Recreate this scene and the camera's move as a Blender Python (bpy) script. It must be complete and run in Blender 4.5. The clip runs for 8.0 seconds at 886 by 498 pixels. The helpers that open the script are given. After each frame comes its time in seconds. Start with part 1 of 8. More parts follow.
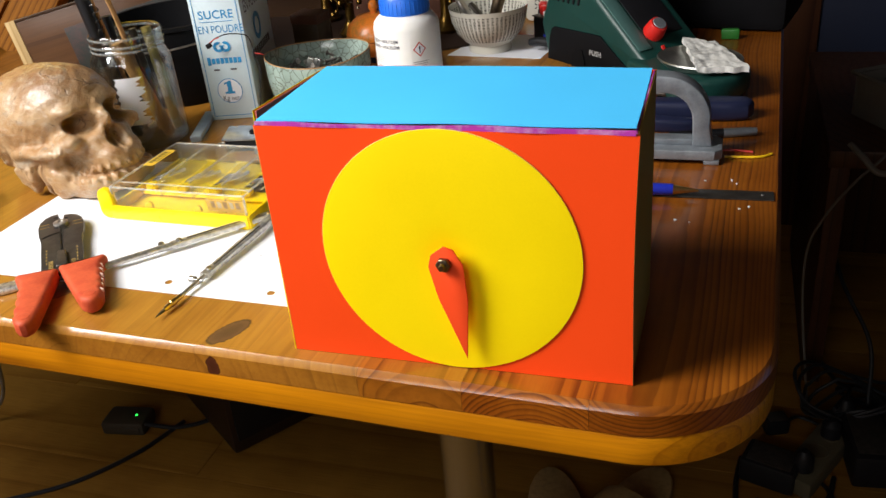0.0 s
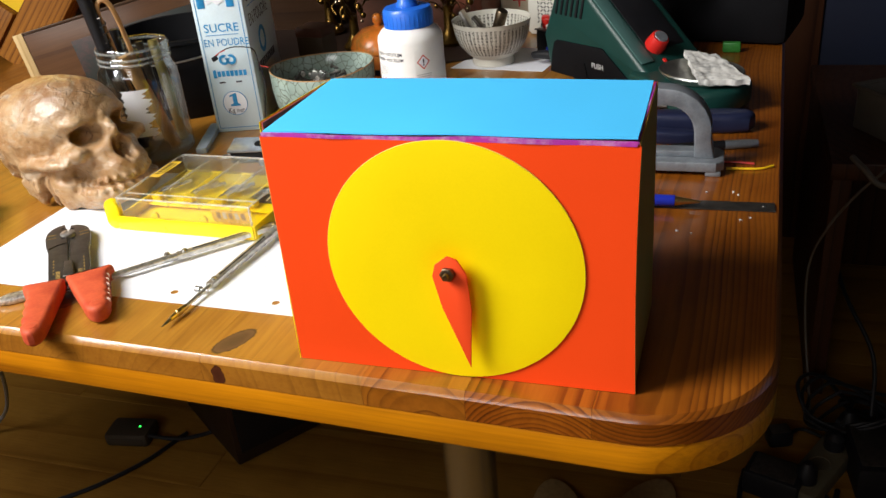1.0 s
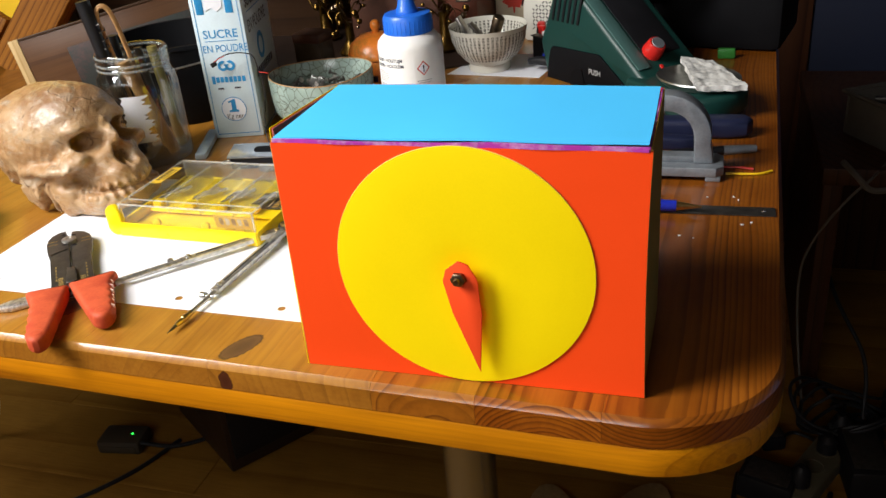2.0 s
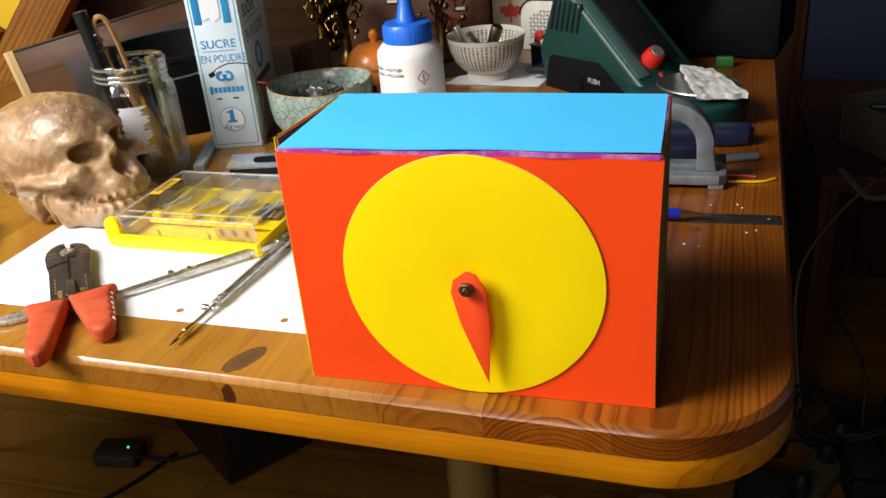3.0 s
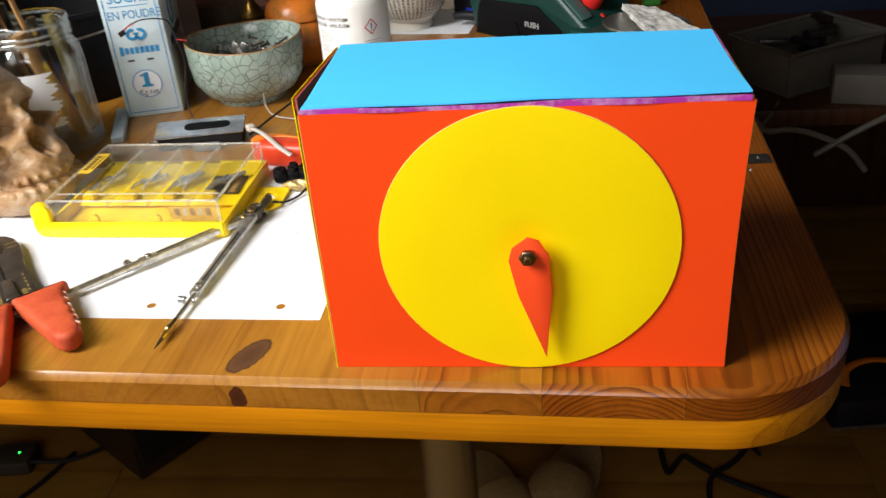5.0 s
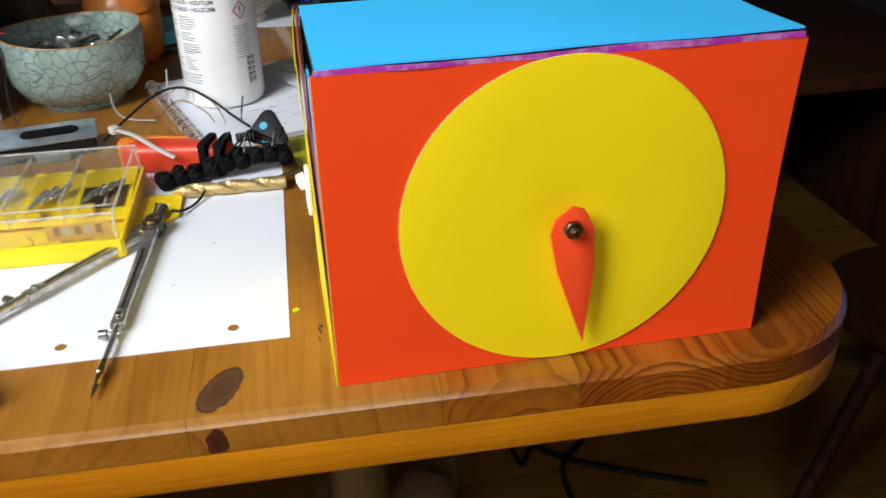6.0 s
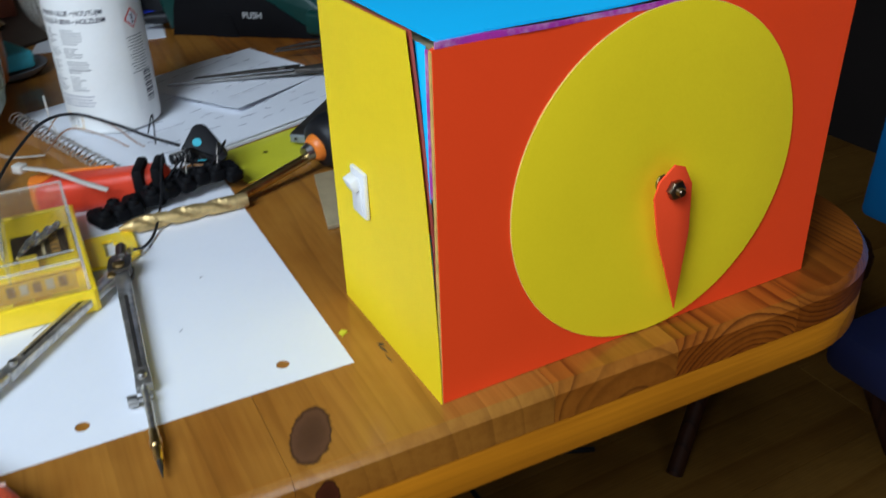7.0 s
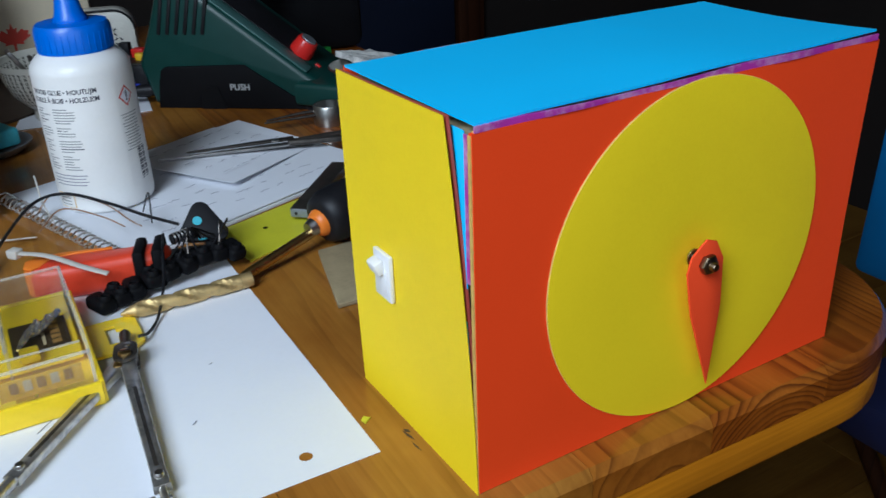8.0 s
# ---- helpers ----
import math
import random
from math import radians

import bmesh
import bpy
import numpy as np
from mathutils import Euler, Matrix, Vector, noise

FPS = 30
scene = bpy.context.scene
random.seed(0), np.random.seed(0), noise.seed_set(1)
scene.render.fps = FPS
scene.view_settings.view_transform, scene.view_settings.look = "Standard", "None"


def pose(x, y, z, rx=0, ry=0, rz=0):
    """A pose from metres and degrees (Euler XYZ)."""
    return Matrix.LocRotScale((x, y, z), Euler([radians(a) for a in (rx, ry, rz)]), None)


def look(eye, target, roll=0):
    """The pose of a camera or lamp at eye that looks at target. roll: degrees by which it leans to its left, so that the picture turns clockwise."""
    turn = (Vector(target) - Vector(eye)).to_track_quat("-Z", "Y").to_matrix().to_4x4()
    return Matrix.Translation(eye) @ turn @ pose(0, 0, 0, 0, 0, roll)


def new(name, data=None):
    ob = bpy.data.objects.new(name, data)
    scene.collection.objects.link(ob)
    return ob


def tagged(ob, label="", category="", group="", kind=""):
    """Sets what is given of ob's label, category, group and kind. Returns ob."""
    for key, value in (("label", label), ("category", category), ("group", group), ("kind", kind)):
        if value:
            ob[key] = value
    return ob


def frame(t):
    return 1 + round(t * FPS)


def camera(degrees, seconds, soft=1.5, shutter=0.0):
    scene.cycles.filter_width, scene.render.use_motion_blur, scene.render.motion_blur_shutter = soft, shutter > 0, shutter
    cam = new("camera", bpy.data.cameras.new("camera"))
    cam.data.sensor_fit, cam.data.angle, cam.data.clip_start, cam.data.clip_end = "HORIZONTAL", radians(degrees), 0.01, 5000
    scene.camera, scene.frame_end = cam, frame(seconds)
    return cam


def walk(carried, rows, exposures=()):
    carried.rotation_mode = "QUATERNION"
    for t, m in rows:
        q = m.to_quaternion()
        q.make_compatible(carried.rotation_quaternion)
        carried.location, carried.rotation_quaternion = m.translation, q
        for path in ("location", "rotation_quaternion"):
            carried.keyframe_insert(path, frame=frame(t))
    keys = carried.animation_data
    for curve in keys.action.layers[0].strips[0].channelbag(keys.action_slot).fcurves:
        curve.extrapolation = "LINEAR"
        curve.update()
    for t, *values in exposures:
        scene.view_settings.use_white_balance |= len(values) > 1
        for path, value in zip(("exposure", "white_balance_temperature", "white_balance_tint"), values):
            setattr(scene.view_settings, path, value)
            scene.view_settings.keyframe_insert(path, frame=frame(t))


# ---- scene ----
cam = camera(53.8, 8.0, shutter=0.45)
PATH = [
    (0, (0.231, -0.378, 1.03), (-0.356, 1.284, 0.085), -5.5),
    (0.5, (0.232, -0.379, 1.03), (-0.352, 1.286, 0.09), -5.6),
    (1, (0.232, -0.383, 1.031), (-0.363, 1.291, 0.112), -5.5),
    (2.5, (0.215, -0.389, 1.033), (-0.34, 1.306, 0.128), -5.2),
    (3, (0.212, -0.386, 1.031), (-0.341, 1.317, 0.14), -5.3),
    (3.5, (0.198, -0.392, 1.034), (-0.343, 1.317, 0.147), -5.2),
    (4, (0.166, -0.406, 1.03), (-0.315, 1.317, 0.136), -4.5),
    (4.5, (0.132, -0.395, 1.025), (-0.151, 1.326, 0.046), -4.4),
    (5, (0.107, -0.356, 1.02), (-0.12, 1.358, 0.013), -4.7),
    (5.2, (0.094, -0.351, 1.015), (-0.051, 1.367, 0.002), -3.9),
    (6.3, (-0.061, -0.281, 0.978), (0.46, 1.377, -0.012), -0.5),
    (6.5, (-0.09, -0.265, 0.982), (0.543, 1.336, -0.037), -0.0),
    (7, (-0.123, -0.236, 0.961), (0.689, 1.301, -0.028), -1.8),
    (7.5, (-0.131, -0.205, 0.96), (0.816, 1.318, 0.075), -2.4),
    (8, (-0.136, -0.213, 0.966), (0.77, 1.339, 0.088), -2.3),
]
EXPOSURES = [(0.0, 0.14, 6600, 10), (5.2, 0.1, 6600, 10), (6.4, -0.52, 5600, 6), (7.0, -0.76, 5250, 4), (8.0, -0.8, 5200, 4)]
walk(cam, [(t, look(eye, target, roll)) for t, eye, target, roll in PATH], EXPOSURES)

# ---- world and light ----
world = bpy.data.worlds.new("sky")
scene.world = world
world.use_nodes = True
wn = world.node_tree
sky = wn.nodes.new("ShaderNodeTexSky")
sky.sky_type, sky.sun_disc, sky.sun_elevation, sky.sun_rotation = "NISHITA", False, radians(40), radians(200)
wn.links.new(sky.outputs[0], wn.nodes["Background"].inputs[0])
wn.nodes["Background"].inputs[1].default_value = 0.1


def window_light(name, m, sx, sy, watts, color=(1.0, 0.985, 0.97)):
    d = bpy.data.lights.new(name, "AREA")
    d.shape, d.size, d.size_y, d.energy, d.color = "RECTANGLE", sx, sy, watts, color
    ob = new(name, d)
    ob.matrix_world = m
    return ob


# a skylight in the sloping roof, which rises at 45 degrees from the low wall, and a window in the front wall
ROOF_X, ROOF_Z, SLOPE_Y = -1.7, 0.9, -0.55
FRONT_WINDOW = (-0.25, 1.55, 1.1, 0.5)
window_light("skylight_daylight", Matrix.Translation((-0.9, SLOPE_Y, 1.7)) @ pose(0, 0, 0, 0, -45, 0) @ pose(0, 0, -0.02), 0.8, 0.56, 43)
window_light("window_daylight", pose(FRONT_WINDOW[0], -1.78, FRONT_WINDOW[1], 90, 0, 0), FRONT_WINDOW[2], FRONT_WINDOW[3], 8)


# ---- materials ----
def nodes_of(name):
    m = bpy.data.materials.new(name)
    m.use_nodes = True
    t = m.node_tree
    return m, t, t.nodes["Principled BSDF"]


def ramp(t, stops):
    r = t.nodes.new("ShaderNodeValToRGB")
    e = r.color_ramp.elements
    while len(e) < len(stops):
        e.new(0.5)
    for k, (p, c) in zip(e, stops):
        k.position, k.color = p, (*c, 1)
    return r


def noise_tex(t, scale, detail=4.0, rough=0.55, coords=None, distort=0.0):
    n = t.nodes.new("ShaderNodeTexNoise")
    n.inputs["Scale"].default_value, n.inputs["Detail"].default_value = scale, detail
    n.inputs["Roughness"].default_value, n.inputs["Distortion"].default_value = rough, distort
    if coords:
        t.links.new(coords, n.inputs["Vector"])
    return n


def coords_of(t, kind="Object"):
    return t.nodes.new("ShaderNodeTexCoord").outputs[kind]


def bump_on(t, b, height, strength, distance=0.001):
    u = t.nodes.new("ShaderNodeBump")
    u.inputs["Strength"].default_value, u.inputs["Distance"].default_value = strength, distance
    t.links.new(height, u.inputs["Height"])
    t.links.new(u.outputs[0], b.inputs["Normal"])


def plain(name, color, rough=0.5, metal=0.0, vary=0.12, scale=40.0, grain=400.0, bump=0.15, spec=0.5, dirt=None, clear=0.0):
    """A surface whose colour and gloss wander at two scales."""
    m, t, b = nodes_of(name)
    co = coords_of(t)
    big, small = noise_tex(t, scale, 4, 0.6, co), noise_tex(t, grain, 3, 0.6, co)
    mixv = t.nodes.new("ShaderNodeMath")
    mixv.operation = "MULTIPLY_ADD"
    mixv.inputs[1].default_value = 0.35
    t.links.new(small.outputs[0], mixv.inputs[0])
    t.links.new(big.outputs[0], mixv.inputs[2])
    lo = dirt or tuple(c * (1 - vary) for c in color)
    hi = tuple(min(1, c * (1 + vary * 0.6)) for c in color)
    r = ramp(t, [(0.45, lo), (0.72, color), (0.95, hi)])
    t.links.new(mixv.outputs[0], r.inputs[0])
    t.links.new(r.outputs[0], b.inputs["Base Color"])
    rr = t.nodes.new("ShaderNodeMapRange")
    rr.inputs[3].default_value, rr.inputs[4].default_value = max(0.02, rough - 0.08), min(1, rough + 0.08)
    t.links.new(big.outputs[0], rr.inputs[0])
    t.links.new(rr.outputs[0], b.inputs["Roughness"])
    b.inputs["Metallic"].default_value, b.inputs["Specular IOR Level"].default_value = metal, spec
    b.inputs["Coat Weight"].default_value, b.inputs["Coat Roughness"].default_value = clear, 0.1
    if bump:
        bump_on(t, b, mixv.outputs[0], bump, 0.0006)
    return m


def glow(name, color, strength):
    m, t, b = nodes_of(name)
    b.inputs["Base Color"].default_value = (*color, 1)
    b.inputs["Emission Color"].default_value, b.inputs["Emission Strength"].default_value = (*color, 1), strength
    return m


def wood(name, dark, light, axis="Y", ring=150.0, rough=0.3, knots=(), clear=0.4, bend=0.02, spread=0.09, mid=None, uneven=False):
    """Solid wood: growth rings round a pith that runs along axis, shifted for each piece, with pores and knots."""
    m, t, b = nodes_of(name)
    L, N = t.links.new, t.nodes.new
    co = coords_of(t)
    info = N("ShaderNodeObjectInfo")
    # slow wander of the pith along the board
    wander = N("ShaderNodeMapping")
    k = {"X": (1.2, 9, 9), "Y": (9, 1.2, 9), "Z": (9, 9, 1.2)}[axis]
    wander.inputs["Scale"].default_value = k
    L(co, wander.inputs[0])
    shift = N("ShaderNodeVectorMath")
    shift.operation = "MULTIPLY_ADD"
    rnd = N("ShaderNodeCombineXYZ")
    for i in range(3):
        mm = N("ShaderNodeMath")
        mm.operation = "MULTIPLY_ADD"
        mm.inputs[1].default_value, mm.inputs[2].default_value = (37.7, 91.3, 53.1)[i], 0.0
        L(info.outputs["Random"], mm.inputs[0])
        sn = N("ShaderNodeMath")
        sn.operation = "SINE"
        L(mm.outputs[0], sn.inputs[0])
        L(sn.outputs[0], rnd.inputs[i])
    L(rnd.outputs[0], shift.inputs[0])
    shift.inputs[1].default_value = (spread, spread, spread)
    L(co, shift.inputs[2])
    wn1 = noise_tex(t, 1.0, 2, 0.5, wander.outputs[0])
    off = N("ShaderNodeVectorMath")
    off.operation = "MULTIPLY_ADD"
    L(wn1.outputs["Color"], off.inputs[0])
    off.inputs[1].default_value = (bend, bend, bend)
    L(shift.outputs[0], off.inputs[2])
    flat = N("ShaderNodeVectorMath")
    flat.operation = "MULTIPLY"
    flat.inputs[1].default_value = {"X": (0.02, 1, 1), "Y": (1, 0.02, 1), "Z": (1, 1, 0.02)}[axis]
    L(off.outputs[0], flat.inputs[0])
    ln = N("ShaderNodeVectorMath")
    ln.operation = "LENGTH"
    L(flat.outputs[0], ln.inputs[0])
    ph = N("ShaderNodeMath")
    ph.operation = "MULTIPLY"
    ph.inputs[1].default_value = ring
    L(ln.outputs["Value"], ph.inputs[0])
    fr = N("ShaderNodeMath")
    fr.operation = "FRACT"
    L(ph.outputs[0], fr.inputs[0])
    mid = mid or tuple((a * 0.35 + c * 0.65) for a, c in zip(dark, light))
    rings = ramp(t, [(0.0, light), (0.5, light), (0.8, mid), (0.95, dark), (1.0, light)])
    L(fr.outputs[0], rings.inputs[0])
    if uneven:
        # boards differ in how strongly their rings show, and rings in how dark they are
        board = N("ShaderNodeMath")
        board.operation = "MULTIPLY_ADD"
        board.inputs[1].default_value, board.inputs[2].default_value = 7.31, 0.0
        L(info.outputs["Random"], board.inputs[0])
        bf = N("ShaderNodeMath")
        bf.operation = "FRACT"
        L(board.outputs[0], bf.inputs[0])
        patch = noise_tex(t, 1.0, 2, 0.5, wander.outputs[0])
        pm = N("ShaderNodeMath")
        pm.operation = "MULTIPLY_ADD"
        L(patch.outputs[0], pm.inputs[0])
        pm.inputs[1].default_value, pm.inputs[2].default_value = 1.6, -0.55
        sm = N("ShaderNodeMath")
        sm.operation, sm.use_clamp = "MULTIPLY_ADD", True
        L(bf.outputs[0], sm.inputs[0])
        sm.inputs[1].default_value = 0.45
        L(pm.outputs[0], sm.inputs[2])
        soft = N("ShaderNodeMixRGB")
        L(sm.outputs[0], soft.inputs[0])
        soft.inputs[1].default_value = (*[0.82 * a + 0.18 * c for a, c in zip(light, dark)], 1)
        L(rings.outputs[0], soft.inputs[2])
        rings = soft
        tone = N("ShaderNodeMath")
        tone.operation = "MULTIPLY_ADD"
        tone.inputs[1].default_value, tone.inputs[2].default_value = 13.7, 0.3
        L(info.outputs["Random"], tone.inputs[0])
        tf = N("ShaderNodeMath")
        tf.operation = "FRACT"
        L(tone.outputs[0], tf.inputs[0])
        tr = ramp(t, [(0.0, (0.72, 0.66, 0.6)), (1.0, (1.0, 1.0, 1.0))])
        L(tf.outputs[0], tr.inputs[0])
        tm = N("ShaderNodeMixRGB")
        tm.blend_type, tm.inputs[0].default_value = "MULTIPLY", 1.0
        L(soft.outputs[0], tm.inputs[1])
        L(tr.outputs[0], tm.inputs[2])
        rings = tm
    # pores and broad stains
    pore = N("ShaderNodeMapping")
    pore.inputs["Scale"].default_value = {"X": (12, 500, 500), "Y": (500, 12, 500), "Z": (500, 500, 12)}[axis]
    L(co, pore.inputs[0])
    pn = noise_tex(t, 1.0, 3, 0.6, pore.outputs[0])
    stain = noise_tex(t, 7.0, 3, 0.6, shift.outputs[0])
    mul = N("ShaderNodeMixRGB")
    mul.blend_type, mul.inputs[0].default_value = "MULTIPLY", 0.5
    pr = ramp(t, [(0.3, (0.55, 0.5, 0.45)), (0.6, (1, 1, 1))])
    L(pn.outputs[0], pr.inputs[0])
    L(rings.outputs[0], mul.inputs[1])
    L(pr.outputs[0], mul.inputs[2])
    mul2 = N("ShaderNodeMixRGB")
    mul2.blend_type, mul2.inputs[0].default_value = "MULTIPLY", 0.6
    sr = ramp(t, [(0.3, (0.62, 0.55, 0.5)), (0.65, (1, 1, 1))])
    L(stain.outputs[0], sr.inputs[0])
    L(mul.outputs[0], mul2.inputs[1])
    L(sr.outputs[0], mul2.inputs[2])
    out = mul2.outputs[0]
    for (x, y, z), (rx, ry, rz), col in knots:
        s = N("ShaderNodeVectorMath")
        s.operation = "SUBTRACT"
        s.inputs[1].default_value = (x, y, z)
        wob = N("ShaderNodeVectorMath")
        wob.operation = "MULTIPLY_ADD"
        wob.inputs[1].default_value = (0.006, 0.006, 0.006)
        kn = noise_tex(t, 120, 2, 0.5, co)
        L(kn.outputs["Color"], wob.inputs[0])
        L(co, wob.inputs[2])
        L(wob.outputs[0], s.inputs[0])
        d = N("ShaderNodeVectorMath")
        d.operation = "DIVIDE"
        d.inputs[1].default_value = (rx, ry, rz)
        L(s.outputs[0], d.inputs[0])
        q = N("ShaderNodeVectorMath")
        q.operation = "LENGTH"
        L(d.outputs[0], q.inputs[0])
        kr = ramp(t, [(0.35, (1, 1, 1)), (0.75, (0.85, 0.85, 0.85)), (0.95, (0, 0, 0))])
        L(q.outputs["Value"], kr.inputs[0])
        mk = N("ShaderNodeMixRGB")
        L(kr.outputs[0], mk.inputs[0])
        L(out, mk.inputs[1])
        mk.inputs[2].default_value = (*col, 1)
        out = mk.outputs[0]
    L(out, b.inputs["Base Color"])
    scr = noise_tex(t, 90, 4, 0.7, co)
    rr = N("ShaderNodeMapRange")
    rr.inputs[3].default_value, rr.inputs[4].default_value = rough - 0.1, rough + 0.15
    L(scr.outputs[0], rr.inputs[0])
    L(rr.outputs[0], b.inputs["Roughness"])
    b.inputs["Coat Weight"].default_value, b.inputs["Coat Roughness"].default_value = clear, 0.22
    b.inputs["Specular IOR Level"].default_value = 0.25
    bump_on(t, b, pn.outputs[0], 0.12, 0.0006)
    return m


def board(name, pith, show=1.0, light=(0.40, 0.13, 0.018), dark=(0.075, 0.016, 0.003), ring=210.0, wave=0.012, knots=(), even=0.0):
    """A sawn board along y with growth rings round a pith at (x, z) beside or under its middle; show is how strongly rings stand out, even how alike."""
    m, t, b = nodes_of(name)
    L, N = t.links.new, t.nodes.new
    co = coords_of(t)

    def op(kind, a, c=0.0, d=None, clamp=False):
        q = N("ShaderNodeMath")
        q.operation, q.use_clamp = kind, clamp
        for i, x in enumerate((a, c, d)):
            if isinstance(x, (int, float)):
                q.inputs[i].default_value = x
            elif x is not None:
                L(x, q.inputs[i])
        return q.outputs[0]

    def stretched(k):
        g = N("ShaderNodeMapping")
        g.inputs["Scale"].default_value = k
        g.inputs["Location"].default_value = (pith[0] * 37, pith[1] * 51, pith[0] * 13)
        L(co, g.inputs[0])
        return g.outputs[0]
    sep = N("ShaderNodeSeparateXYZ")
    L(co, sep.inputs[0])
    slow, fine = noise_tex(t, 1.0, 2, 0.5, stretched((10, 3.5, 10))), noise_tex(t, 1.0, 3, 0.6, stretched((70, 14, 70)))
    cs = N("ShaderNodeSeparateXYZ")
    L(slow.outputs["Color"], cs.inputs[0])
    dx = op("ADD", op("SUBTRACT", sep.outputs[0], pith[0]), op("MULTIPLY", op("SUBTRACT", cs.outputs[0], 0.5), wave * 3))
    dz = op("ADD", op("SUBTRACT", sep.outputs[2], pith[1]), op("MULTIPLY", op("SUBTRACT", cs.outputs[1], 0.5), wave))
    r = op("SQRT", op("ADD", op("MULTIPLY", dx, dx), op("MULTIPLY", dz, dz)))
    r = op("ADD", r, op("MULTIPLY", op("SUBTRACT", fine.outputs[0], 0.5), 0.0016))
    # rings lie at uneven distances and are unevenly dark
    rn = N("ShaderNodeTexNoise")
    rn.noise_dimensions = "1D"
    rn.inputs["Scale"].default_value, rn.inputs["Detail"].default_value = 90, 1
    L(r, rn.inputs["W"])
    ph = op("ADD", op("MULTIPLY", r, ring), op("MULTIPLY", rn.outputs[0], 2.2))
    year = N("ShaderNodeTexWhiteNoise")
    year.noise_dimensions = "1D"
    L(op("FLOOR", ph), year.inputs["W"])
    late = ramp(t, [(0.0, (0, 0, 0)), (0.4, (0.06, 0.06, 0.06)), (0.68, (0.6, 0.6, 0.6)), (0.82, (1, 1, 1)), (0.95, (1, 1, 1)), (1.0, (0.1, 0.1, 0.1))])
    L(op("FRACT", ph), late.inputs[0])
    dk = op("MULTIPLY", late.outputs[0], op("MULTIPLY_ADD", op("POWER", year.outputs["Value"], 2.2), 0.9 - even, 0.12 + even))
    patch = op("MULTIPLY_ADD", cs.outputs[2], 1.6, -0.25, clamp=True)
    dk = op("MULTIPLY", dk, op("MULTIPLY", op("MULTIPLY_ADD", patch, 0.55, 0.5), show), clamp=True)
    mix = N("ShaderNodeMixRGB")
    L(dk, mix.inputs[0])
    mix.inputs[1].default_value, mix.inputs[2].default_value = (*light, 1), (*dark, 1)
    pn = noise_tex(t, 1.0, 3, 0.6, stretched((330, 9, 330)))
    stain = noise_tex(t, 1.0, 4, 0.6, stretched((26, 9, 26)))
    out = mix.outputs[0]
    for tex, lo, span in ((pn, (0.84, 0.8, 0.75), (0.32, 0.58)), (stain, (0.62, 0.5, 0.4), (0.3, 0.62))):
        rr = ramp(t, [(span[0], lo), (span[1], (1, 1, 1))])
        L(tex.outputs[0], rr.inputs[0])
        mu = N("ShaderNodeMixRGB")
        mu.blend_type, mu.inputs[0].default_value = "MULTIPLY", 0.75
        L(out, mu.inputs[1])
        L(rr.outputs[0], mu.inputs[2])
        out = mu.outputs[0]
    # upright faces darker, redder: end grain, and front shade put into the colour
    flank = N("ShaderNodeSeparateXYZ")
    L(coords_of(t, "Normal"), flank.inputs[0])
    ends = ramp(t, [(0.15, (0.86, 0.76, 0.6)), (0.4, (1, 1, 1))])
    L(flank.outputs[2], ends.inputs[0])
    side_tint = N("ShaderNodeMixRGB")
    side_tint.blend_type, side_tint.inputs[0].default_value = "MULTIPLY", 1.0
    L(out, side_tint.inputs[1])
    L(ends.outputs[0], side_tint.inputs[2])
    out = side_tint.outputs[0]
    for (x, y, z), (rx, ry, rz), turn, col in knots:
        g = N("ShaderNodeMapping")
        g.vector_type = "TEXTURE"
        g.inputs["Location"].default_value = (x, y, z)
        g.inputs["Rotation"].default_value = (0, 0, radians(turn))
        g.inputs["Scale"].default_value = (rx, ry, rz)
        wob = N("ShaderNodeVectorMath")
        wob.operation = "MULTIPLY_ADD"
        wob.inputs[1].default_value = (0.0034, 0.0034, 0.0034)
        kn = noise_tex(t, 260, 2, 0.5, co)
        L(kn.outputs["Color"], wob.inputs[0])
        L(co, wob.inputs[2])
        L(wob.outputs[0], g.inputs[0])
        q = N("ShaderNodeVectorMath")
        q.operation = "LENGTH"
        L(g.outputs[0], q.inputs[0])
        kc = ramp(t, [(0.0, tuple(c * 0.8 for c in col)), (0.55, col), (0.8, tuple(c * 1.25 for c in col)), (0.93, tuple(c * 0.45 for c in col))])
        L(q.outputs["Value"], kc.inputs[0])
        kr = ramp(t, [(0.9, (1, 1, 1)), (1.02, (0, 0, 0))])
        L(q.outputs["Value"], kr.inputs[0])
        mk = N("ShaderNodeMixRGB")
        L(kr.outputs[0], mk.inputs[0])
        L(out, mk.inputs[1])
        L(kc.outputs[0], mk.inputs[2])
        out = mk.outputs[0]
    L(out, b.inputs["Base Color"])
    scr = noise_tex(t, 90, 4, 0.7, co)
    gl = N("ShaderNodeMapRange")
    gl.inputs[3].default_value, gl.inputs[4].default_value = 0.3, 0.55
    L(scr.outputs[0], gl.inputs[0])
    L(gl.outputs[0], b.inputs["Roughness"])
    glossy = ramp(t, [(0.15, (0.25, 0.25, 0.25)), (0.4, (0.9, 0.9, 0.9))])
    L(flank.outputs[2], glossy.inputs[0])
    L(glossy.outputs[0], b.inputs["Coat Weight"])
    b.inputs["Coat Roughness"].default_value = 0.17
    b.inputs["Specular IOR Level"].default_value = 0.12
    bump_on(t, b, op("ADD", pn.outputs[0], op("MULTIPLY", dk, -0.6)), 0.14, 0.0006)
    return m


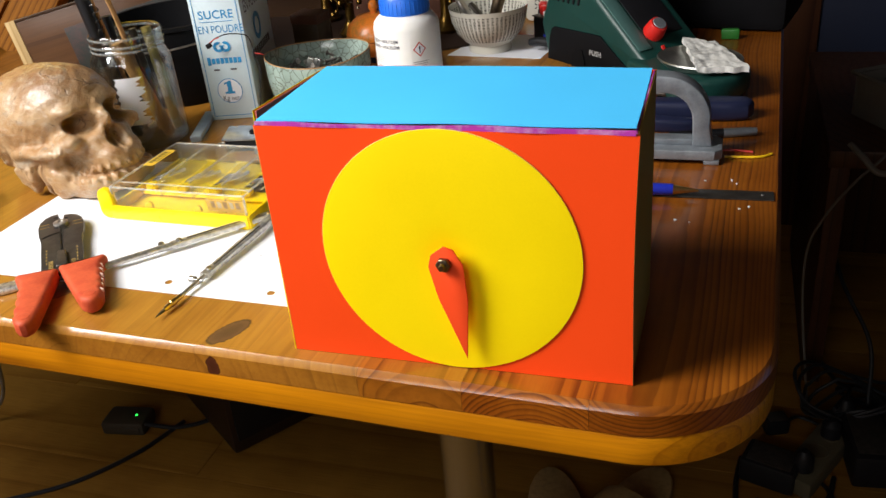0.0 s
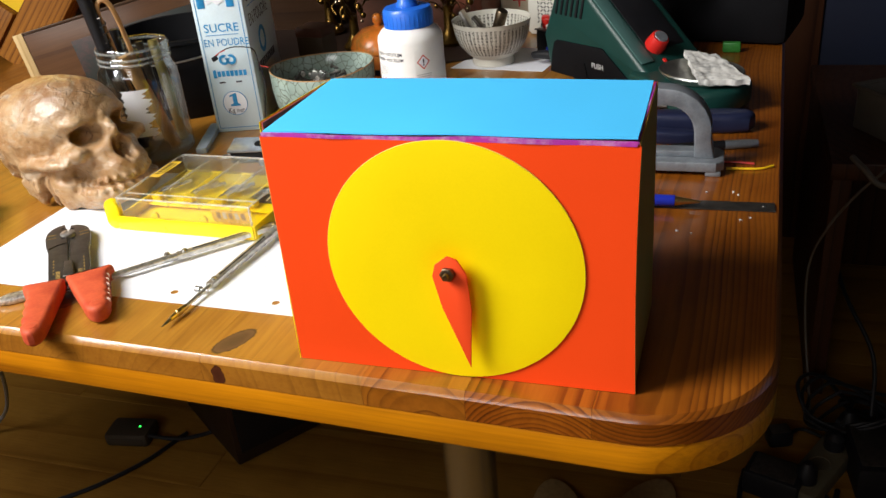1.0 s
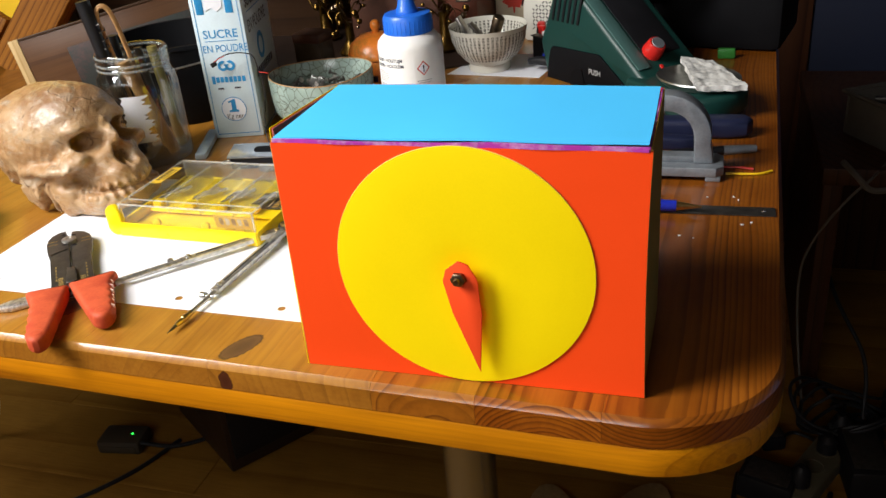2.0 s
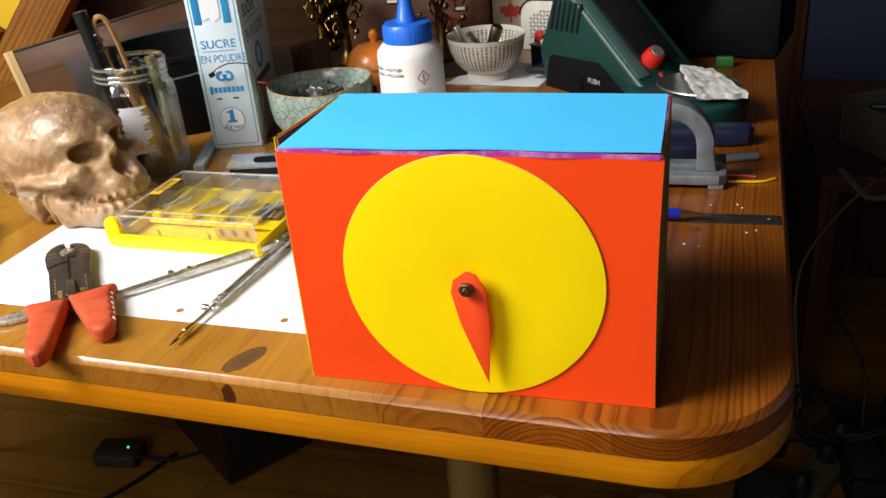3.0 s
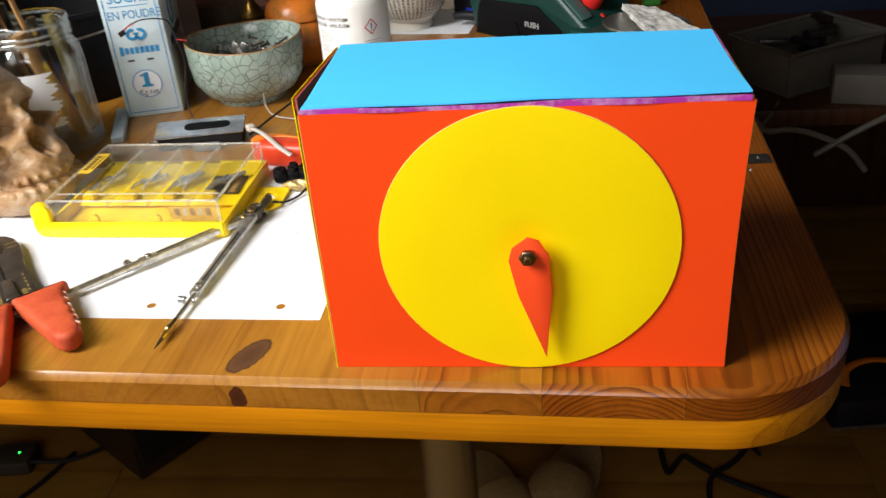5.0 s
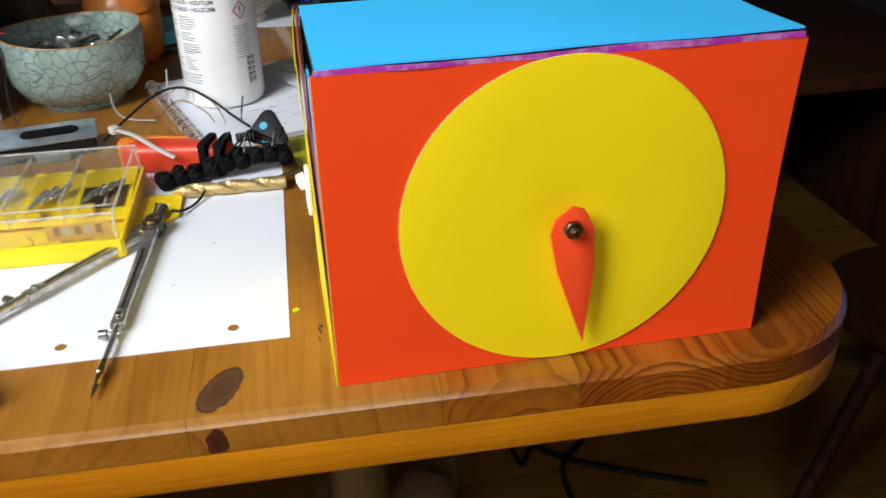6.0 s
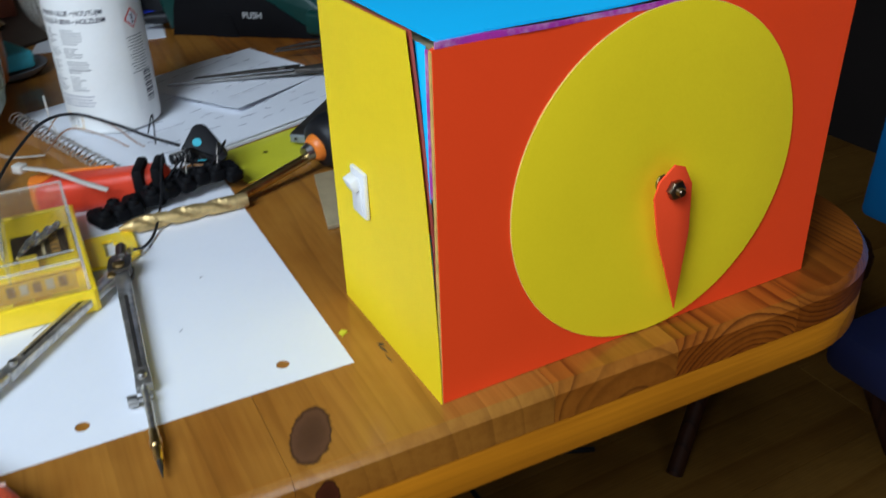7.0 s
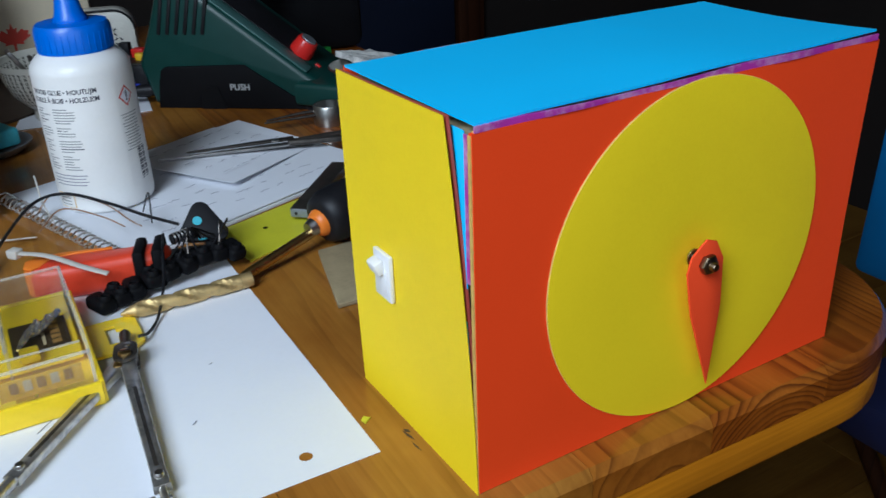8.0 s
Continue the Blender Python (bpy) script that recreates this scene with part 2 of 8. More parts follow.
# ---- mesh helpers ----
def mesh_of(name, bm, material, smooth=None):
    me = bpy.data.meshes.new(name)
    bmesh.ops.recalc_face_normals(bm, faces=bm.faces)
    bm.to_mesh(me)
    bm.free()
    me.materials.append(material)
    if smooth is not None:
        me.polygons.foreach_set("use_smooth", [True] * len(me.polygons))
        me.set_sharp_from_angle(angle=radians(smooth))
    return me


def part(name, bm, material, parent=None, label="", smooth=40, at=None):
    """Links a bmesh as one mesh object, under a thing or a part."""
    ob = new(name, mesh_of(name, bm, material, smooth))
    if parent:
        ob.parent = parent
    if at is not None:
        ob.matrix_local = at
    if label:
        ob["label"] = label
    return ob


def thing(name, m, label, category, group="", kind=""):
    ob = new(name)
    ob.empty_display_size = 0.02
    ob.matrix_world = m
    return tagged(ob, label, category, group, kind)


def box(size, centre=(0, 0, 0), bevel=0.0, rot=None, segments=2, bm=None):
    bm = bm or bmesh.new()
    m = Matrix.Translation(centre) @ (rot or Matrix.Identity(4)) @ Matrix.Diagonal((*size, 1))
    made = bmesh.ops.create_cube(bm, size=1, matrix=m)["verts"]
    if bevel:
        edges = list({e for v in made for e in v.link_edges})
        bmesh.ops.bevel(bm, geom=edges, offset=bevel, segments=segments, affect="EDGES", profile=0.5)
    return bm


def slab(points, z0, z1, bevel=0.0, bm=None, segments=2, top_only=False):
    """A flat outline (x, y) raised from z0 to z1, its edges rounded."""
    bm = bm or bmesh.new()
    lo = [bm.verts.new((x, y, z0)) for x, y in points]
    hi = [bm.verts.new((x, y, z1)) for x, y in points]
    n = len(points)
    bm.faces.new(lo[::-1])
    top = bm.faces.new(hi)
    for i in range(n):
        bm.faces.new((lo[i], lo[(i + 1) % n], hi[(i + 1) % n], hi[i]))
    if bevel:
        bm.normal_update()
        ring = [e for e in bm.edges if (e.verts[0] in hi and e.verts[1] in hi) or (not top_only and e.verts[0] in lo and e.verts[1] in lo)]
        bmesh.ops.bevel(bm, geom=ring, offset=bevel, segments=segments, affect="EDGES", profile=0.5)
    return bm


def lathe(profile, n=40, bm=None, closed=False):
    """Turns (radius, z) pairs round z."""
    bm = bm or bmesh.new()
    rings = []
    for r, z in profile:
        if r < 1e-6:
            rings.append([bm.verts.new((0, 0, z))])
        else:
            rings.append([bm.verts.new((r * math.cos(2 * math.pi * i / n), r * math.sin(2 * math.pi * i / n), z)) for i in range(n)])
    for a, b in zip(rings, rings[1:] + (rings[:1] if closed else [])):
        for i in range(n):
            j = (i + 1) % n
            if len(a) == 1 and len(b) == 1:
                break
            if len(a) == 1:
                bm.faces.new((a[0], b[j], b[i]))
            elif len(b) == 1:
                bm.faces.new((a[i], a[j], b[0]))
            else:
                bm.faces.new((a[i], a[j], b[j], b[i]))
    return bm


def smooth_line(points, steps=8):
    """A Catmull-Rom line through the points."""
    p = [Vector(q) for q in points]
    p = [2 * p[0] - p[1]] + p + [2 * p[-1] - p[-2]]
    out = []
    for i in range(1, len(p) - 2):
        for s in range(steps):
            u = s / steps
            a, b, c, d = p[i - 1:i + 3]
            out.append(0.5 * (2 * b + (c - a) * u + (2 * a - 5 * b + 4 * c - d) * u * u + (3 * b - a - 3 * c + d) * u ** 3))
    return out + [p[-2]]


def tube(points, radius, n=8, bm=None, smooth=True, steps=8, ellipse=1.0):
    """A round wire along the points; radius may be one number or one for each end."""
    bm = bm or bmesh.new()
    line = smooth_line(points, steps) if smooth else [Vector(q) for q in points]
    r0, r1 = radius if isinstance(radius, tuple) else (radius, radius)
    rings, up = [], None
    for i, p in enumerate(line):
        d = (line[min(i + 1, len(line) - 1)] - line[max(i - 1, 0)]).normalized()
        if up is None:
            up = Vector((0, 0, 1)) if abs(d.z) < 0.9 else Vector((1, 0, 0))
        side = d.cross(up).normalized()
        up = side.cross(d).normalized()
        r = r0 + (r1 - r0) * i / (len(line) - 1)
        rings.append([bm.verts.new(p + side * (r * math.cos(2 * math.pi * k / n)) + up * (r * ellipse * math.sin(2 * math.pi * k / n))) for k in range(n)])
    for a, b in zip(rings, rings[1:]):
        for k in range(n):
            bm.faces.new((a[k], a[(k + 1) % n], b[(k + 1) % n], b[k]))
    bm.faces.new(rings[0][::-1])
    bm.faces.new(rings[-1])
    return bm


def arc(cx, cy, r, a0, a1, n):
    return [(cx + r * math.cos(radians(a0 + (a1 - a0) * i / n)), cy + r * math.sin(radians(a0 + (a1 - a0) * i / n))) for i in range(n + 1)]


def scribble(w, h, rnd):
    """A thin wavering pen line of handwriting, w long and h high."""
    n = max(4, int(w / 0.0011))
    return tube([(w * (i / n - 0.5) + rnd.uniform(-0.0004, 0.0004), h * rnd.uniform(-0.5, 0.5) * (1 if i % 2 else -0.6), 0) for i in range(n + 1)], 0.00016, 3, smooth=False)


def between(a, b):
    """A pose at a whose x axis points to b, z as far up as may be."""
    a, b = Vector(a), Vector(b)
    x = (b - a).normalized()
    y = Vector((0, 0, 1)).cross(x).normalized()
    z = x.cross(y)
    return Matrix.Translation(a) @ Matrix((x, y, z)).transposed().to_4x4()


TOP = 0.74

# ---- colours ----
RED = plain("orange_red_paper", (0.88, 0.064, 0.006), 0.55, vary=0.05, scale=9, grain=900, bump=0.05, spec=0.2)
POINTER = plain("orange_card", (0.85, 0.07, 0.014), 0.55, vary=0.05, scale=20, grain=900, bump=0.05, spec=0.2)
YELLOW = plain("yellow_paper", (0.9, 0.68, 0.0), 0.55, vary=0.05, scale=9, grain=900, bump=0.05, spec=0.2)
# yellow paper with the right side's shade put into the colour
SHADEYELLOW = plain("shaded_yellow_card", (0.46, 0.27, 0.025), 0.6, vary=0.1, scale=12, bump=0.05)
BLUE = plain("blue_paper", (0.07, 0.53, 0.95), 0.55, vary=0.05, scale=9, grain=900, bump=0.05, spec=0.2)
PURPLE = plain("purple_paper", (0.40, 0.03, 0.33), 0.45, vary=0.3, scale=90, dirt=(0.6, 0.35, 0.55))
MAROON = plain("dark_red_card", (0.38, 0.065, 0.045), 0.6, vary=0.2)
CUT = plain("cut_cardboard", (0.62, 0.42, 0.10), 0.8, vary=0.25, scale=150)
KRAFT = plain("brown_cardboard", (0.30, 0.24, 0.13), 0.85, vary=0.2, scale=80)
WHITE = plain("white_paper", (0.79, 0.805, 0.85), 0.75, vary=0.03, scale=14, bump=0.04)
INK = plain("grey_ink", (0.3, 0.3, 0.36), 0.7, bump=0)
PLASTIC = plain("white_plastic", (0.8, 0.8, 0.8), 0.35, vary=0.05)
DARK = plain("black_plastic", (0.009, 0.009, 0.011), 0.5, vary=0.3, spec=0.3)
STEEL = plain("worn_steel", (0.45, 0.44, 0.42), 0.32, 1.0, vary=0.3, scale=90)
AGED = plain("aged_nickel", (0.62, 0.6, 0.56), 0.34, 0.9, vary=0.45, scale=170, bump=0.3)
CHROME = plain("tarnished_chrome", (0.7, 0.69, 0.66), 0.28, 1.0, vary=0.4, scale=130)
BRASS = plain("brass", (0.6, 0.42, 0.16), 0.3, 1.0, vary=0.25, scale=130)
BRONZE = plain("dark_brass", (0.2, 0.15, 0.10), 0.35, 1.0, vary=0.35, scale=200)
GUNMETAL = plain("dark_steel", (0.085, 0.075, 0.065), 0.4, 0.7, vary=0.4, scale=110)
GOLDINK = plain("gold_ink", (0.42, 0.28, 0.08), 0.5, 0.3, vary=0.5, scale=300)
GRIP = plain("red_grip", (0.5, 0.082, 0.032), 0.55, vary=0.3, scale=70, dirt=(0.4, 0.05, 0.022), spec=0.2)
CASEYELLOW = plain("yellow_plastic", (0.93, 0.67, 0.006), 0.3, vary=0.08, scale=50, bump=0.04)
LABELYELLOW = plain("label_yellow", (0.75, 0.46, 0.03), 0.5, vary=0.15, scale=200)
def film(name, tint, rough, gloss=(0.02, 0.06, 0.6)):
    """Thin clear plastic: see-through, with a glossy face at a slant."""
    m, t, b = nodes_of(name)
    L, N = t.links.new, t.nodes.new
    tr, gl, lw, mx = N("ShaderNodeBsdfTransparent"), N("ShaderNodeBsdfGlossy"), N("ShaderNodeLayerWeight"), N("ShaderNodeMixShader")
    tr.inputs[0].default_value = (*tint, 1)
    fr = ramp(t, [(p, (g, g, g)) for p, g in zip((0.0, 0.75, 1.0), gloss)])
    lw.inputs[0].default_value = 0.5
    L(lw.outputs["Facing"], fr.inputs[0])
    n = noise_tex(t, 80, 3, 0.6, coords_of(t))
    r = N("ShaderNodeMapRange")
    r.inputs[3].default_value, r.inputs[4].default_value = rough * 0.5, rough * 2
    L(n.outputs[0], r.inputs[0])
    L(r.outputs[0], gl.inputs["Roughness"])
    L(fr.outputs[0], mx.inputs[0])
    L(tr.outputs[0], mx.inputs[1])
    L(gl.outputs[0], mx.inputs[2])
    L(mx.outputs[0], t.nodes["Material Output"].inputs[0])
    return m


LIDEDGE = plain("frosted_plastic_edge", (0.78, 0.76, 0.7), 0.35, vary=0.1, bump=0)
LIDEDGE.node_tree.nodes["Principled BSDF"].inputs["Alpha"].default_value = 0.3
HAZE = plain("scuffed_clear_plastic", (0.8, 0.79, 0.75), 0.2, vary=0.15, scale=60, bump=0.1)
HAZE.node_tree.nodes["Principled BSDF"].inputs["Alpha"].default_value = 0.05
MILKY = plain("milky_clear_plastic", (0.8, 0.79, 0.75), 0.25, vary=0.15, scale=60, bump=0.1)
MILKY.node_tree.nodes["Principled BSDF"].inputs["Alpha"].default_value = 0.22
def clay(name):
    """Fired brown clay under a thin uneven glaze, darker over the brow and paler where the glaze pooled."""
    m, t, b = nodes_of(name)
    L, N = t.links.new, t.nodes.new
    co = coords_of(t)
    big, mott, fine = noise_tex(t, 30, 4, 0.6, co, 0.6), noise_tex(t, 110, 5, 0.7, co, 0.4), noise_tex(t, 420, 3, 0.6, co)

    def weigh(a, k, c):
        q = N("ShaderNodeMath")
        q.operation = "MULTIPLY_ADD"
        L(a, q.inputs[0])
        q.inputs[1].default_value = k
        if isinstance(c, (int, float)):
            q.inputs[2].default_value = c
        else:
            L(c, q.inputs[2])
        return q.outputs[0]

    def blend(kind, fac, a, c):
        q = N("ShaderNodeMixRGB")
        q.blend_type = kind
        L(fac, q.inputs[0])
        L(a, q.inputs[1])
        if isinstance(c, tuple):
            q.inputs[2].default_value = (*c, 1)
        else:
            L(c, q.inputs[2])
        return q.outputs[0]
    base = ramp(t, [(0.3, (0.25, 0.12, 0.045)), (0.42, (0.345, 0.185, 0.075)), (0.52, (0.405, 0.245, 0.115)), (0.7, (0.46, 0.32, 0.18))])
    L(weigh(mott.outputs[0], 0.45, weigh(big.outputs[0], 0.6, -0.02)), base.inputs[0])
    # darker patch round a point over the brow, with a ragged rim
    g = N("ShaderNodeMapping")
    g.vector_type = "TEXTURE"
    g.inputs["Location"].default_value, g.inputs["Scale"].default_value = (0.04, -0.012, 0.036), (0.045, 0.05, 0.034)
    L(co, g.inputs[0])
    far = N("ShaderNodeVectorMath")
    far.operation = "LENGTH"
    L(g.outputs[0], far.inputs[0])
    brow_patch = ramp(t, [(0.5, (0.75, 0.75, 0.75)), (1.2, (0, 0, 0))])
    L(weigh(mott.outputs[0], 0.9, weigh(far.outputs["Value"], 1.0, -0.4)), brow_patch.inputs[0])
    col = blend("MULTIPLY", brow_patch.outputs[0], base.outputs[0], (0.6, 0.53, 0.52))
    streak = N("ShaderNodeMapping")
    streak.inputs["Scale"].default_value = (34, 46, 60)
    L(co, streak.inputs[0])
    sn = noise_tex(t, 1.0, 5, 0.7, streak.outputs[0], 1.2)
    glaze = ramp(t, [(0.5, (0, 0, 0)), (0.66, (0.75, 0.75, 0.75))])
    L(sn.outputs[0], glaze.inputs[0])
    col = blend("MIX", glaze.outputs[0], col, (0.47, 0.38, 0.28))
    # hairline cracks and dark pits
    crack = N("ShaderNodeTexVoronoi")
    crack.feature = "DISTANCE_TO_EDGE"
    crack.inputs["Scale"].default_value = 26
    wob = N("ShaderNodeVectorMath")
    wob.operation = "MULTIPLY_ADD"
    wob.inputs[1].default_value = (0.02, 0.02, 0.02)
    L(big.outputs["Color"], wob.inputs[0])
    L(co, wob.inputs[2])
    L(wob.outputs[0], crack.inputs["Vector"])
    line = ramp(t, [(0.0, (1, 1, 1)), (0.022, (0, 0, 0))])
    L(crack.outputs["Distance"], line.inputs[0])
    some = ramp(t, [(0.5, (0, 0, 0)), (0.58, (0.8, 0.8, 0.8))])
    L(mott.outputs[0], some.inputs[0])
    both = N("ShaderNodeMath")
    both.operation = "MULTIPLY"
    L(line.outputs[0], both.inputs[0])
    L(some.outputs[0], both.inputs[1])
    col = blend("MULTIPLY", both.outputs[0], col, (0.3, 0.22, 0.16))
    L(col, b.inputs["Base Color"])
    rr = ramp(t, [(0.42, (0.55, 0.55, 0.55)), (0.62, (0.2, 0.2, 0.2))])
    L(sn.outputs[0], rr.inputs[0])
    L(rr.outputs[0], b.inputs["Roughness"])
    b.inputs["Specular IOR Level"].default_value = 0.45
    b.inputs["Coat Weight"].default_value, b.inputs["Coat Roughness"].default_value = 0.22, 0.25
    bump_on(t, b, weigh(both.outputs[0], -0.5, weigh(fine.outputs[0], 0.3, mott.outputs[0])), 0.65, 0.0024)
    return m


CLEAR = film("clear_plastic", (0.985, 0.985, 0.975), 0.1, (0.05, 0.12, 0.7))
GLASS = film("jar_glass", (0.93, 0.95, 0.94), 0.03, (0.08, 0.28, 1.0))
GLASSRIM = plain("thick_glass", (0.6, 0.62, 0.6), 0.2, vary=0.1, bump=0)
GLASSRIM.node_tree.nodes["Principled BSDF"].inputs["Alpha"].default_value = 0.2
CLAY = clay("brown_clay")
# near-black copy of the wall colour, holding the shade of the far walls
BACKWALL = plain("shade_dark_wall", (0.014, 0.009, 0.007), 0.8, vary=0.2, scale=3)
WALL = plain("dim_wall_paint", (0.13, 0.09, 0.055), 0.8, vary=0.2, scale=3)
FLOOR = wood("laminate_floor", (0.19, 0.086, 0.012), (0.25, 0.125, 0.02), "X", 14, 0.6, clear=0.0, bend=0.05)
FLOOR.node_tree.nodes["Principled BSDF"].inputs["Specular IOR Level"].default_value = 0.12
HONEY, AMBER = (0.38, 0.17, 0.023), (0.35, 0.108, 0.009)
STRIP = wood("yellow_pine_edge", (0.38, 0.125, 0.002), (0.55, 0.2, 0.003), "X", 160, 0.4, clear=0.03)
STRIP.node_tree.nodes["Principled BSDF"].inputs["Specular IOR Level"].default_value = 0.15
GLUEBLUE = plain("blue_cap_plastic", (0.018, 0.15, 0.7), 0.35, vary=0.1, scale=60, bump=0.05)
GLUEWHITE = plain("bottle_plastic", (0.86, 0.85, 0.82), 0.38, vary=0.04, scale=30, bump=0.04)
PRINT = plain("dark_print", (0.05, 0.05, 0.07), 0.6, bump=0)
FAINTPRINT = plain("faint_grey_print", (0.3, 0.3, 0.3), 0.6, bump=0)
PRINTRED = plain("red_print", (0.6, 0.05, 0.03), 0.6, bump=0)
PRINTBLUE = plain("blue_print", (0.02, 0.26, 0.56), 0.5, vary=0.15, bump=0)
CARTON = plain("sugar_carton", (0.62, 0.74, 0.8), 0.5, vary=0.08, scale=25, bump=0.08)
ORANGE = plain("orange_lacquer", (0.72, 0.2, 0.025), 0.3, vary=0.4, scale=45, dirt=(0.25, 0.13, 0.03))
CYAN = plain("cyan_sponge", (0.11, 0.5, 0.6), 0.8, vary=0.2, scale=150, bump=0.5)
GREEN = plain("dark_green_plastic", (0.005, 0.04, 0.033), 0.42, vary=0.12, scale=60, bump=0.1)
LABELGREY = plain("pale_grey_print", (0.45, 0.45, 0.44), 0.6, bump=0)
RIDGESHEEN = plain("ridge_highlight_plastic", (0.06, 0.135, 0.125), 0.45, vary=0.1, scale=60)
KNOBRED = plain("red_plastic", (0.62, 0.02, 0.015), 0.3, vary=0.1)
GREYCAST = plain("grey_cast_metal", (0.30, 0.33, 0.36), 0.45, 0.6, vary=0.25, scale=90, grain=600, bump=0.3)
BITSTEEL = plain("bright_steel", (0.92, 0.91, 0.89), 0.1, 0.85, vary=0.3, scale=300)
FOIL = plain("crumpled_tarnished_metal", (0.7, 0.66, 0.6), 0.3, 0.75, vary=0.7, scale=260, grain=700, bump=1.0)
PALECAST = plain("pale_blue_grey_metal", (0.42, 0.50, 0.56), 0.4, 0.3, vary=0.2, scale=90)
NAVY = plain("navy_plastic", (0.012, 0.016, 0.045), 0.38, vary=0.2)
PENBLUE = plain("blue_pen_plastic", (0.015, 0.03, 0.42), 0.3, vary=0.1)
WIREY = plain("yellow_wire", (0.8, 0.5, 0.01), 0.4, vary=0.1)
WIRER = plain("red_wire", (0.5, 0.03, 0.02), 0.4, vary=0.1)
WIREC = plain("bare_copper_wire", (0.42, 0.24, 0.14), 0.4, 0.5, vary=0.2)
BAMBOO = plain("bamboo", (0.42, 0.22, 0.08), 0.5, vary=0.3, scale=60)
PORCELAIN = plain("white_porcelain", (0.7, 0.68, 0.6), 0.25, vary=0.06, scale=30, bump=0.03)
RAGCLOTH = plain("soiled_white_rag", (0.68, 0.67, 0.63), 0.85, vary=0.4, scale=70, dirt=(0.2, 0.2, 0.2), bump=0.5)
LEATHER = plain("brown_leather", (0.075, 0.026, 0.013), 0.5, vary=0.35, scale=60, bump=0.4)
REDBROWN = plain("red_brown_lacquer", (0.13, 0.035, 0.016), 0.4, vary=0.3, scale=30)
GOLD = plain("gold_paint", (0.1, 0.055, 0.01), 0.3, 0.9, vary=0.5, scale=120, bump=0.3)
CREAM = plain("cream_paper_bag", (0.66, 0.58, 0.42), 0.7, vary=0.1, scale=20)
LIME = plain("yellow_green_card", (0.62, 0.6, 0.02), 0.5, vary=0.08)
REDHANDLE = plain("red_insulation", (0.66, 0.055, 0.02), 0.38, vary=0.15, scale=60)
ORANGEPL = plain("orange_plastic", (0.75, 0.2, 0.015), 0.4, vary=0.1)
TITAN = plain("titanium_gold", (0.62, 0.46, 0.2), 0.5, 0.8, vary=0.3, scale=120)
NYLON = plain("white_nylon", (0.58, 0.54, 0.48), 0.5, vary=0.1)
PINE = wood("orange_pine_frame", (0.10, 0.027, 0.004), (0.34, 0.135, 0.02), "Z", 190, 0.5, clear=0.05)
PINEY = wood("raw_pine_edge", (0.5, 0.33, 0.13), (0.68, 0.5, 0.24), "Z", 110, 0.55, clear=0.0)
CANVAS = plain("dark_painting", (0.012, 0.016, 0.013), 0.6, vary=0.8, scale=25, dirt=(0.06, 0.022, 0.018), bump=0.3)
YELLOWWALL = plain("yellow_panel_paint", (0.85, 0.56, 0.02), 0.6, vary=0.06, scale=6)
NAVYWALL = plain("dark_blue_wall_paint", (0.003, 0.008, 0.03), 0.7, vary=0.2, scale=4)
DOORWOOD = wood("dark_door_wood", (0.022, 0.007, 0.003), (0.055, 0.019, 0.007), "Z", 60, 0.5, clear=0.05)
# pale things at the shelf: their shade is put into this grey
TUBGREY = plain("shade_grey_plastic", (0.1, 0.092, 0.08), 0.6, vary=0.15)
LEGSTEEL = plain("brushed_steel", (0.24, 0.245, 0.235), 0.2, 0.9, vary=0.08, scale=6, grain=900, bump=0.03)
# pale floor plastics: the dark near the floor is put into their colour
STRIPCREAM = plain("shaded_cream_plastic", (0.09, 0.077, 0.045), 0.5, vary=0.15)
DIMPLASTIC = plain("shaded_pale_plastic", (0.035, 0.026, 0.015), 0.6, vary=0.15)
DARKVENEER = plain("black_brown_veneer", (0.02, 0.009, 0.005), 0.5, vary=0.3, scale=20)
SLIPPER = plain("beige_felt", (0.3, 0.19, 0.07), 0.9, vary=0.25, scale=120, bump=0.5)
CHAIRBLUE = plain("blue_chair_fabric", (0.006, 0.115, 0.32), 0.75, vary=0.1, scale=40, grain=800, bump=0.2)


def crackle(name):
    """Pale celadon glaze with fine dark crack lines."""
    m, t, b = nodes_of(name)
    co = coords_of(t)
    L, N = t.links.new, t.nodes.new
    warp = noise_tex(t, 30, 2, 0.5, co)
    add = N("ShaderNodeVectorMath")
    add.operation = "MULTIPLY_ADD"
    add.inputs[1].default_value = (0.012, 0.012, 0.012)
    L(warp.outputs["Color"], add.inputs[0])
    L(co, add.inputs[2])
    v = N("ShaderNodeTexVoronoi")
    v.feature = "DISTANCE_TO_EDGE"
    v.inputs["Scale"].default_value = 122
    L(add.outputs[0], v.inputs["Vector"])
    lines = ramp(t, [(0.0, (0.9, 0.9, 0.9)), (0.03, (0.5, 0.5, 0.5)), (0.065, (0, 0, 0))])
    L(v.outputs["Distance"], lines.inputs[0])
    n = noise_tex(t, 25, 3, 0.6, co)
    glaze = ramp(t, [(0.3, (0.21, 0.28, 0.24)), (0.6, (0.33, 0.42, 0.37)), (0.8, (0.44, 0.53, 0.47))])
    L(n.outputs[0], glaze.inputs[0])
    mix = N("ShaderNodeMixRGB")
    L(lines.outputs[0], mix.inputs[0])
    L(glaze.outputs[0], mix.inputs[1])
    mix.inputs[2].default_value = (0.085, 0.085, 0.065, 1)
    L(mix.outputs[0], b.inputs["Base Color"])
    b.inputs["Roughness"].default_value = 0.14
    bump_on(t, b, n.outputs[0], 0.15, 0.001)
    return m


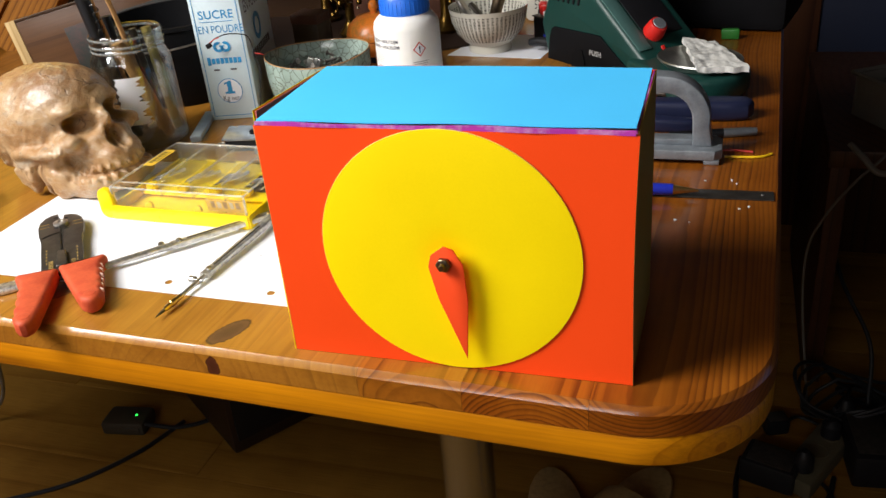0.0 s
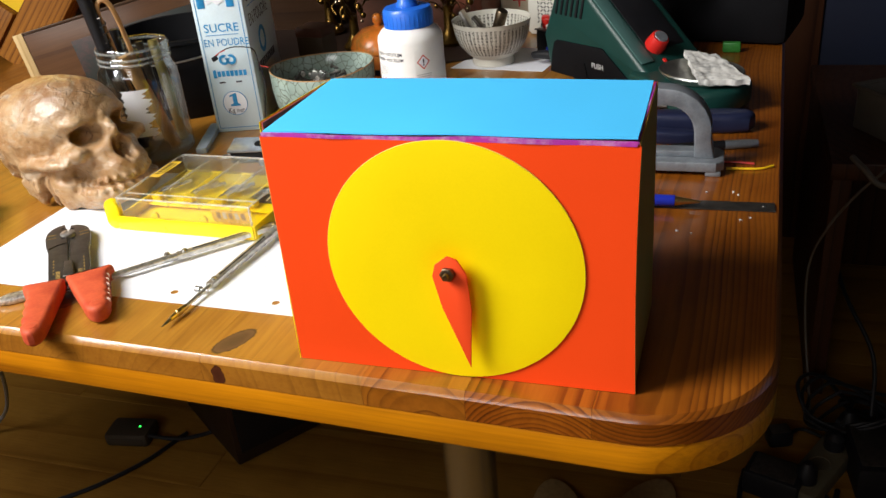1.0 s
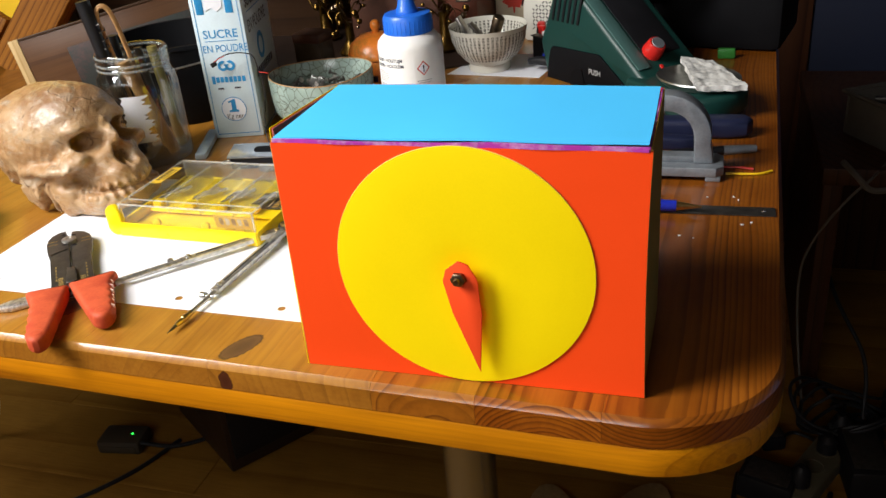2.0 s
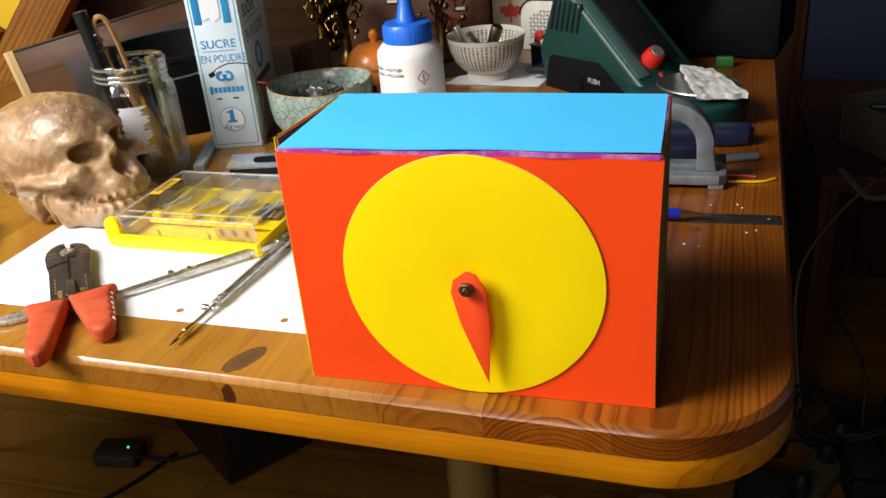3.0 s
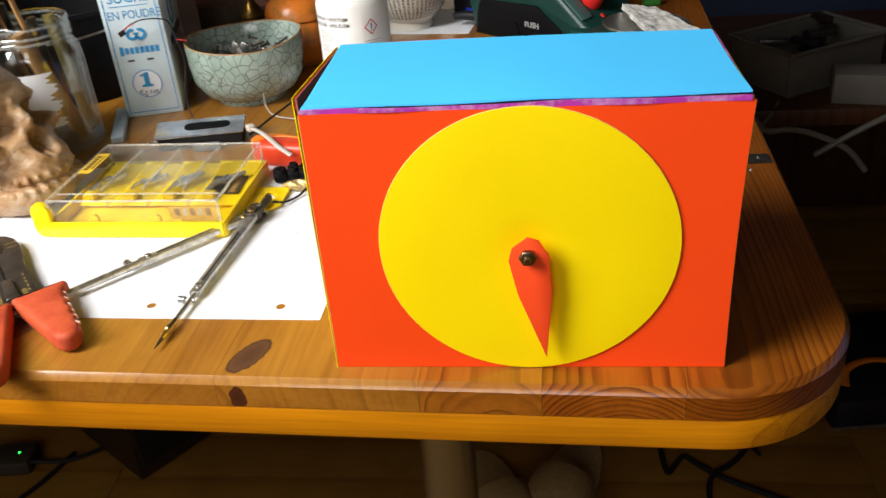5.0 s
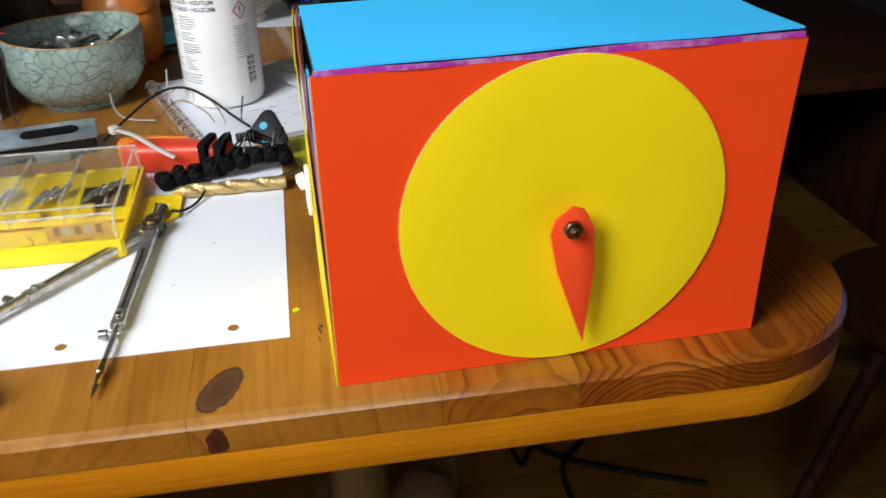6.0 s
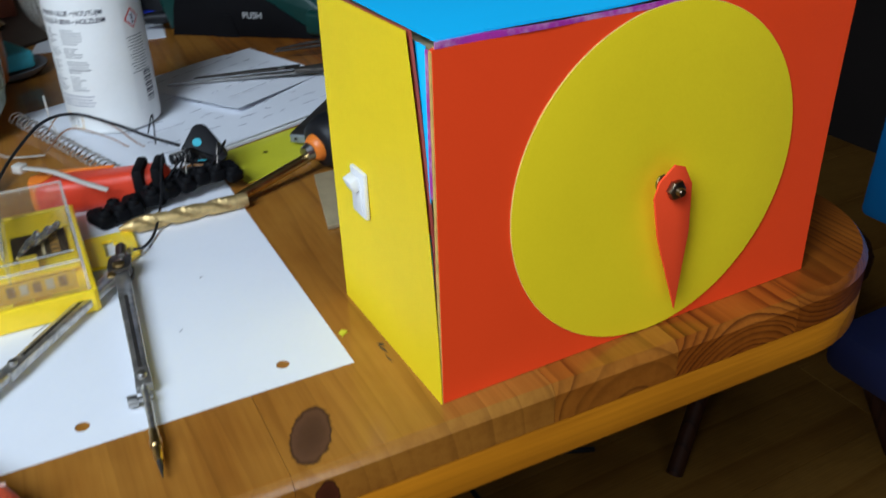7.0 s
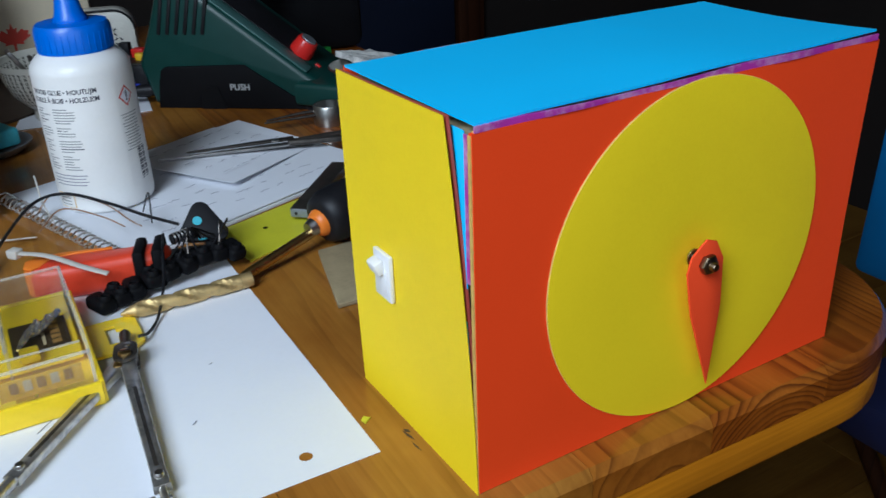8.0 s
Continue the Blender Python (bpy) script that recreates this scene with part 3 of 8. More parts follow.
def inscribed(name):
    """Off-white porcelain with columns of small dark brush marks."""
    m, t, b = nodes_of(name)
    co = coords_of(t)
    L, N = t.links.new, t.nodes.new
    sep = N("ShaderNodeSeparateXYZ")
    L(co, sep.inputs[0])

    def op(kind, a, c, d=None):
        q = N("ShaderNodeMath")
        q.operation = kind
        for i, x in enumerate((a, c, d)):
            if x is None:
                continue
            if isinstance(x, (int, float)):
                q.inputs[i].default_value = x
            else:
                L(x, q.inputs[i])
        return q.outputs[0]
    ang = op("MULTIPLY", op("ARCTAN2", sep.outputs[1], sep.outputs[0]), 54 / (2 * math.pi))
    row = op("MULTIPLY", sep.outputs[2], 260.0)
    fu, fv = op("FRACT", ang, 0), op("FRACT", row, 0)
    cell = N("ShaderNodeCombineXYZ")
    L(op("FLOOR", ang, 0), cell.inputs[0])
    L(op("FLOOR", row, 0), cell.inputs[1])
    inside = op("MULTIPLY", op("LESS_THAN", op("ABSOLUTE", op("SUBTRACT", fu, 0.5), 0), 0.27), op("LESS_THAN", op("ABSOLUTE", op("SUBTRACT", fv, 0.5), 0), 0.40))
    n = noise_tex(t, 900, 2, 0.5, co)
    inside = op("MULTIPLY", inside, op("GREATER_THAN", n.outputs[0], 0.44))
    band = op("MULTIPLY", op("GREATER_THAN", sep.outputs[2], 0.016), op("LESS_THAN", sep.outputs[2], 0.0485))
    mask = op("MULTIPLY", inside, band)
    mix = N("ShaderNodeMixRGB")
    L(mask, mix.inputs[0])
    mix.inputs[1].default_value, mix.inputs[2].default_value = (0.64, 0.62, 0.54, 1), (0.09, 0.085, 0.075, 1)
    L(mix.outputs[0], b.inputs["Base Color"])
    b.inputs["Roughness"].default_value = 0.2
    return m


CRACKLE = crackle("celadon_crackle_glaze")
INSCRIBED = inscribed("inscribed_porcelain")

SEATBLUE = plain("dark_blue_fabric", (0.003, 0.006, 0.05), 0.8, vary=0.15, scale=60)
ROOFPINE = wood("skylight_pine", (0.42, 0.2, 0.06), (0.6, 0.36, 0.14), "X", 90, 0.45)
PANE = film("window_pane", (0.97, 0.98, 0.98), 0.02)

MATTBLACK = plain("matt_black", (0.003, 0.003, 0.004), 0.7, vary=0.3, spec=0.15)
DARKBOARD = wood("dark_brown_board", (0.03, 0.013, 0.005), (0.05, 0.023, 0.009), "X", 40, 0.45, clear=0.1)
BROWNBOARD = wood("brown_cabinet_wood", (0.07, 0.03, 0.012), (0.11, 0.05, 0.02), "X", 40, 0.35, clear=0.3)
OLIVE = plain("olive_paint", (0.22, 0.18, 0.05), 0.5, vary=0.3, scale=60)

# ---- room ----
XL, XR, YF, YB, ZC = -1.7, 1.9, -1.8, 1.7, 2.4


def wall(name, size, centre, paint=None):
    ob = part(name, box(size, centre), paint or WALL)
    return tagged(ob, "dim brown-painted plain wall round the workroom", "wall", kind="structure")


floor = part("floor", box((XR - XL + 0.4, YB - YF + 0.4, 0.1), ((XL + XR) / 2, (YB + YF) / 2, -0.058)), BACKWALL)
tagged(floor, "warm brown laminate plank floor of the room", "floor", kind="structure")
# laminate planks with staggered ends, cut at the walls; alike planks share a mesh
plank_meshes = {}
for row in range(20):
    y0, y1 = max(YF, YF + 0.19 * row - 0.0947), min(YB, YF + 0.19 * row + 0.0947)
    for k in range(5):
        x = XL - 0.9 + 0.4 * ((row * 2) % 3) + 1.2 * k
        x0, x1 = max(XL, x + 0.0004), min(XR, x + 1.1996)
        if x1 - x0 < 0.02 or y1 - y0 < 0.02:
            continue
        size = (round(x1 - x0, 4), round(y1 - y0, 4), 0.0078)
        if size not in plank_meshes:
            plank_meshes[size] = mesh_of("floor_plank", box(size, (0, 0, -0.0039), 0.0006, segments=1), FLOOR)
        p = new("plank", plank_meshes[size])
        p.parent = floor
        p.matrix_local = pose((x0 + x1) / 2, (y0 + y1) / 2, 0)
tagged(part("ceiling", box((XR - XL + 0.4, YB - YF + 0.4, 0.1), ((XL + XR) / 2, (YB + YF) / 2, ZC + 0.05)), WALL), "plain dim ceiling of the room", "ceiling", kind="structure")
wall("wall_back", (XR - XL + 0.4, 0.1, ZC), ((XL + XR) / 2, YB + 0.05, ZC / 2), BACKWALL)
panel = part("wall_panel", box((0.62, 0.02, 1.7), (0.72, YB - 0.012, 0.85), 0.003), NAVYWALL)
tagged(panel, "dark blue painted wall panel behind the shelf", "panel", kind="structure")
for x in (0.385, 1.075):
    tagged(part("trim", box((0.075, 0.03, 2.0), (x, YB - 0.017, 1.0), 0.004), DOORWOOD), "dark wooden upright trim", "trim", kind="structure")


def make_front_wall():
    """The front wall as slabs round one window opening."""
    cx, cz, w, h = FRONT_WINDOW
    x0, x1, y = XL - 0.2, XR + 0.2, YF - 0.05
    bm = box((cx - w / 2 - x0, 0.1, ZC), ((x0 + cx - w / 2) / 2, y, ZC / 2))
    box((x1 - cx - w / 2, 0.1, ZC), ((x1 + cx + w / 2) / 2, y, ZC / 2), bm=bm)
    box((w, 0.1, cz - h / 2), (cx, y, (cz - h / 2) / 2), bm=bm)
    box((w, 0.1, ZC - cz - h / 2), (cx, y, (ZC + cz + h / 2) / 2), bm=bm)
    tagged(part("wall_front", bm, WALL), "dim brown-painted wall with a low wide window", "wall", kind="structure")
    win = thing("window_2", pose(cx, y, cz), "pine-framed low wide window in the wall", "window", kind="structure")
    for sx, sz, px, pz in ((0.03, h, -w / 2 + 0.015, 0), (0.03, h, w / 2 - 0.015, 0), (w - 0.06, 0.03, 0, -h / 2 + 0.015), (w - 0.06, 0.03, 0, h / 2 - 0.015)):
        part("window_frame", box((sx, 0.09, sz), (px, -0.002, pz), 0.003), ROOFPINE, win)
    pane = part("pane", box((w - 0.06, 0.006, h - 0.06), (0, -0.02, 0)), PANE, win)
    pane.visible_shadow = False


make_front_wall()
wall("wall_left", (0.1, YB - YF, ROOF_Z), (XL - 0.05, (YB + YF) / 2, ROOF_Z / 2))


def make_roof():
    """The sloping roof as slabs round its skylight opening, in its own plane: x up the slope, y along the room."""
    m = Matrix.Translation((ROOF_X, 0, ROOF_Z)) @ pose(0, 0, 0, 0, -45, 0)
    length, c = 1.5 * math.sqrt(2) + 0.05, 0.8 * math.sqrt(2)
    lo, hi = SLOPE_Y - 0.29, SLOPE_Y + 0.29
    bm = bmesh.new()
    for y0, y1 in ((YF, lo), (hi, YB)):
        box((length, y1 - y0, 0.1), (length / 2, (y0 + y1) / 2, 0.05), bm=bm)
    box((c - 0.41, hi - lo, 0.1), ((c - 0.41) / 2, SLOPE_Y, 0.05), bm=bm)
    box((length - c - 0.41, hi - lo, 0.1), ((length + c + 0.41) / 2, SLOPE_Y, 0.05), bm=bm)
    roof = part("wall_roof", bm, WALL, at=m)
    tagged(roof, "dim sloping roof wall with a skylight", "roof", kind="structure")
    w = thing("window_1", m @ pose(c, SLOPE_Y, 0), "pine-framed skylight in the sloping roof", "window", kind="structure")
    for s, q in (((0.04, 0.58, 0.09), (-0.39, 0, 0.05)), ((0.04, 0.58, 0.09), (0.39, 0, 0.05)), ((0.74, 0.03, 0.09), (0, -0.275, 0.05)), ((0.74, 0.03, 0.09), (0, 0.275, 0.05))):
        part("window_frame", box(s, q, 0.003), ROOFPINE, w)
    pane = part("pane", box((0.74, 0.52, 0.006), (0, 0, 0.07)), PANE, w)
    pane.visible_shadow = False


make_roof()
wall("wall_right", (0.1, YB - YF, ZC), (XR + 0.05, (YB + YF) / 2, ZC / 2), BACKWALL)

# ---- table ----
SCRATCH = plain("dark_scratch", (0.05, 0.03, 0.018), 0.7, bump=0)
TABLE_M = pose(0, -0.0125, TOP, 0, 0, -2.1)
EDGE_X, BACK, LEFT, R = 0.268, 1.0, -1.0, 0.077
table = thing("table", TABLE_M, "varnished solid pine work table with a rounded corner", "table")
outline = [(LEFT, 0)] + arc(EDGE_X - R, R, R, -90, 0, 14) + [(EDGE_X, BACK), (LEFT, BACK)]
PROFILE = ((0, -0.018), (0, -0.0041), (0.0012, -0.0021), (0.0032, 0))


def worn_slab():
    """The table's outline raised along its profile (inset, height): a body and a chamfer worn slightly round."""
    bm, rings = bmesh.new(), []
    for d, z in PROFILE:
        loop = [(LEFT, d)] + arc(EDGE_X - R, R, R - d, -90, 0, 14) + [(EDGE_X - d, BACK), (LEFT, BACK)]
        rings.append([bm.verts.new((x, y, z)) for x, y in loop])
    bm.faces.new(rings[0][::-1])
    bm.faces.new(rings[-1])
    for a, b in zip(rings, rings[1:]):
        for i in range(len(a)):
            j = (i + 1) % len(a)
            bm.faces.new((a[i], a[j], b[j], b[i]))
    bmesh.ops.remove_doubles(bm, verts=bm.verts[:], dist=1e-6)
    return bm


JOINTS = [LEFT] + [-0.937 + 0.0968 * i for i in range(10)] + [0.043, 0.1055, 0.1755, EDGE_X]
KNOTS = [((-0.0392, 0.0222, 0.0), (0.0084, 0.0172, 0.012), -25, (0.09, 0.042, 0.02)), ((-0.041, 0.0, -0.011), (0.005, 0.008, 0.0085), 0, (0.055, 0.014, 0.006))]
GRAINS = [("pale_pine_board", (0.07, -0.05), 0.3, HONEY), ("plain_pine_board", (-0.06, -0.03), 0.25, HONEY), ("streaked_pine_board", (0.02, -0.06), 0.5, (0.42, 0.18, 0.026))]
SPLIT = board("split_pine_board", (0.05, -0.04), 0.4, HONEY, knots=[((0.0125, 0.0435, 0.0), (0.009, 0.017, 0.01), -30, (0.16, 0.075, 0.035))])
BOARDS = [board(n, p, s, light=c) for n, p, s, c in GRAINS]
# left boards: the shade round the skull is put into a darker colour
DARKER = board("shaded_pine_board", (0.03, -0.05), 0.5, (0.29, 0.115, 0.015))
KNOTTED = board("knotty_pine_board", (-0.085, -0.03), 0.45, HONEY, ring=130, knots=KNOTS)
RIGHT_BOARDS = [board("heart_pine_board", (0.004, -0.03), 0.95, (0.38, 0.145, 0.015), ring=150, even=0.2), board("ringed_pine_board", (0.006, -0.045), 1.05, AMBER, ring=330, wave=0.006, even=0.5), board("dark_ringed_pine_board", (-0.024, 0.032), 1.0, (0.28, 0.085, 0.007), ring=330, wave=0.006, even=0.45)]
for i, (a, b) in enumerate(zip(JOINTS, JOINTS[1:])):
    bm = worn_slab()
    for x, s in ((a, -1), (b, 1)):
        bmesh.ops.bisect_plane(bm, geom=bm.verts[:] + bm.edges[:] + bm.faces[:], plane_co=(x - s * 0.00008, 0, 0), plane_no=(s, 0, 0), clear_outer=True)
    bmesh.ops.holes_fill(bm, edges=[e for e in bm.edges if e.is_boundary], sides=0)
    mid = (a + b) / 2
    bmesh.ops.translate(bm, verts=bm.verts[:], vec=(-mid, 0, 0))
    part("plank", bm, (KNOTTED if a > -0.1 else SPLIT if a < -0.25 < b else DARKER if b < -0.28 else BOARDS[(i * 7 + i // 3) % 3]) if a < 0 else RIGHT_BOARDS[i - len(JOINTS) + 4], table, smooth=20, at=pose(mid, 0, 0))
for k, (w, d, x, y, turn) in enumerate(((0.0012, 0.009, -0.0072, 0.058, 12), (0.002, 0.004, -0.0064, 0.061, 30), (0.0008, 0.007, -0.0076, 0.05, 8))):
    part("scratch", slab([(-w / 2, 0), (0, -d / 2), (w / 2, -d * 0.1), (w * 0.2, d / 2)], 0, 0.00008), SCRATCH, table, "dark scratch in the varnish", at=pose(x, y, 0.00002, 0, 0, turn))
part("edge_strip", slab(outline, -0.038, -0.0182, 0.002), STRIP, table, "lighter yellow pine strip under the edge")
leg = part("leg", lathe([(0, -TOP), (0.11, -TOP), (0.11, -TOP + 0.012), (0.026, -TOP + 0.03), (0.025, -0.0381), (0, -0.0381)], 64), LEGSTEEL, table, "brushed steel tube leg", at=pose(0.008, 0.2535, 0))

# ---- decorated box ----
BW, BD, BH = 0.196, 0.095, 0.141


def sheet_grid(f, nu, nv, thick, bm=None):
    """A bent sheet: f(u, v) gives a point for u, v in 0..1; thick is along its normal."""
    bm = bm or bmesh.new()
    g = [[bm.verts.new(f(i / nu, j / nv)) for j in range(nv + 1)] for i in range(nu + 1)]
    faces = [bm.faces.new((g[i][j], g[i + 1][j], g[i + 1][j + 1], g[i][j + 1])) for i in range(nu) for j in range(nv)]
    bm.normal_update()
    bmesh.ops.solidify(bm, geom=faces, thickness=thick)
    return bm


def hexagon(r, z0, z1, bevel=0.0004):
    return slab(arc(0, 0, r, 0, 300, 5), z0, z1, bevel)


def make_paper_box():
    b = thing("paper_box", pose(0, 0, TOP), "box covered in orange, yellow and blue paper, with a front pointer", "box")
    # the free upright edge of the front flares outwards at its top
    flare = lambda v: BW + 0.0008 * v ** 4 - 0.0008 * math.sin(math.pi * v)
    bm = sheet_grid(lambda u, v: (u * flare(v), 0, 0.0003 + v * (BH - 0.0006)), 12, 16, 0.0018)
    low = min(v.co.y for v in bm.verts)
    bmesh.ops.translate(bm, verts=bm.verts[:], vec=(0, -low, 0))
    part("front_panel", bm, RED, b)
    part("edge", box((0.0005, 0.0016, BH - 0.001), (-0.0002, 0.0012, BH / 2 - 0.0005)), CUT, b, "bare cut cardboard edge")
    part("edge", sheet_grid(lambda u, v: (flare(v) + 0.0002, 0.0003 + 0.0014 * u, 0.0005 + v * (BH - 0.001)), 1, 16, 0.0004), CUT, b, "bare cut cardboard edge")
    part("top_edge", box((BW - 0.002, 0.0012, 0.0007), (BW / 2, 0.0012, BH - 0.0001)), CUT, b, "bare cut cardboard edge")
    part("body", box((BW - 0.003, BD - 0.006, BH - 0.004), (BW / 2, BD / 2, BH / 2), 0.0005), KRAFT, b)
    # the disc is pulled in a little where the bolt goes through it
    prof = [(0, 0.0006)] + [(r, 0.0015 - 0.0009 * math.exp(-(r / 0.012) ** 2)) for r in (0.002, 0.005, 0.008, 0.012, 0.016, 0.022, 0.03, 0.045, 0.06)] + [(0.0705, 0.0009), (0.0706, 0.0005), (0.06, 0.0003), (0, 0.0003)]
    part("disc", lathe(prof, 120), YELLOW, b, "large yellow paper disc", at=pose(0.1, 0.0, 0.0712, 90, 0, 0))
    part("disc_rim", lathe([(0.0704, 0.0001), (0.0707, 0.0002), (0.0707, 0.0007), (0.0704, 0.0009)], 120, closed=True), CUT, b, at=pose(0.1, 0.0, 0.0712, 90, 0, 0))
    half = [(0.0, 0.0805), (0.0052, 0.0787), (0.0098, 0.0705), (0.0112, 0.0492)]
    out = [(-0.0072, 0.0748), (-0.009, 0.068), (-0.005, 0.049), (0.0083, 0.0118)] + [(x, z) for x, z in half[::-1]]
    ptr = part("pointer", slab([(x, z) for x, z in out], 0.0066, 0.0076, 0.0002), POINTER, b, "orange pointed paper hand", at=pose(0.1, 0, 0, 90, 0, 0))
    bolt = part("bolt", lathe([(0, 0.0), (0.0018, 0.0), (0.0018, 0.0125), (0.0014, 0.0132), (0, 0.0132)], 16), BRONZE, b, "dark brass bolt", at=pose(0.1, 0, 0.0708, 90, 0, 0))
    part("nut", hexagon(0.0042, 0.0078, 0.0108, 0.0007), BRONZE, bolt)
    part("washer", lathe([(0.0018, 0.0012), (0.0036, 0.0012), (0.0036, 0.0019), (0.0018, 0.0019)], 24, closed=True), STEEL, bolt)
    part("lock_nut", hexagon(0.0028, 0.0024, 0.0052), BRASS, bolt)

    def left(u, v):
        y = BD * (u * (1 - 0.02 * (1 - v)) + (1 - u) * 0.1 * v ** 1.6)
        bow = 0.0036 * v ** 2 * (1 - u) ** 0.8 + 0.0003 * math.sin(3.1 * v)
        return (-0.0006 - bow, y, v * (BH + 0.0042 - 0.0032 * u))
    side = part("side_panel", sheet_grid(left, 14, 14, 0.00035), YELLOW, b, "yellow paper side bulging at its front edge")
    part("lining", sheet_grid(lambda u, v: Vector(left(u, v)) + Vector((0.0012, 0, -0.0003 * v)), 14, 14, -0.0008), MAROON, side, "dark red inner face")
    part("side_panel", sheet_grid(lambda u, v: (BW - 0.0016 + 0.0012 * v * v * (1 - u) + 0.001 * u, 0.0024 + u * (BD - 0.003), v * (BH + 0.001)), 8, 8, -0.0007), SHADEYELLOW, b, "yellow side panel with its shade put into the colour")
    part("back_panel", sheet_grid(lambda u, v: (0.003 + u * (BW - 0.003), BD + 0.0005, v * (BH + 0.0012 + 0.0008 * math.sin(5 * u))), 16, 4, 0.0012), RED, b)

    def top(u, v):
        lift = 0.0006 * math.sin(math.pi * min(1, u * 1.05)) * v ** 1.5 + 0.0003 * math.sin(14 * u) * (1 - v) + 0.0012 * (1 - v) * math.sin(math.pi * min(1, u * 0.62)) - 0.0012 * u ** 4 * math.sin(math.pi * v)
        return (0.0018 + u * (BW - 0.0028 - 0.001 * v), 0.0008 + v * (BD - 0.003), BH + 0.0016 + lift)
    part("lid", sheet_grid(top, 20, 10, -0.0009), BLUE, b, "blue paper lid, slightly warped")
    part("glue_strip", sheet_grid(lambda u, v: (0.001 + u * (BW - 0.002), 0.0006 + 0.0004 * math.sin(23 * u), BH - 0.0002 + v * (0.0017 + 0.001 * u + 0.0004 * math.sin(11 * u + 1))), 40, 1, -0.0008), PURPLE, b, "purple paper strip with white glue traces")
    part("glue_strip", box((0.0008, BD - 0.004, 0.0018), (BW - 0.0009, BD / 2, BH + 0.0006)), PURPLE, b, "purple paper strip with white glue traces")
    part("corner_strip", slab([(0.0, 0.045), (0.002, 0.045), (0.012, BH), (0.0, BH)], 0, 0.0006, 0.0001), BLUE, b, "blue paper strip in the open corner", at=Matrix(((0, 0, 1, -0.0006), (1, 0, 0, 0.0041), (0, 1, 0, 0.0), (0, 0, 0, 1))))
    part("corner_strip", box((0.0006, 0.002, 0.052), (-0.0002, 0.0031, BH - 0.027)), PURPLE, b, "purple paper strip in the open corner")
    sw = part("switch", box((0.0022, 0.0135, 0.0205), (-0.0030, 0.0615, 0.0672), 0.0008), PLASTIC, b, "small white slide switch")
    part("rocker", box((0.0045, 0.0075, 0.006), (-0.0055, 0.0625, 0.0715), 0.001, Matrix.Rotation(radians(-22), 4, "Y")), PLASTIC, sw)
    part("slot", box((0.0004, 0.008, 0.0105), (-0.0042, 0.0612, 0.0655), 0.0001), PLASTIC, sw)


make_paper_box()


# ---- sheet of paper ----
def make_paper():
    bm = bmesh.new()
    loops = [[(0, 0), (0, 0.21), (-0.297, 0.21), (-0.297, 0)]] + [arc(-0.0268 - 0.08 * k, 0.0132, 0.0028, 0, 345, 23) for k in range(4)]
    for loop in loops:
        if loop[0][0] < -0.29 and len(loop) > 4:
            continue
        vs = [bm.verts.new((x, y, 0)) for x, y in loop]
        for a, c in zip(vs, vs[1:] + vs[:1]):
            bm.edges.new((a, c))
    bmesh.ops.triangle_fill(bm, use_beauty=True, use_dissolve=False, edges=bm.edges[:], normal=(0, 0, 1))
    bmesh.ops.solidify(bm, geom=bm.faces[:], thickness=0.00018)
    s = thing("paper_sheet", pose(-0.0195, 0.0425, TOP + 0.0004, 0, 0, -1.5), "white punched sheet of paper with faint pen marks", "paper")
    part("sheet", bm, WHITE, s, smooth=None)
    rnd = random.Random(4)
    for row in range(3):
        x = -0.288 + 0.004 * row
        for k in range(7):
            w = rnd.uniform(0.002, 0.006)
            part("pen_mark", scribble(w + 0.003, 0.0045, rnd), INK, s, "faint pen stroke", at=pose(x + w / 2, 0.155 - 0.011 * row + 0.004 * k, 0.0003, 0, 0, 32))
            x += w * 0.6 + 0.0012
    for x0, y0, x1, y1 in ((-0.195, 0.082, -0.172, 0.078), (-0.118, 0.088, -0.108, 0.098), (-0.06, 0.058, -0.058, 0.06), (-0.041, 0.1, -0.039, 0.101)):
        d = math.hypot(x1 - x0, y1 - y0)
        part("pen_mark", box((d, 0.00035, 0.00012)), INK, s, "faint pen stroke", at=pose((x0 + x1) / 2, (y0 + y1) / 2, 0.0003, 0, 0, math.degrees(math.atan2(y1 - y0, x1 - x0))))


make_paper()


# ---- crimping pliers ----
NOTCH = plain("worn_pale_plastic", (0.75, 0.5, 0.42), 0.6, vary=0.2)


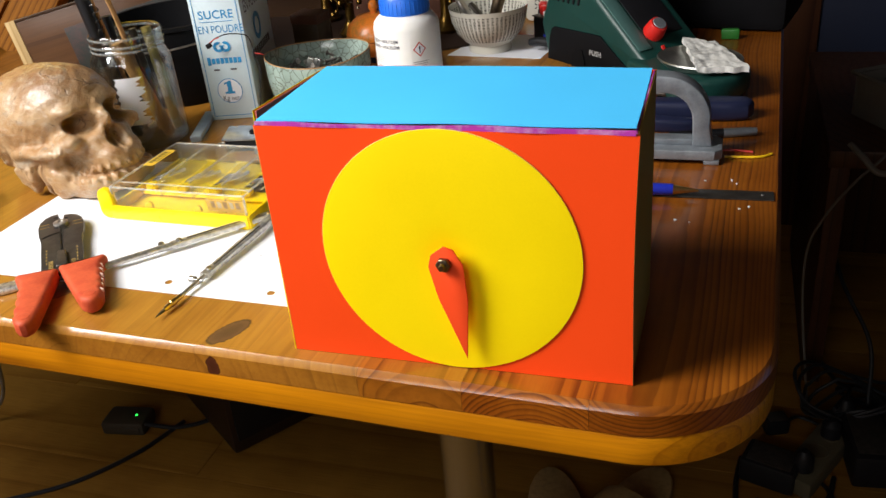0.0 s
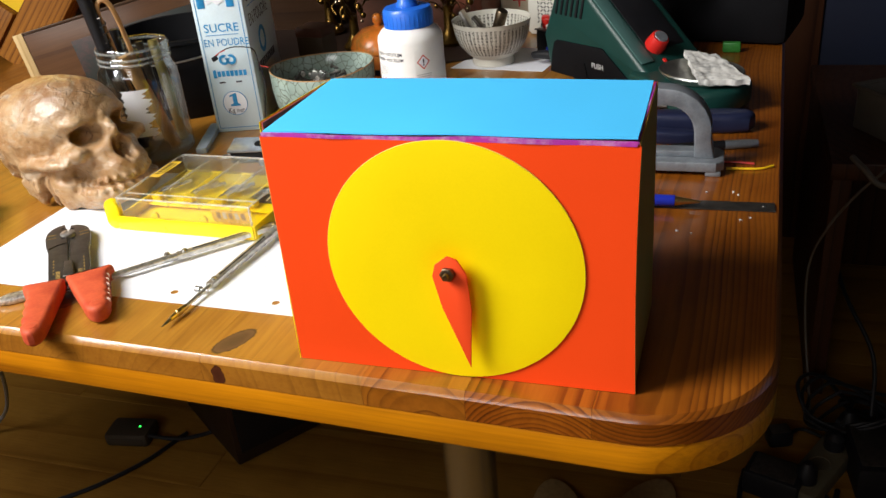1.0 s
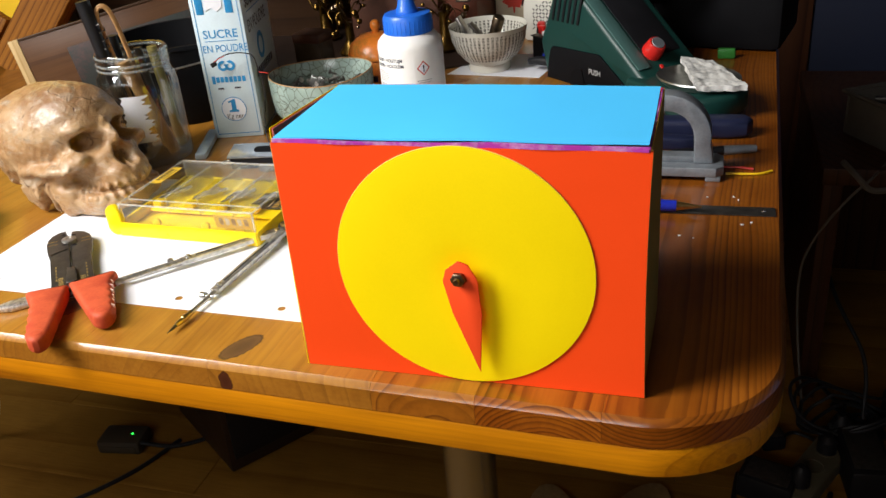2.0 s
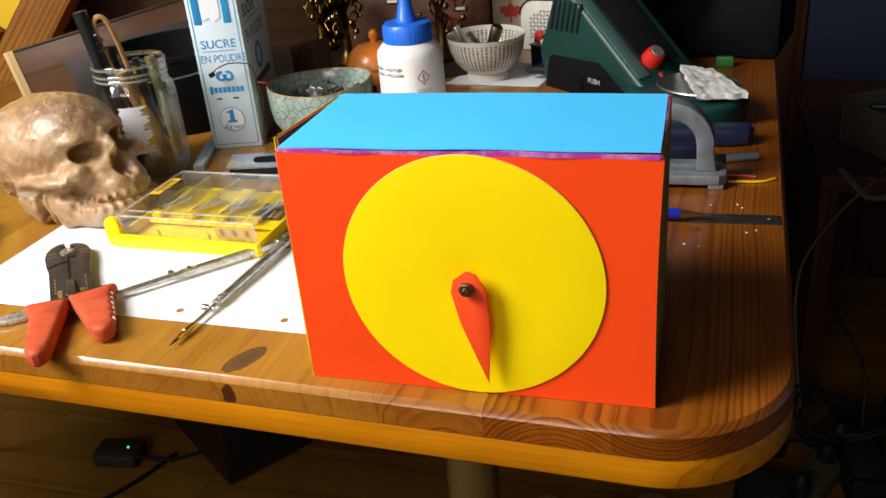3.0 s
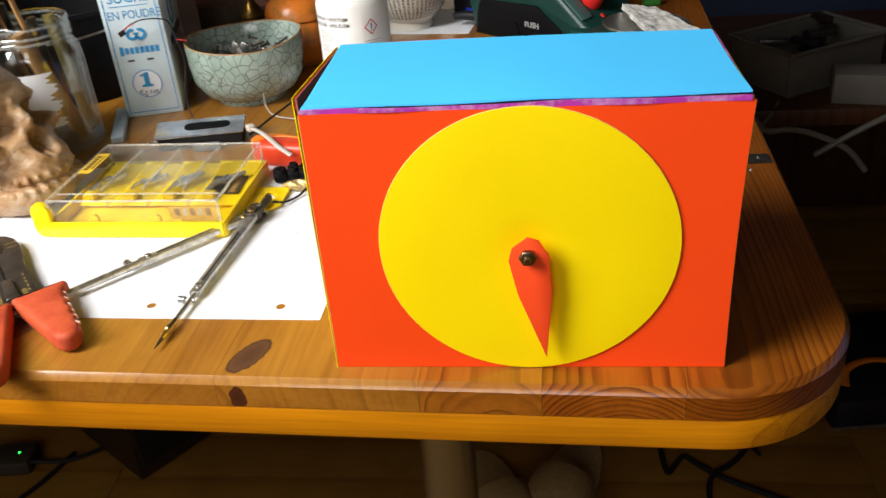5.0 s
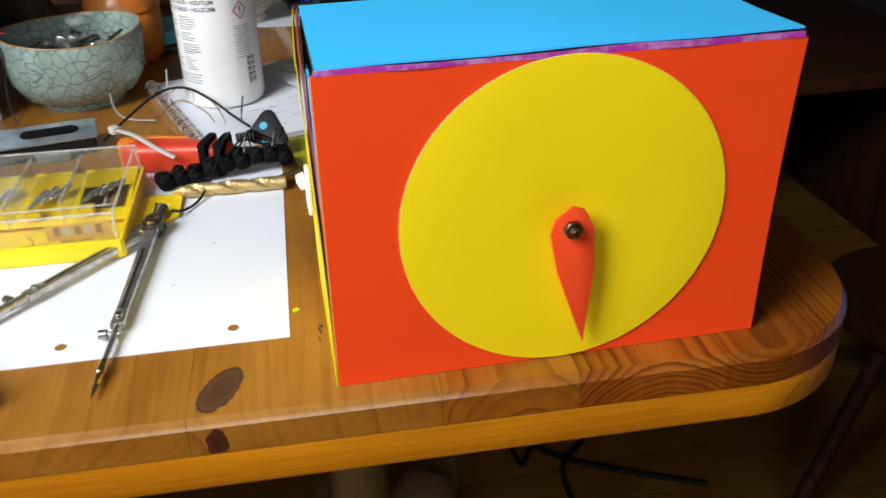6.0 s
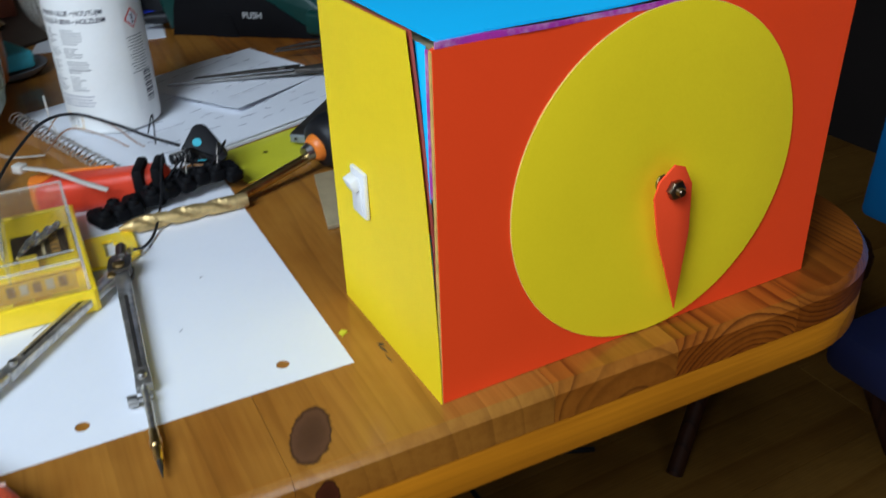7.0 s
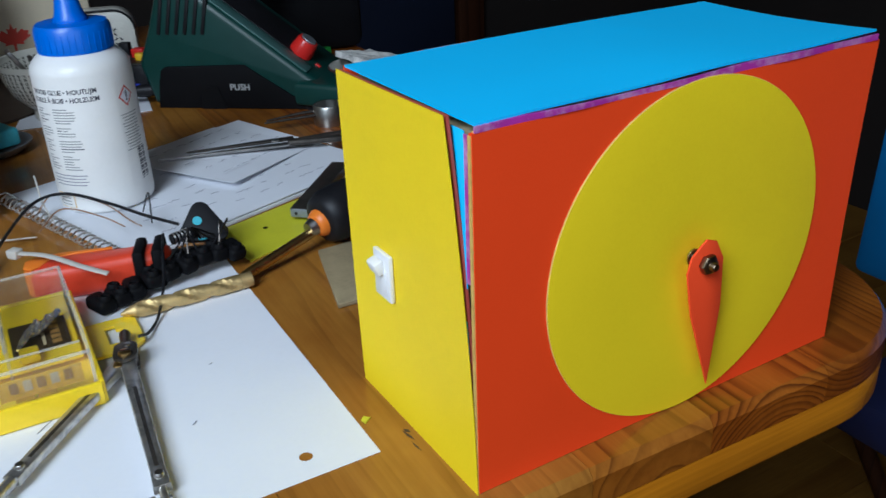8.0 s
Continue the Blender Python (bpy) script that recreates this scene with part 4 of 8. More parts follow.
def make_pliers():
    p = thing("crimping_pliers", pose(-0.202, 0.046, TOP + 0.0012, 0, 0, 0), "wire crimping pliers with red grips and dark steel jaws", "pliers")
    ang = 129.0
    for side in (-1, 1):
        out = [(0.0, 0.0005), (0.0, 0.0142), (0.058, 0.0146), (0.07, 0.0162), (0.086, 0.0168), (0.096, 0.0155), (0.103, 0.012), (0.107, 0.007), (0.108, 0.002), (0.1, 0.0014), (0.098, 0.0003)]
        z0 = 0.0052 if side > 0 else 0.0036
        j = part("jaw", slab([(x, y * side) for x, y in out][::side], z0, z0 + 0.0032, 0.0005), GUNMETAL, p, at=pose(0, 0, 0, 0, 0, ang))
        for k in range(5):
            part("marking", box((0.0028, 0.0009, 0.0001), (0.018 + 0.0055 * k, side * 0.0105, z0 + 0.0033)), GOLDINK, j, "worn gold lettering")
        for k in range(7):
            part("marking", box((0.0014, 0.0032, 0.0001), (0.004 + 0.0026 * k, side * 0.0075, z0 + 0.0033)), GOLDINK, j, "worn gold lettering")
        for k in range(2):
            part("marking", box((0.0008, 0.007, 0.0001), (0.084 + 0.006 * k, side * 0.012, z0 + 0.0033)), GOLDINK, j, "worn gold lettering")
        for k in range(2):
            part("notch", lathe([(0, 0), (0.0017, 0), (0.0017, 0.0002), (0, 0.0002)], 14), DARK, j, at=pose(0.1 - 0.02 * k, side * 0.0035, z0 + 0.0031))
    part("pivot", lathe([(0, 0), (0.0056, 0), (0.0056, 0.0096), (0.0046, 0.0102), (0.002, 0.0102), (0.0016, 0.0096), (0, 0.0096)], 28), AGED, p, "worn steel pivot screw", at=pose(0.087 * math.cos(radians(ang)), 0.087 * math.sin(radians(ang)), 0))
    part("lever", slab([(0.008, -0.004), (0.034, -0.0028), (0.034, 0.0028), (0.008, 0.004)], 0.0065, 0.0098, 0.0006), GUNMETAL, p, at=pose(0, 0, 0, 0, 0, ang))
    part("ridge", tube([(0.064, 0.014, 0.0085), (0.068, 0.008, 0.0085), (0.07, 0.001, 0.0085)], 0.0008, 6), GUNMETAL, p, at=pose(0, 0, 0, 0, 0, ang))

    def grip(length, w0, w1, side, at):
        """A flat plastic sleeve with a shoulder and finger waves on its outer side, narrowing to a round end."""
        n, inner, outer = 26, [], []
        for i in range(n + 1):
            u = i / n
            w = (w0 + (w1 - w0) * min(1, u * 1.15)) * (1 if u < 0.84 else math.sqrt(max(0.04, 1 - ((u - 0.84) / 0.165) ** 2)))
            wave = 0.0042 * math.exp(-((u - 0.05) / 0.07) ** 2) + (0.0008 * math.sin(u * 38) if 0.2 < u < 0.86 else 0)
            inner.append((u * length, -side * w / 2))
            outer.append((u * length, side * (w / 2 + wave)))
        pts = inner + outer[::-1]
        bm = slab(pts if side > 0 else pts[::-1], 0.0, 0.0122, 0.0034, segments=3)
        g = part("grip", bm, GRIP, p, "worn red plastic grip", at=at)
        part("rounded_tip", lathe([(0, -0.0054), (0.004, -0.0046), (0.0058, 0), (0.004, 0.0046), (0, 0.0054)], 20), GRIP, g, at=pose(length - 0.0078, 0, 0.0078))
        for k in range(6 if side > 0 else 0):
            u = 0.2 + 0.118 * k
            part("worn_notch", box((0.0042, 0.0009, 0.0028), (u * length, (w0 + (w1 - w0) * u * 1.15) / 2 - 0.0002, 0.0092), 0.0004, Matrix.Rotation(0.5, 4, "Z")), NOTCH, g, "pale worn notch")
    grip(0.072, 0.0245, 0.0145, -1, pose(-0.0135, -0.0065, 0, 0, 0, -59))
    grip(0.064, 0.029, 0.0155, 1, pose(0.006, 0.012, 0, 0, 0, -46))


make_pliers()


# ---- drawing compass ----
def make_compass():
    h = Vector((-0.0905, 0.162, 0.006))
    c = thing("drawing_compass", pose(0, 0, TOP), "open steel drawing compass lying on the paper", "compass")

    def leg(end, knee_at, thin, r):
        end = Vector(end)
        m = between(h, end)
        length = (end - h).length
        l = part("leg", slab([(0.004, -0.0036), (0.02, -0.0035), (knee_at - 0.012, -0.003), (knee_at, -0.0034), (knee_at, 0.0034), (knee_at - 0.012, 0.003), (0.02, 0.0035), (0.004, 0.0036)], -0.0022, 0.0022, 0.0009), AGED, c, at=m)
        part("groove", box((knee_at - 0.04, 0.0016, 0.0003), (knee_at / 2 + 0.008, 0, 0.0022)), GUNMETAL, l)
        part("screw", lathe([(0, 0), (0.0021, 0), (0.0021, 0.0014), (0.0016, 0.002), (0, 0.002)], 16), STEEL, l, at=pose(knee_at - 0.006, 0, 0.0018))
        part("screw", lathe([(0, -0.0045), (0.0012, -0.0045), (0.0012, 0.0012), (0.0024, 0.0014), (0.0024, 0.0052), (0, 0.0052)], 16), STEEL, l, at=pose(knee_at + 0.006, -0.002, 0, 90, 0, 0))
        part("arm", lathe([(0, knee_at), (r + 0.0003, knee_at), (r, length - 0.026), (0, length - 0.026)], 14), thin, l, at=pose(0, 0, 0, 0, 90, 0))
        part("sleeve", lathe([(0, length - 0.0262), (0.0019, length - 0.026), (0.0019, length - 0.021), (0.0024, length - 0.0205), (0.0024, length - 0.0165), (0.0019, length - 0.016), (0.0019, length - 0.011), (0.0013, length - 0.009), (0, length - 0.009)], 14), BRASS, l, "worn brass sleeve", at=pose(0, 0, 0, 0, 90, 0))
        part("point", lathe([(0, length - 0.009), (0.0011, length - 0.009), (0.001, length - 0.006), (0.0002, length), (0, length)], 12), GUNMETAL, l, "dark steel point", at=pose(0, 0, 0, 0, 90, 0))
    leg((-0.1055, 0.012, 0.0032), 0.098, AGED, 0.0014)
    leg((-0.2035, 0.0405, 0.005), 0.085, AGED, 0.0023)
    # two cheeks round a knuckle, held by a brass screw
    turn = Matrix.Translation(h) @ pose(0, 0, 0, 0, 0, -14)
    head = part("hinge", lathe([(0, -0.0022), (0.0052, -0.0022), (0.0054, 0.0022), (0, 0.0022)], 18), GUNMETAL, c, at=turn)
    for z in (-0.0034, 0.0034):
        part("cheek", slab(arc(0, -0.002, 0.0056, 180, 360, 8) + [(0.0052, 0.0065), (0.003, 0.0088), (-0.003, 0.0088), (-0.0052, 0.0065)], z - 0.001, z + 0.001, 0.0004), GUNMETAL, head)
    part("screw", lathe([(0, 0.0042), (0.0029, 0.0042), (0.0029, 0.0058), (0.0022, 0.0064), (0, 0.0066)], 18), BRASS, head, "brass screw", at=pose(0, -0.003, 0))
    part("slot", box((0.0044, 0.0006, 0.0004), (0, -0.003, 0.0066)), DARK, head)
    part("screw", lathe([(0, 0), (0.0022, 0), (0.0024, 0.0025), (0.0018, 0.0036), (0, 0.0036)], 16), BRASS, head, "brass screw", at=pose(-0.0035, -0.006, 0.001, 90, 0, 0))
    part("pin", lathe([(0, 0.0042), (0.0017, 0.0042), (0.0015, 0.0052), (0, 0.0054)], 12), STEEL, head, at=pose(0.001, 0.0055, 0))
    m = between(h, h + Vector((0.004, 0.02, 0.001)))
    part("handle", lathe([(0, 0.004), (0.0032, 0.004), (0.0032, 0.008), (0.0024, 0.0095), (0.0027, 0.022), (0.002, 0.0235), (0, 0.0235)], 18), GUNMETAL, c, "knurled dark handle", at=m @ pose(0, 0, 0, 0, 90, 0))


make_compass()


# ---- bit case ----
def make_case():
    c = thing("bit_case", pose(-0.1665, 0.191, TOP + 0.0008, 0, 0, -2.0), "yellow plastic bit case with a clear lid and drill bits inside", "case")
    W, D, H = 0.126, 0.098, 0.0115
    tray = part("tray", box((W, D, 0.0022), (0, 0, 0.0011), 0.0008), CASEYELLOW, c)
    part("front_wall", box((W, 0.0026, H), (0, -D / 2, H / 2), 0.0009), CASEYELLOW, tray)
    part("back_wall", box((W, 0.0024, H), (0, D / 2, H / 2), 0.0009), CASEYELLOW, tray)
    part("side_wall", box((0.0024, D, H), (W / 2, 0, H / 2), 0.0009), CASEYELLOW, tray)
    part("side_wall", box((0.0024, D, H), (-W / 2, 0, H / 2), 0.0009), CASEYELLOW, tray)
    # rounded thumb catch at one front corner
    pts = arc(0.007, 0.007, 0.007, 180, 360, 10) + arc(0.007, 0.0185, 0.007, 0, 180, 10)
    part("catch", slab(pts, 0, 0.006, 0.0012), CASEYELLOW, c, "rounded yellow catch", at=Matrix(((1, 0, 0, -W / 2 - 0.011), (0, 0, -1, -D / 2 + 0.005), (0, 1, 0, 0), (0, 0, 0, 1))))
    # the shelf that holds the bits, with clips before it
    part("inner_plate", box((W - 0.006, D * 0.62, 0.0016), (0, 0.0172, 0.0078), 0.0004, Matrix.Rotation(radians(4), 4, "X")), CASEYELLOW, c)
    for x in (-0.036, 0.010, 0.032, 0.041):
        part("clip", slab([(-0.004, 0), (0.004, 0), (0.0036, 0.004), (0.0012, 0.0058), (-0.001, 0.0046), (-0.0034, 0.0035)], -0.0012, 0.0012, 0.0004), CASEYELLOW, c, at=pose(x, -D / 2 + 0.012, 0.0055, 90, 0, 0))
    # clear lid: a shallow open box turned over
    L, LD, z0, z1 = W - 0.004, D - 0.004, 0.0085, 0.0262
    y0, y1, h = -LD / 2, LD / 2, z1 - z0
    lid = part("lid", box((L - 0.002, LD - 0.002, 0.001), (0, 0, z1), 0.0003), CLEAR, c, "clear plastic lid")
    for s, q in (((L, 0.001, h), (0, y0, (z0 + z1) / 2)), ((L, 0.001, h), (0, y1, (z0 + z1) / 2)), ((0.001, LD, h), (-L / 2, 0, (z0 + z1) / 2)), ((0.001, LD, h), (L / 2, 0, (z0 + z1) / 2))):
        part("lid_wall", box(s, q, 0.0003), HAZE, lid)
    for x, y, d in ((0, y0, "x"), (0, y1, "x"), (-L / 2, 0, "y"), (L / 2, 0, "y")):
        part("lid_edge", box((L + 0.001, 0.0016, 0.0014) if d == "x" else (0.0016, LD, 0.0014), (x, y, z1 + 0.0004), 0.0005), LIDEDGE, lid)
    for x in (-L / 2, L / 2):
        for y in (y0, y1):
            part("lid_edge", box((0.0016, 0.0016, h), (x, y, (z0 + z1) / 2), 0.0005), LIDEDGE, lid)
    part("lid_rim", box((L + 0.002, 0.003, 0.0016), (0, y0 - 0.001, z0 + 0.001), 0.0005), LIDEDGE, lid)
    part("lid_edge", box((L - 0.004, 0.0012, 0.001), (0, y0 + 0.011, z1 + 0.0002), 0.0003), LIDEDGE, lid)
    for x in (-0.031, -0.001, 0.029):
        dv = part("divider", box((0.0011, LD - 0.026, 0.014), (x, 0.008, 0.0178), 0.0003), MILKY, lid)
        part("divider_edge", box((0.0018, LD - 0.026, 0.0014), (x, 0.008, 0.0248), 0.0004), LIDEDGE, dv)
    lab = part("label", box((0.034, 0.0095, 0.0002), (0, 0, 0)), LABELYELLOW, c, "yellow and black paper label", at=pose(-L / 2 + 0.0065, 0.012, z1 + 0.0014, 0, 0, 90))
    for k in range(6):
        part("lettering", box((0.0028, 0.0034, 0.0001), (-0.0105 + 0.0042 * k, 0.0012, 0.0002)), DARK, lab)
    part("lettering", box((0.022, 0.0009, 0.0001), (0.001, -0.0028, 0.0002)), DARK, lab)
    # bits of four kinds, each lot in its bay, slanting in a holder
    rnd = random.Random(8)
    for g, (x, n) in enumerate(((-0.047, 4), (-0.016, 5), (0.014, 6), (0.044, 8))):
        part("bit_holder", box((0.0085, 0.008, 0.005), (x - 0.006, -0.007, 0.0105), 0.001), CASEYELLOW, c)
        for k in range(n):
            length = rnd.uniform(0.010, 0.015)
            r = rnd.uniform(0.0010, 0.0015)
            m = pose(x - 0.009 + 0.018 * (k + 0.5) / n, 0.004 + 0.018 * k / n + rnd.uniform(-0.003, 0.003), 0.0125 + 0.0015 * (k % 2), 90, 0, rnd.uniform(-14, 4) - 16)
            part("drill_bit", lathe([(0, -length / 2), (r * 1.5, -length / 2), (r * 1.5, -length / 2 + 0.006), (r * 0.8, -length / 2 + 0.008), (r * 0.8, length / 2 - 0.006), (r * 1.2, length / 2 - 0.005), (r * 0.6, length / 2), (0, length / 2)], 6), BITSTEEL, c, "bright steel bit", smooth=None, at=m)
    # printed paper strip at one end
    strip = part("card", box((0.034, 0.0003, 0.011), (0, 0, 0)), LABELYELLOW, c, "printed paper strip inside the lid", at=pose(W / 2 - 0.023, -D / 2 + 0.0075, 0.0145, 12, 0, 0))
    for k in range(5):
        part("lettering", box((0.0034, 0.0002, 0.006), (-0.011 + 0.0055 * k, -0.0003, 0.001)), CREAMPRINT if k % 2 else OCHREPRINT, strip)
    # dark printed card lying under the bits of the end bay
    dark_card = part("card", box((0.026, 0.026, 0.0003), (0, 0, 0)), CARDBROWN, c, "dark brown printed card inside the case", at=pose(W / 2 - 0.019, 0.012, 0.0092, 4, 0, 0))
    for k in range(5):
        part("lettering", box((0.0042, 0.0032, 0.0002), (0.007, -0.009 + 0.0045 * k, 0.0002)), OCHREPRINT, dark_card)
    part("lettering", box((0.0014, 0.02, 0.0002), (0.0015, 0, 0.0002)), CREAMPRINT, dark_card)
    # hanging tab
    bm = bmesh.new()
    outer = [(0, -0.019), (0.020, -0.019), (0.026, -0.013), (0.026, 0.011), (0.022, 0.015), (0, 0.015)]
    hole = [(0.010, -0.010), (0.015, -0.010), (0.015, -0.004), (0.019, -0.003), (0.019, 0.003), (0.015, 0.004), (0.015, 0.008), (0.010, 0.008)]
    for loop in (outer, hole):
        vs = [bm.verts.new((x, y, 0)) for x, y in loop]
        for a, b in zip(vs, vs[1:] + vs[:1]):
            bm.edges.new((a, b))
    bmesh.ops.triangle_fill(bm, use_beauty=True, edges=bm.edges[:], normal=(0, 0, 1))
    bmesh.ops.solidify(bm, geom=bm.faces[:], thickness=0.0016)
    part("hanging_tab", bm, CASEYELLOW, c, "yellow hanging tab with a slot", smooth=None, at=pose(W / 2, 0.006, 0.0024))


CARDBROWN = plain("dark_brown_card", (0.045, 0.028, 0.012), 0.5, vary=0.15)
OCHREPRINT = plain("ochre_print", (0.35, 0.2, 0.05), 0.6, bump=0)
CREAMPRINT = plain("cream_print", (0.6, 0.5, 0.3), 0.6, bump=0)
make_case()


# ---- clay skull: one plain mesh ----
def surface_net(f, lo, hi, step):
    """Quads round the space where f is below nought, on a grid of the given step."""
    n = [int((b - a) / step) + 2 for a, b in zip(lo, hi)]
    g = np.stack(np.meshgrid(*[lo[i] + step * np.arange(n[i]) for i in range(3)], indexing="ij"), -1)
    v = f(g.reshape(-1, 3)).reshape(n)
    c = tuple(k - 1 for k in n)
    total, count = np.zeros(c + (3,)), np.zeros(c)

    def ends(axis, shift, size):
        others = [i for i in range(3) if i != axis]
        s = [slice(0, c[axis])] * 3
        for i, d in zip(others, shift):
            s[i] = slice(d, d + size[i])
        e = list(s)
        e[axis] = slice(1, n[axis])
        return tuple(s), tuple(e), others
    for axis in range(3):
        for shift in ((0, 0), (0, 1), (1, 0), (1, 1)):
            s, e, _ = ends(axis, shift, c)
            a, b = v[s], v[e]
            cross = (a < 0) != (b < 0)
            u = np.where(cross, a / np.where(cross, a - b, 1), 0)
            p = g[s].copy()
            p[..., axis] += u * step
            total += p * cross[..., None]
            count += cross
    used = count > 0
    ids = np.full(c, -1)
    ids[used] = np.arange(used.sum())
    quads = []
    for axis in range(3):
        s, e, others = ends(axis, (1, 1), [k - 1 for k in c])
        where = np.argwhere((v[s] < 0) != (v[e] < 0))
        cells = []
        for da, db in ((0, 0), (1, 0), (1, 1), (0, 1)):
            k = where.copy()
            k[:, others[0]] += da
            k[:, others[1]] += db
            cells.append(ids[k[:, 0], k[:, 1], k[:, 2]])
        quads.append(np.stack(cells, 1))
    return (total[used] / count[used][:, None]).tolist(), np.concatenate(quads).tolist()


def make_skull():
    def ell(p, c, r):
        k = (p - np.array(c)) / np.array(r)
        n = np.linalg.norm(k, axis=1)
        return (n - 1) * min(r)

    def smin(a, b, k):
        h = np.clip(0.5 + 0.5 * (b - a) / k, 0, 1)
        return b + (a - b) * h - k * h * (1 - h)

    def sdf(p):
        q = p.copy()
        q[:, 1] = np.abs(p[:, 1])
        d = ell(q, (-0.004, 0, 0), (0.06, 0.049, 0.047))
        # added: occiput, brow, face, cheekbones, arches, two jaws, ear bones
        for c, r, k in (((-0.03, 0, -0.028), (0.03, 0.034, 0.028), 0.016), ((0.03, 0, 0.012), (0.036, 0.038, 0.034), 0.014), ((0.058, 0.0145, 0.0105), (0.008, 0.012, 0.004), 0.009),
                        ((0.056, 0, -0.024), (0.026, 0.027, 0.024), 0.012), ((0.071, 0, -0.037), (0.021, 0.022, 0.015), 0.012), ((0.07, 0, -0.006), (0.011, 0.0055, 0.013), 0.006),
                        ((0.058, 0.03, -0.016), (0.013, 0.011, 0.0085), 0.007), ((0.03, 0.044, -0.021), (0.028, 0.0065, 0.0055), 0.006), ((0.069, 0, -0.057), (0.021, 0.0215, 0.0145), 0.012),
                        ((0.054, 0.022, -0.058), (0.028, 0.0115, 0.0135), 0.008), ((0.032, 0.033, -0.046), (0.014, 0.0085, 0.024), 0.008), ((0.05, 0, -0.045), (0.028, 0.02, 0.02), 0.008), ((0.004, 0.038, -0.042), (0.012, 0.009, 0.018), 0.008)):
            d = smin(d, ell(q, c, r), k)
        # hollowed: eyes, nose, cheeks, temples
        for c, r, k in (((0.07, 0.0172, -0.002), (0.03, 0.0118, 0.0108), 0.002), ((0.087, 0.0035, -0.0185), (0.02, 0.0052, 0.0112), 0.002), ((0.046, 0.039, -0.035), (0.011, 0.0115, 0.0062), 0.004),
                        ((0.033, 0.0525, 0.001), (0.0125, 0.0085, 0.0115), 0.003)):
            d = -smin(-d, ell(q, c, r), k)
        rows = np.exp(-((p[:, 2] + 0.0425) / 0.0028) ** 2) + np.exp(-((p[:, 2] + 0.0512) / 0.0026) ** 2)
        teeth = rows * (p[:, 0] > 0.05) * (0.0011 * np.sin(np.arctan2(p[:, 1], p[:, 0] - 0.055) * 27 + 260 * p[:, 2]) - 0.0006)
        # a pressed line between the teeth and a ragged lower rim behind the jaw
        teeth += 0.0012 * np.exp(-((p[:, 2] + 0.047) / 0.0011) ** 2) * (p[:, 0] > 0.052)
        teeth += 0.0022 * np.sin(p[:, 0] * 330 + 60 * p[:, 1]) * np.sin(p[:, 1] * 290) * (p[:, 2] < -0.035) * (p[:, 0] < 0.02)
        lumps = 0.0007 * np.sin(p[:, 0] * 90 + 2) * np.sin(p[:, 1] * 110 + p[:, 2] * 80) + 0.0004 * np.sin(p[:, 0] * 210 + 3 * np.sin(p[:, 2] * 140)) * np.sin(p[:, 1] * 190 + 1)
        lumps += 0.00035 * np.sin(p[:, 0] * 420 + 4 * np.sin(p[:, 1] * 160)) * np.sin(p[:, 2] * 380 + 3 * np.sin(p[:, 0] * 120))
        return d + teeth + lumps
    verts, quads = surface_net(sdf, (-0.075, -0.06, -0.085), (0.105, 0.06, 0.06), 0.0013)
    me = bpy.data.meshes.new("clay_skull_net")
    me.from_pydata(verts, [], quads)
    bm = bmesh.new()
    bm.from_mesh(me)
    bpy.data.meshes.remove(me)
    for _ in range(2):
        bmesh.ops.smooth_vert(bm, verts=bm.verts[:], factor=0.5, use_axis_x=True, use_axis_y=True, use_axis_z=True)
    tilt = pose(0, 0, 0, 1, -6.6, -14.6) @ Matrix.Diagonal((1.04, 0.98, 0.93, 1))
    low = min((tilt @ v.co).z for v in bm.verts)
    sk = part("clay_skull", bm, CLAY, None, smooth=180)
    sk.matrix_world = Matrix.Translation((-0.332, 0.215, TOP - low)) @ tilt
    tagged(sk, "small brown clay skull with dark eye hollows on the table", "skull")


make_skull()
pouch = thing("tool_pouch", pose(-0.01, 0, TOP), "flat black leather tool pouch beside the skull", "pouch")
part("body", slab([(-0.326, 0.085), (-0.342, 0.125), (-0.365, 0.16), (-0.42, 0.172), (-0.5, 0.16), (-0.5, 0.06), (-0.4, 0.05)], 0.0, 0.022, 0.007, segments=3), MATTBLACK, pouch)
part("flap", slab([(-0.35, 0.092), (-0.372, 0.15), (-0.42, 0.162), (-0.48, 0.15), (-0.48, 0.07), (-0.4, 0.062)], 0.022, 0.025, 0.0012), LEATHER, pouch, "brown leather flap")


# ---- lettering ----
def letters(text, size, material, parent, at, radius=None, bold=0.0, align="LEFT", label="printed lettering", squeeze=1.0):
    """Built-in font as a thin mesh in its x-y plane; with a radius it is wrapped round z of a cylinder."""
    cu = bpy.data.curves.new("lettering", "FONT")
    cu.body, cu.size, cu.offset, cu.align_x, cu.resolution_u = text, size, bold, align, 3
    tmp = bpy.data.objects.new("lettering_source", cu)
    me = bpy.data.meshes.new_from_object(tmp)
    bpy.data.objects.remove(tmp)
    bm = bmesh.new()
    bm.from_mesh(me)
    bpy.data.meshes.remove(me)
    for v in bm.verts:
        x, y = v.co.x * squeeze, v.co.y
        v.co = (radius * math.sin(x / radius), -radius * math.cos(x / radius), y) if radius else (x, y, 0)
    return part("lettering", bm, material, parent, label, smooth=None, at=at)


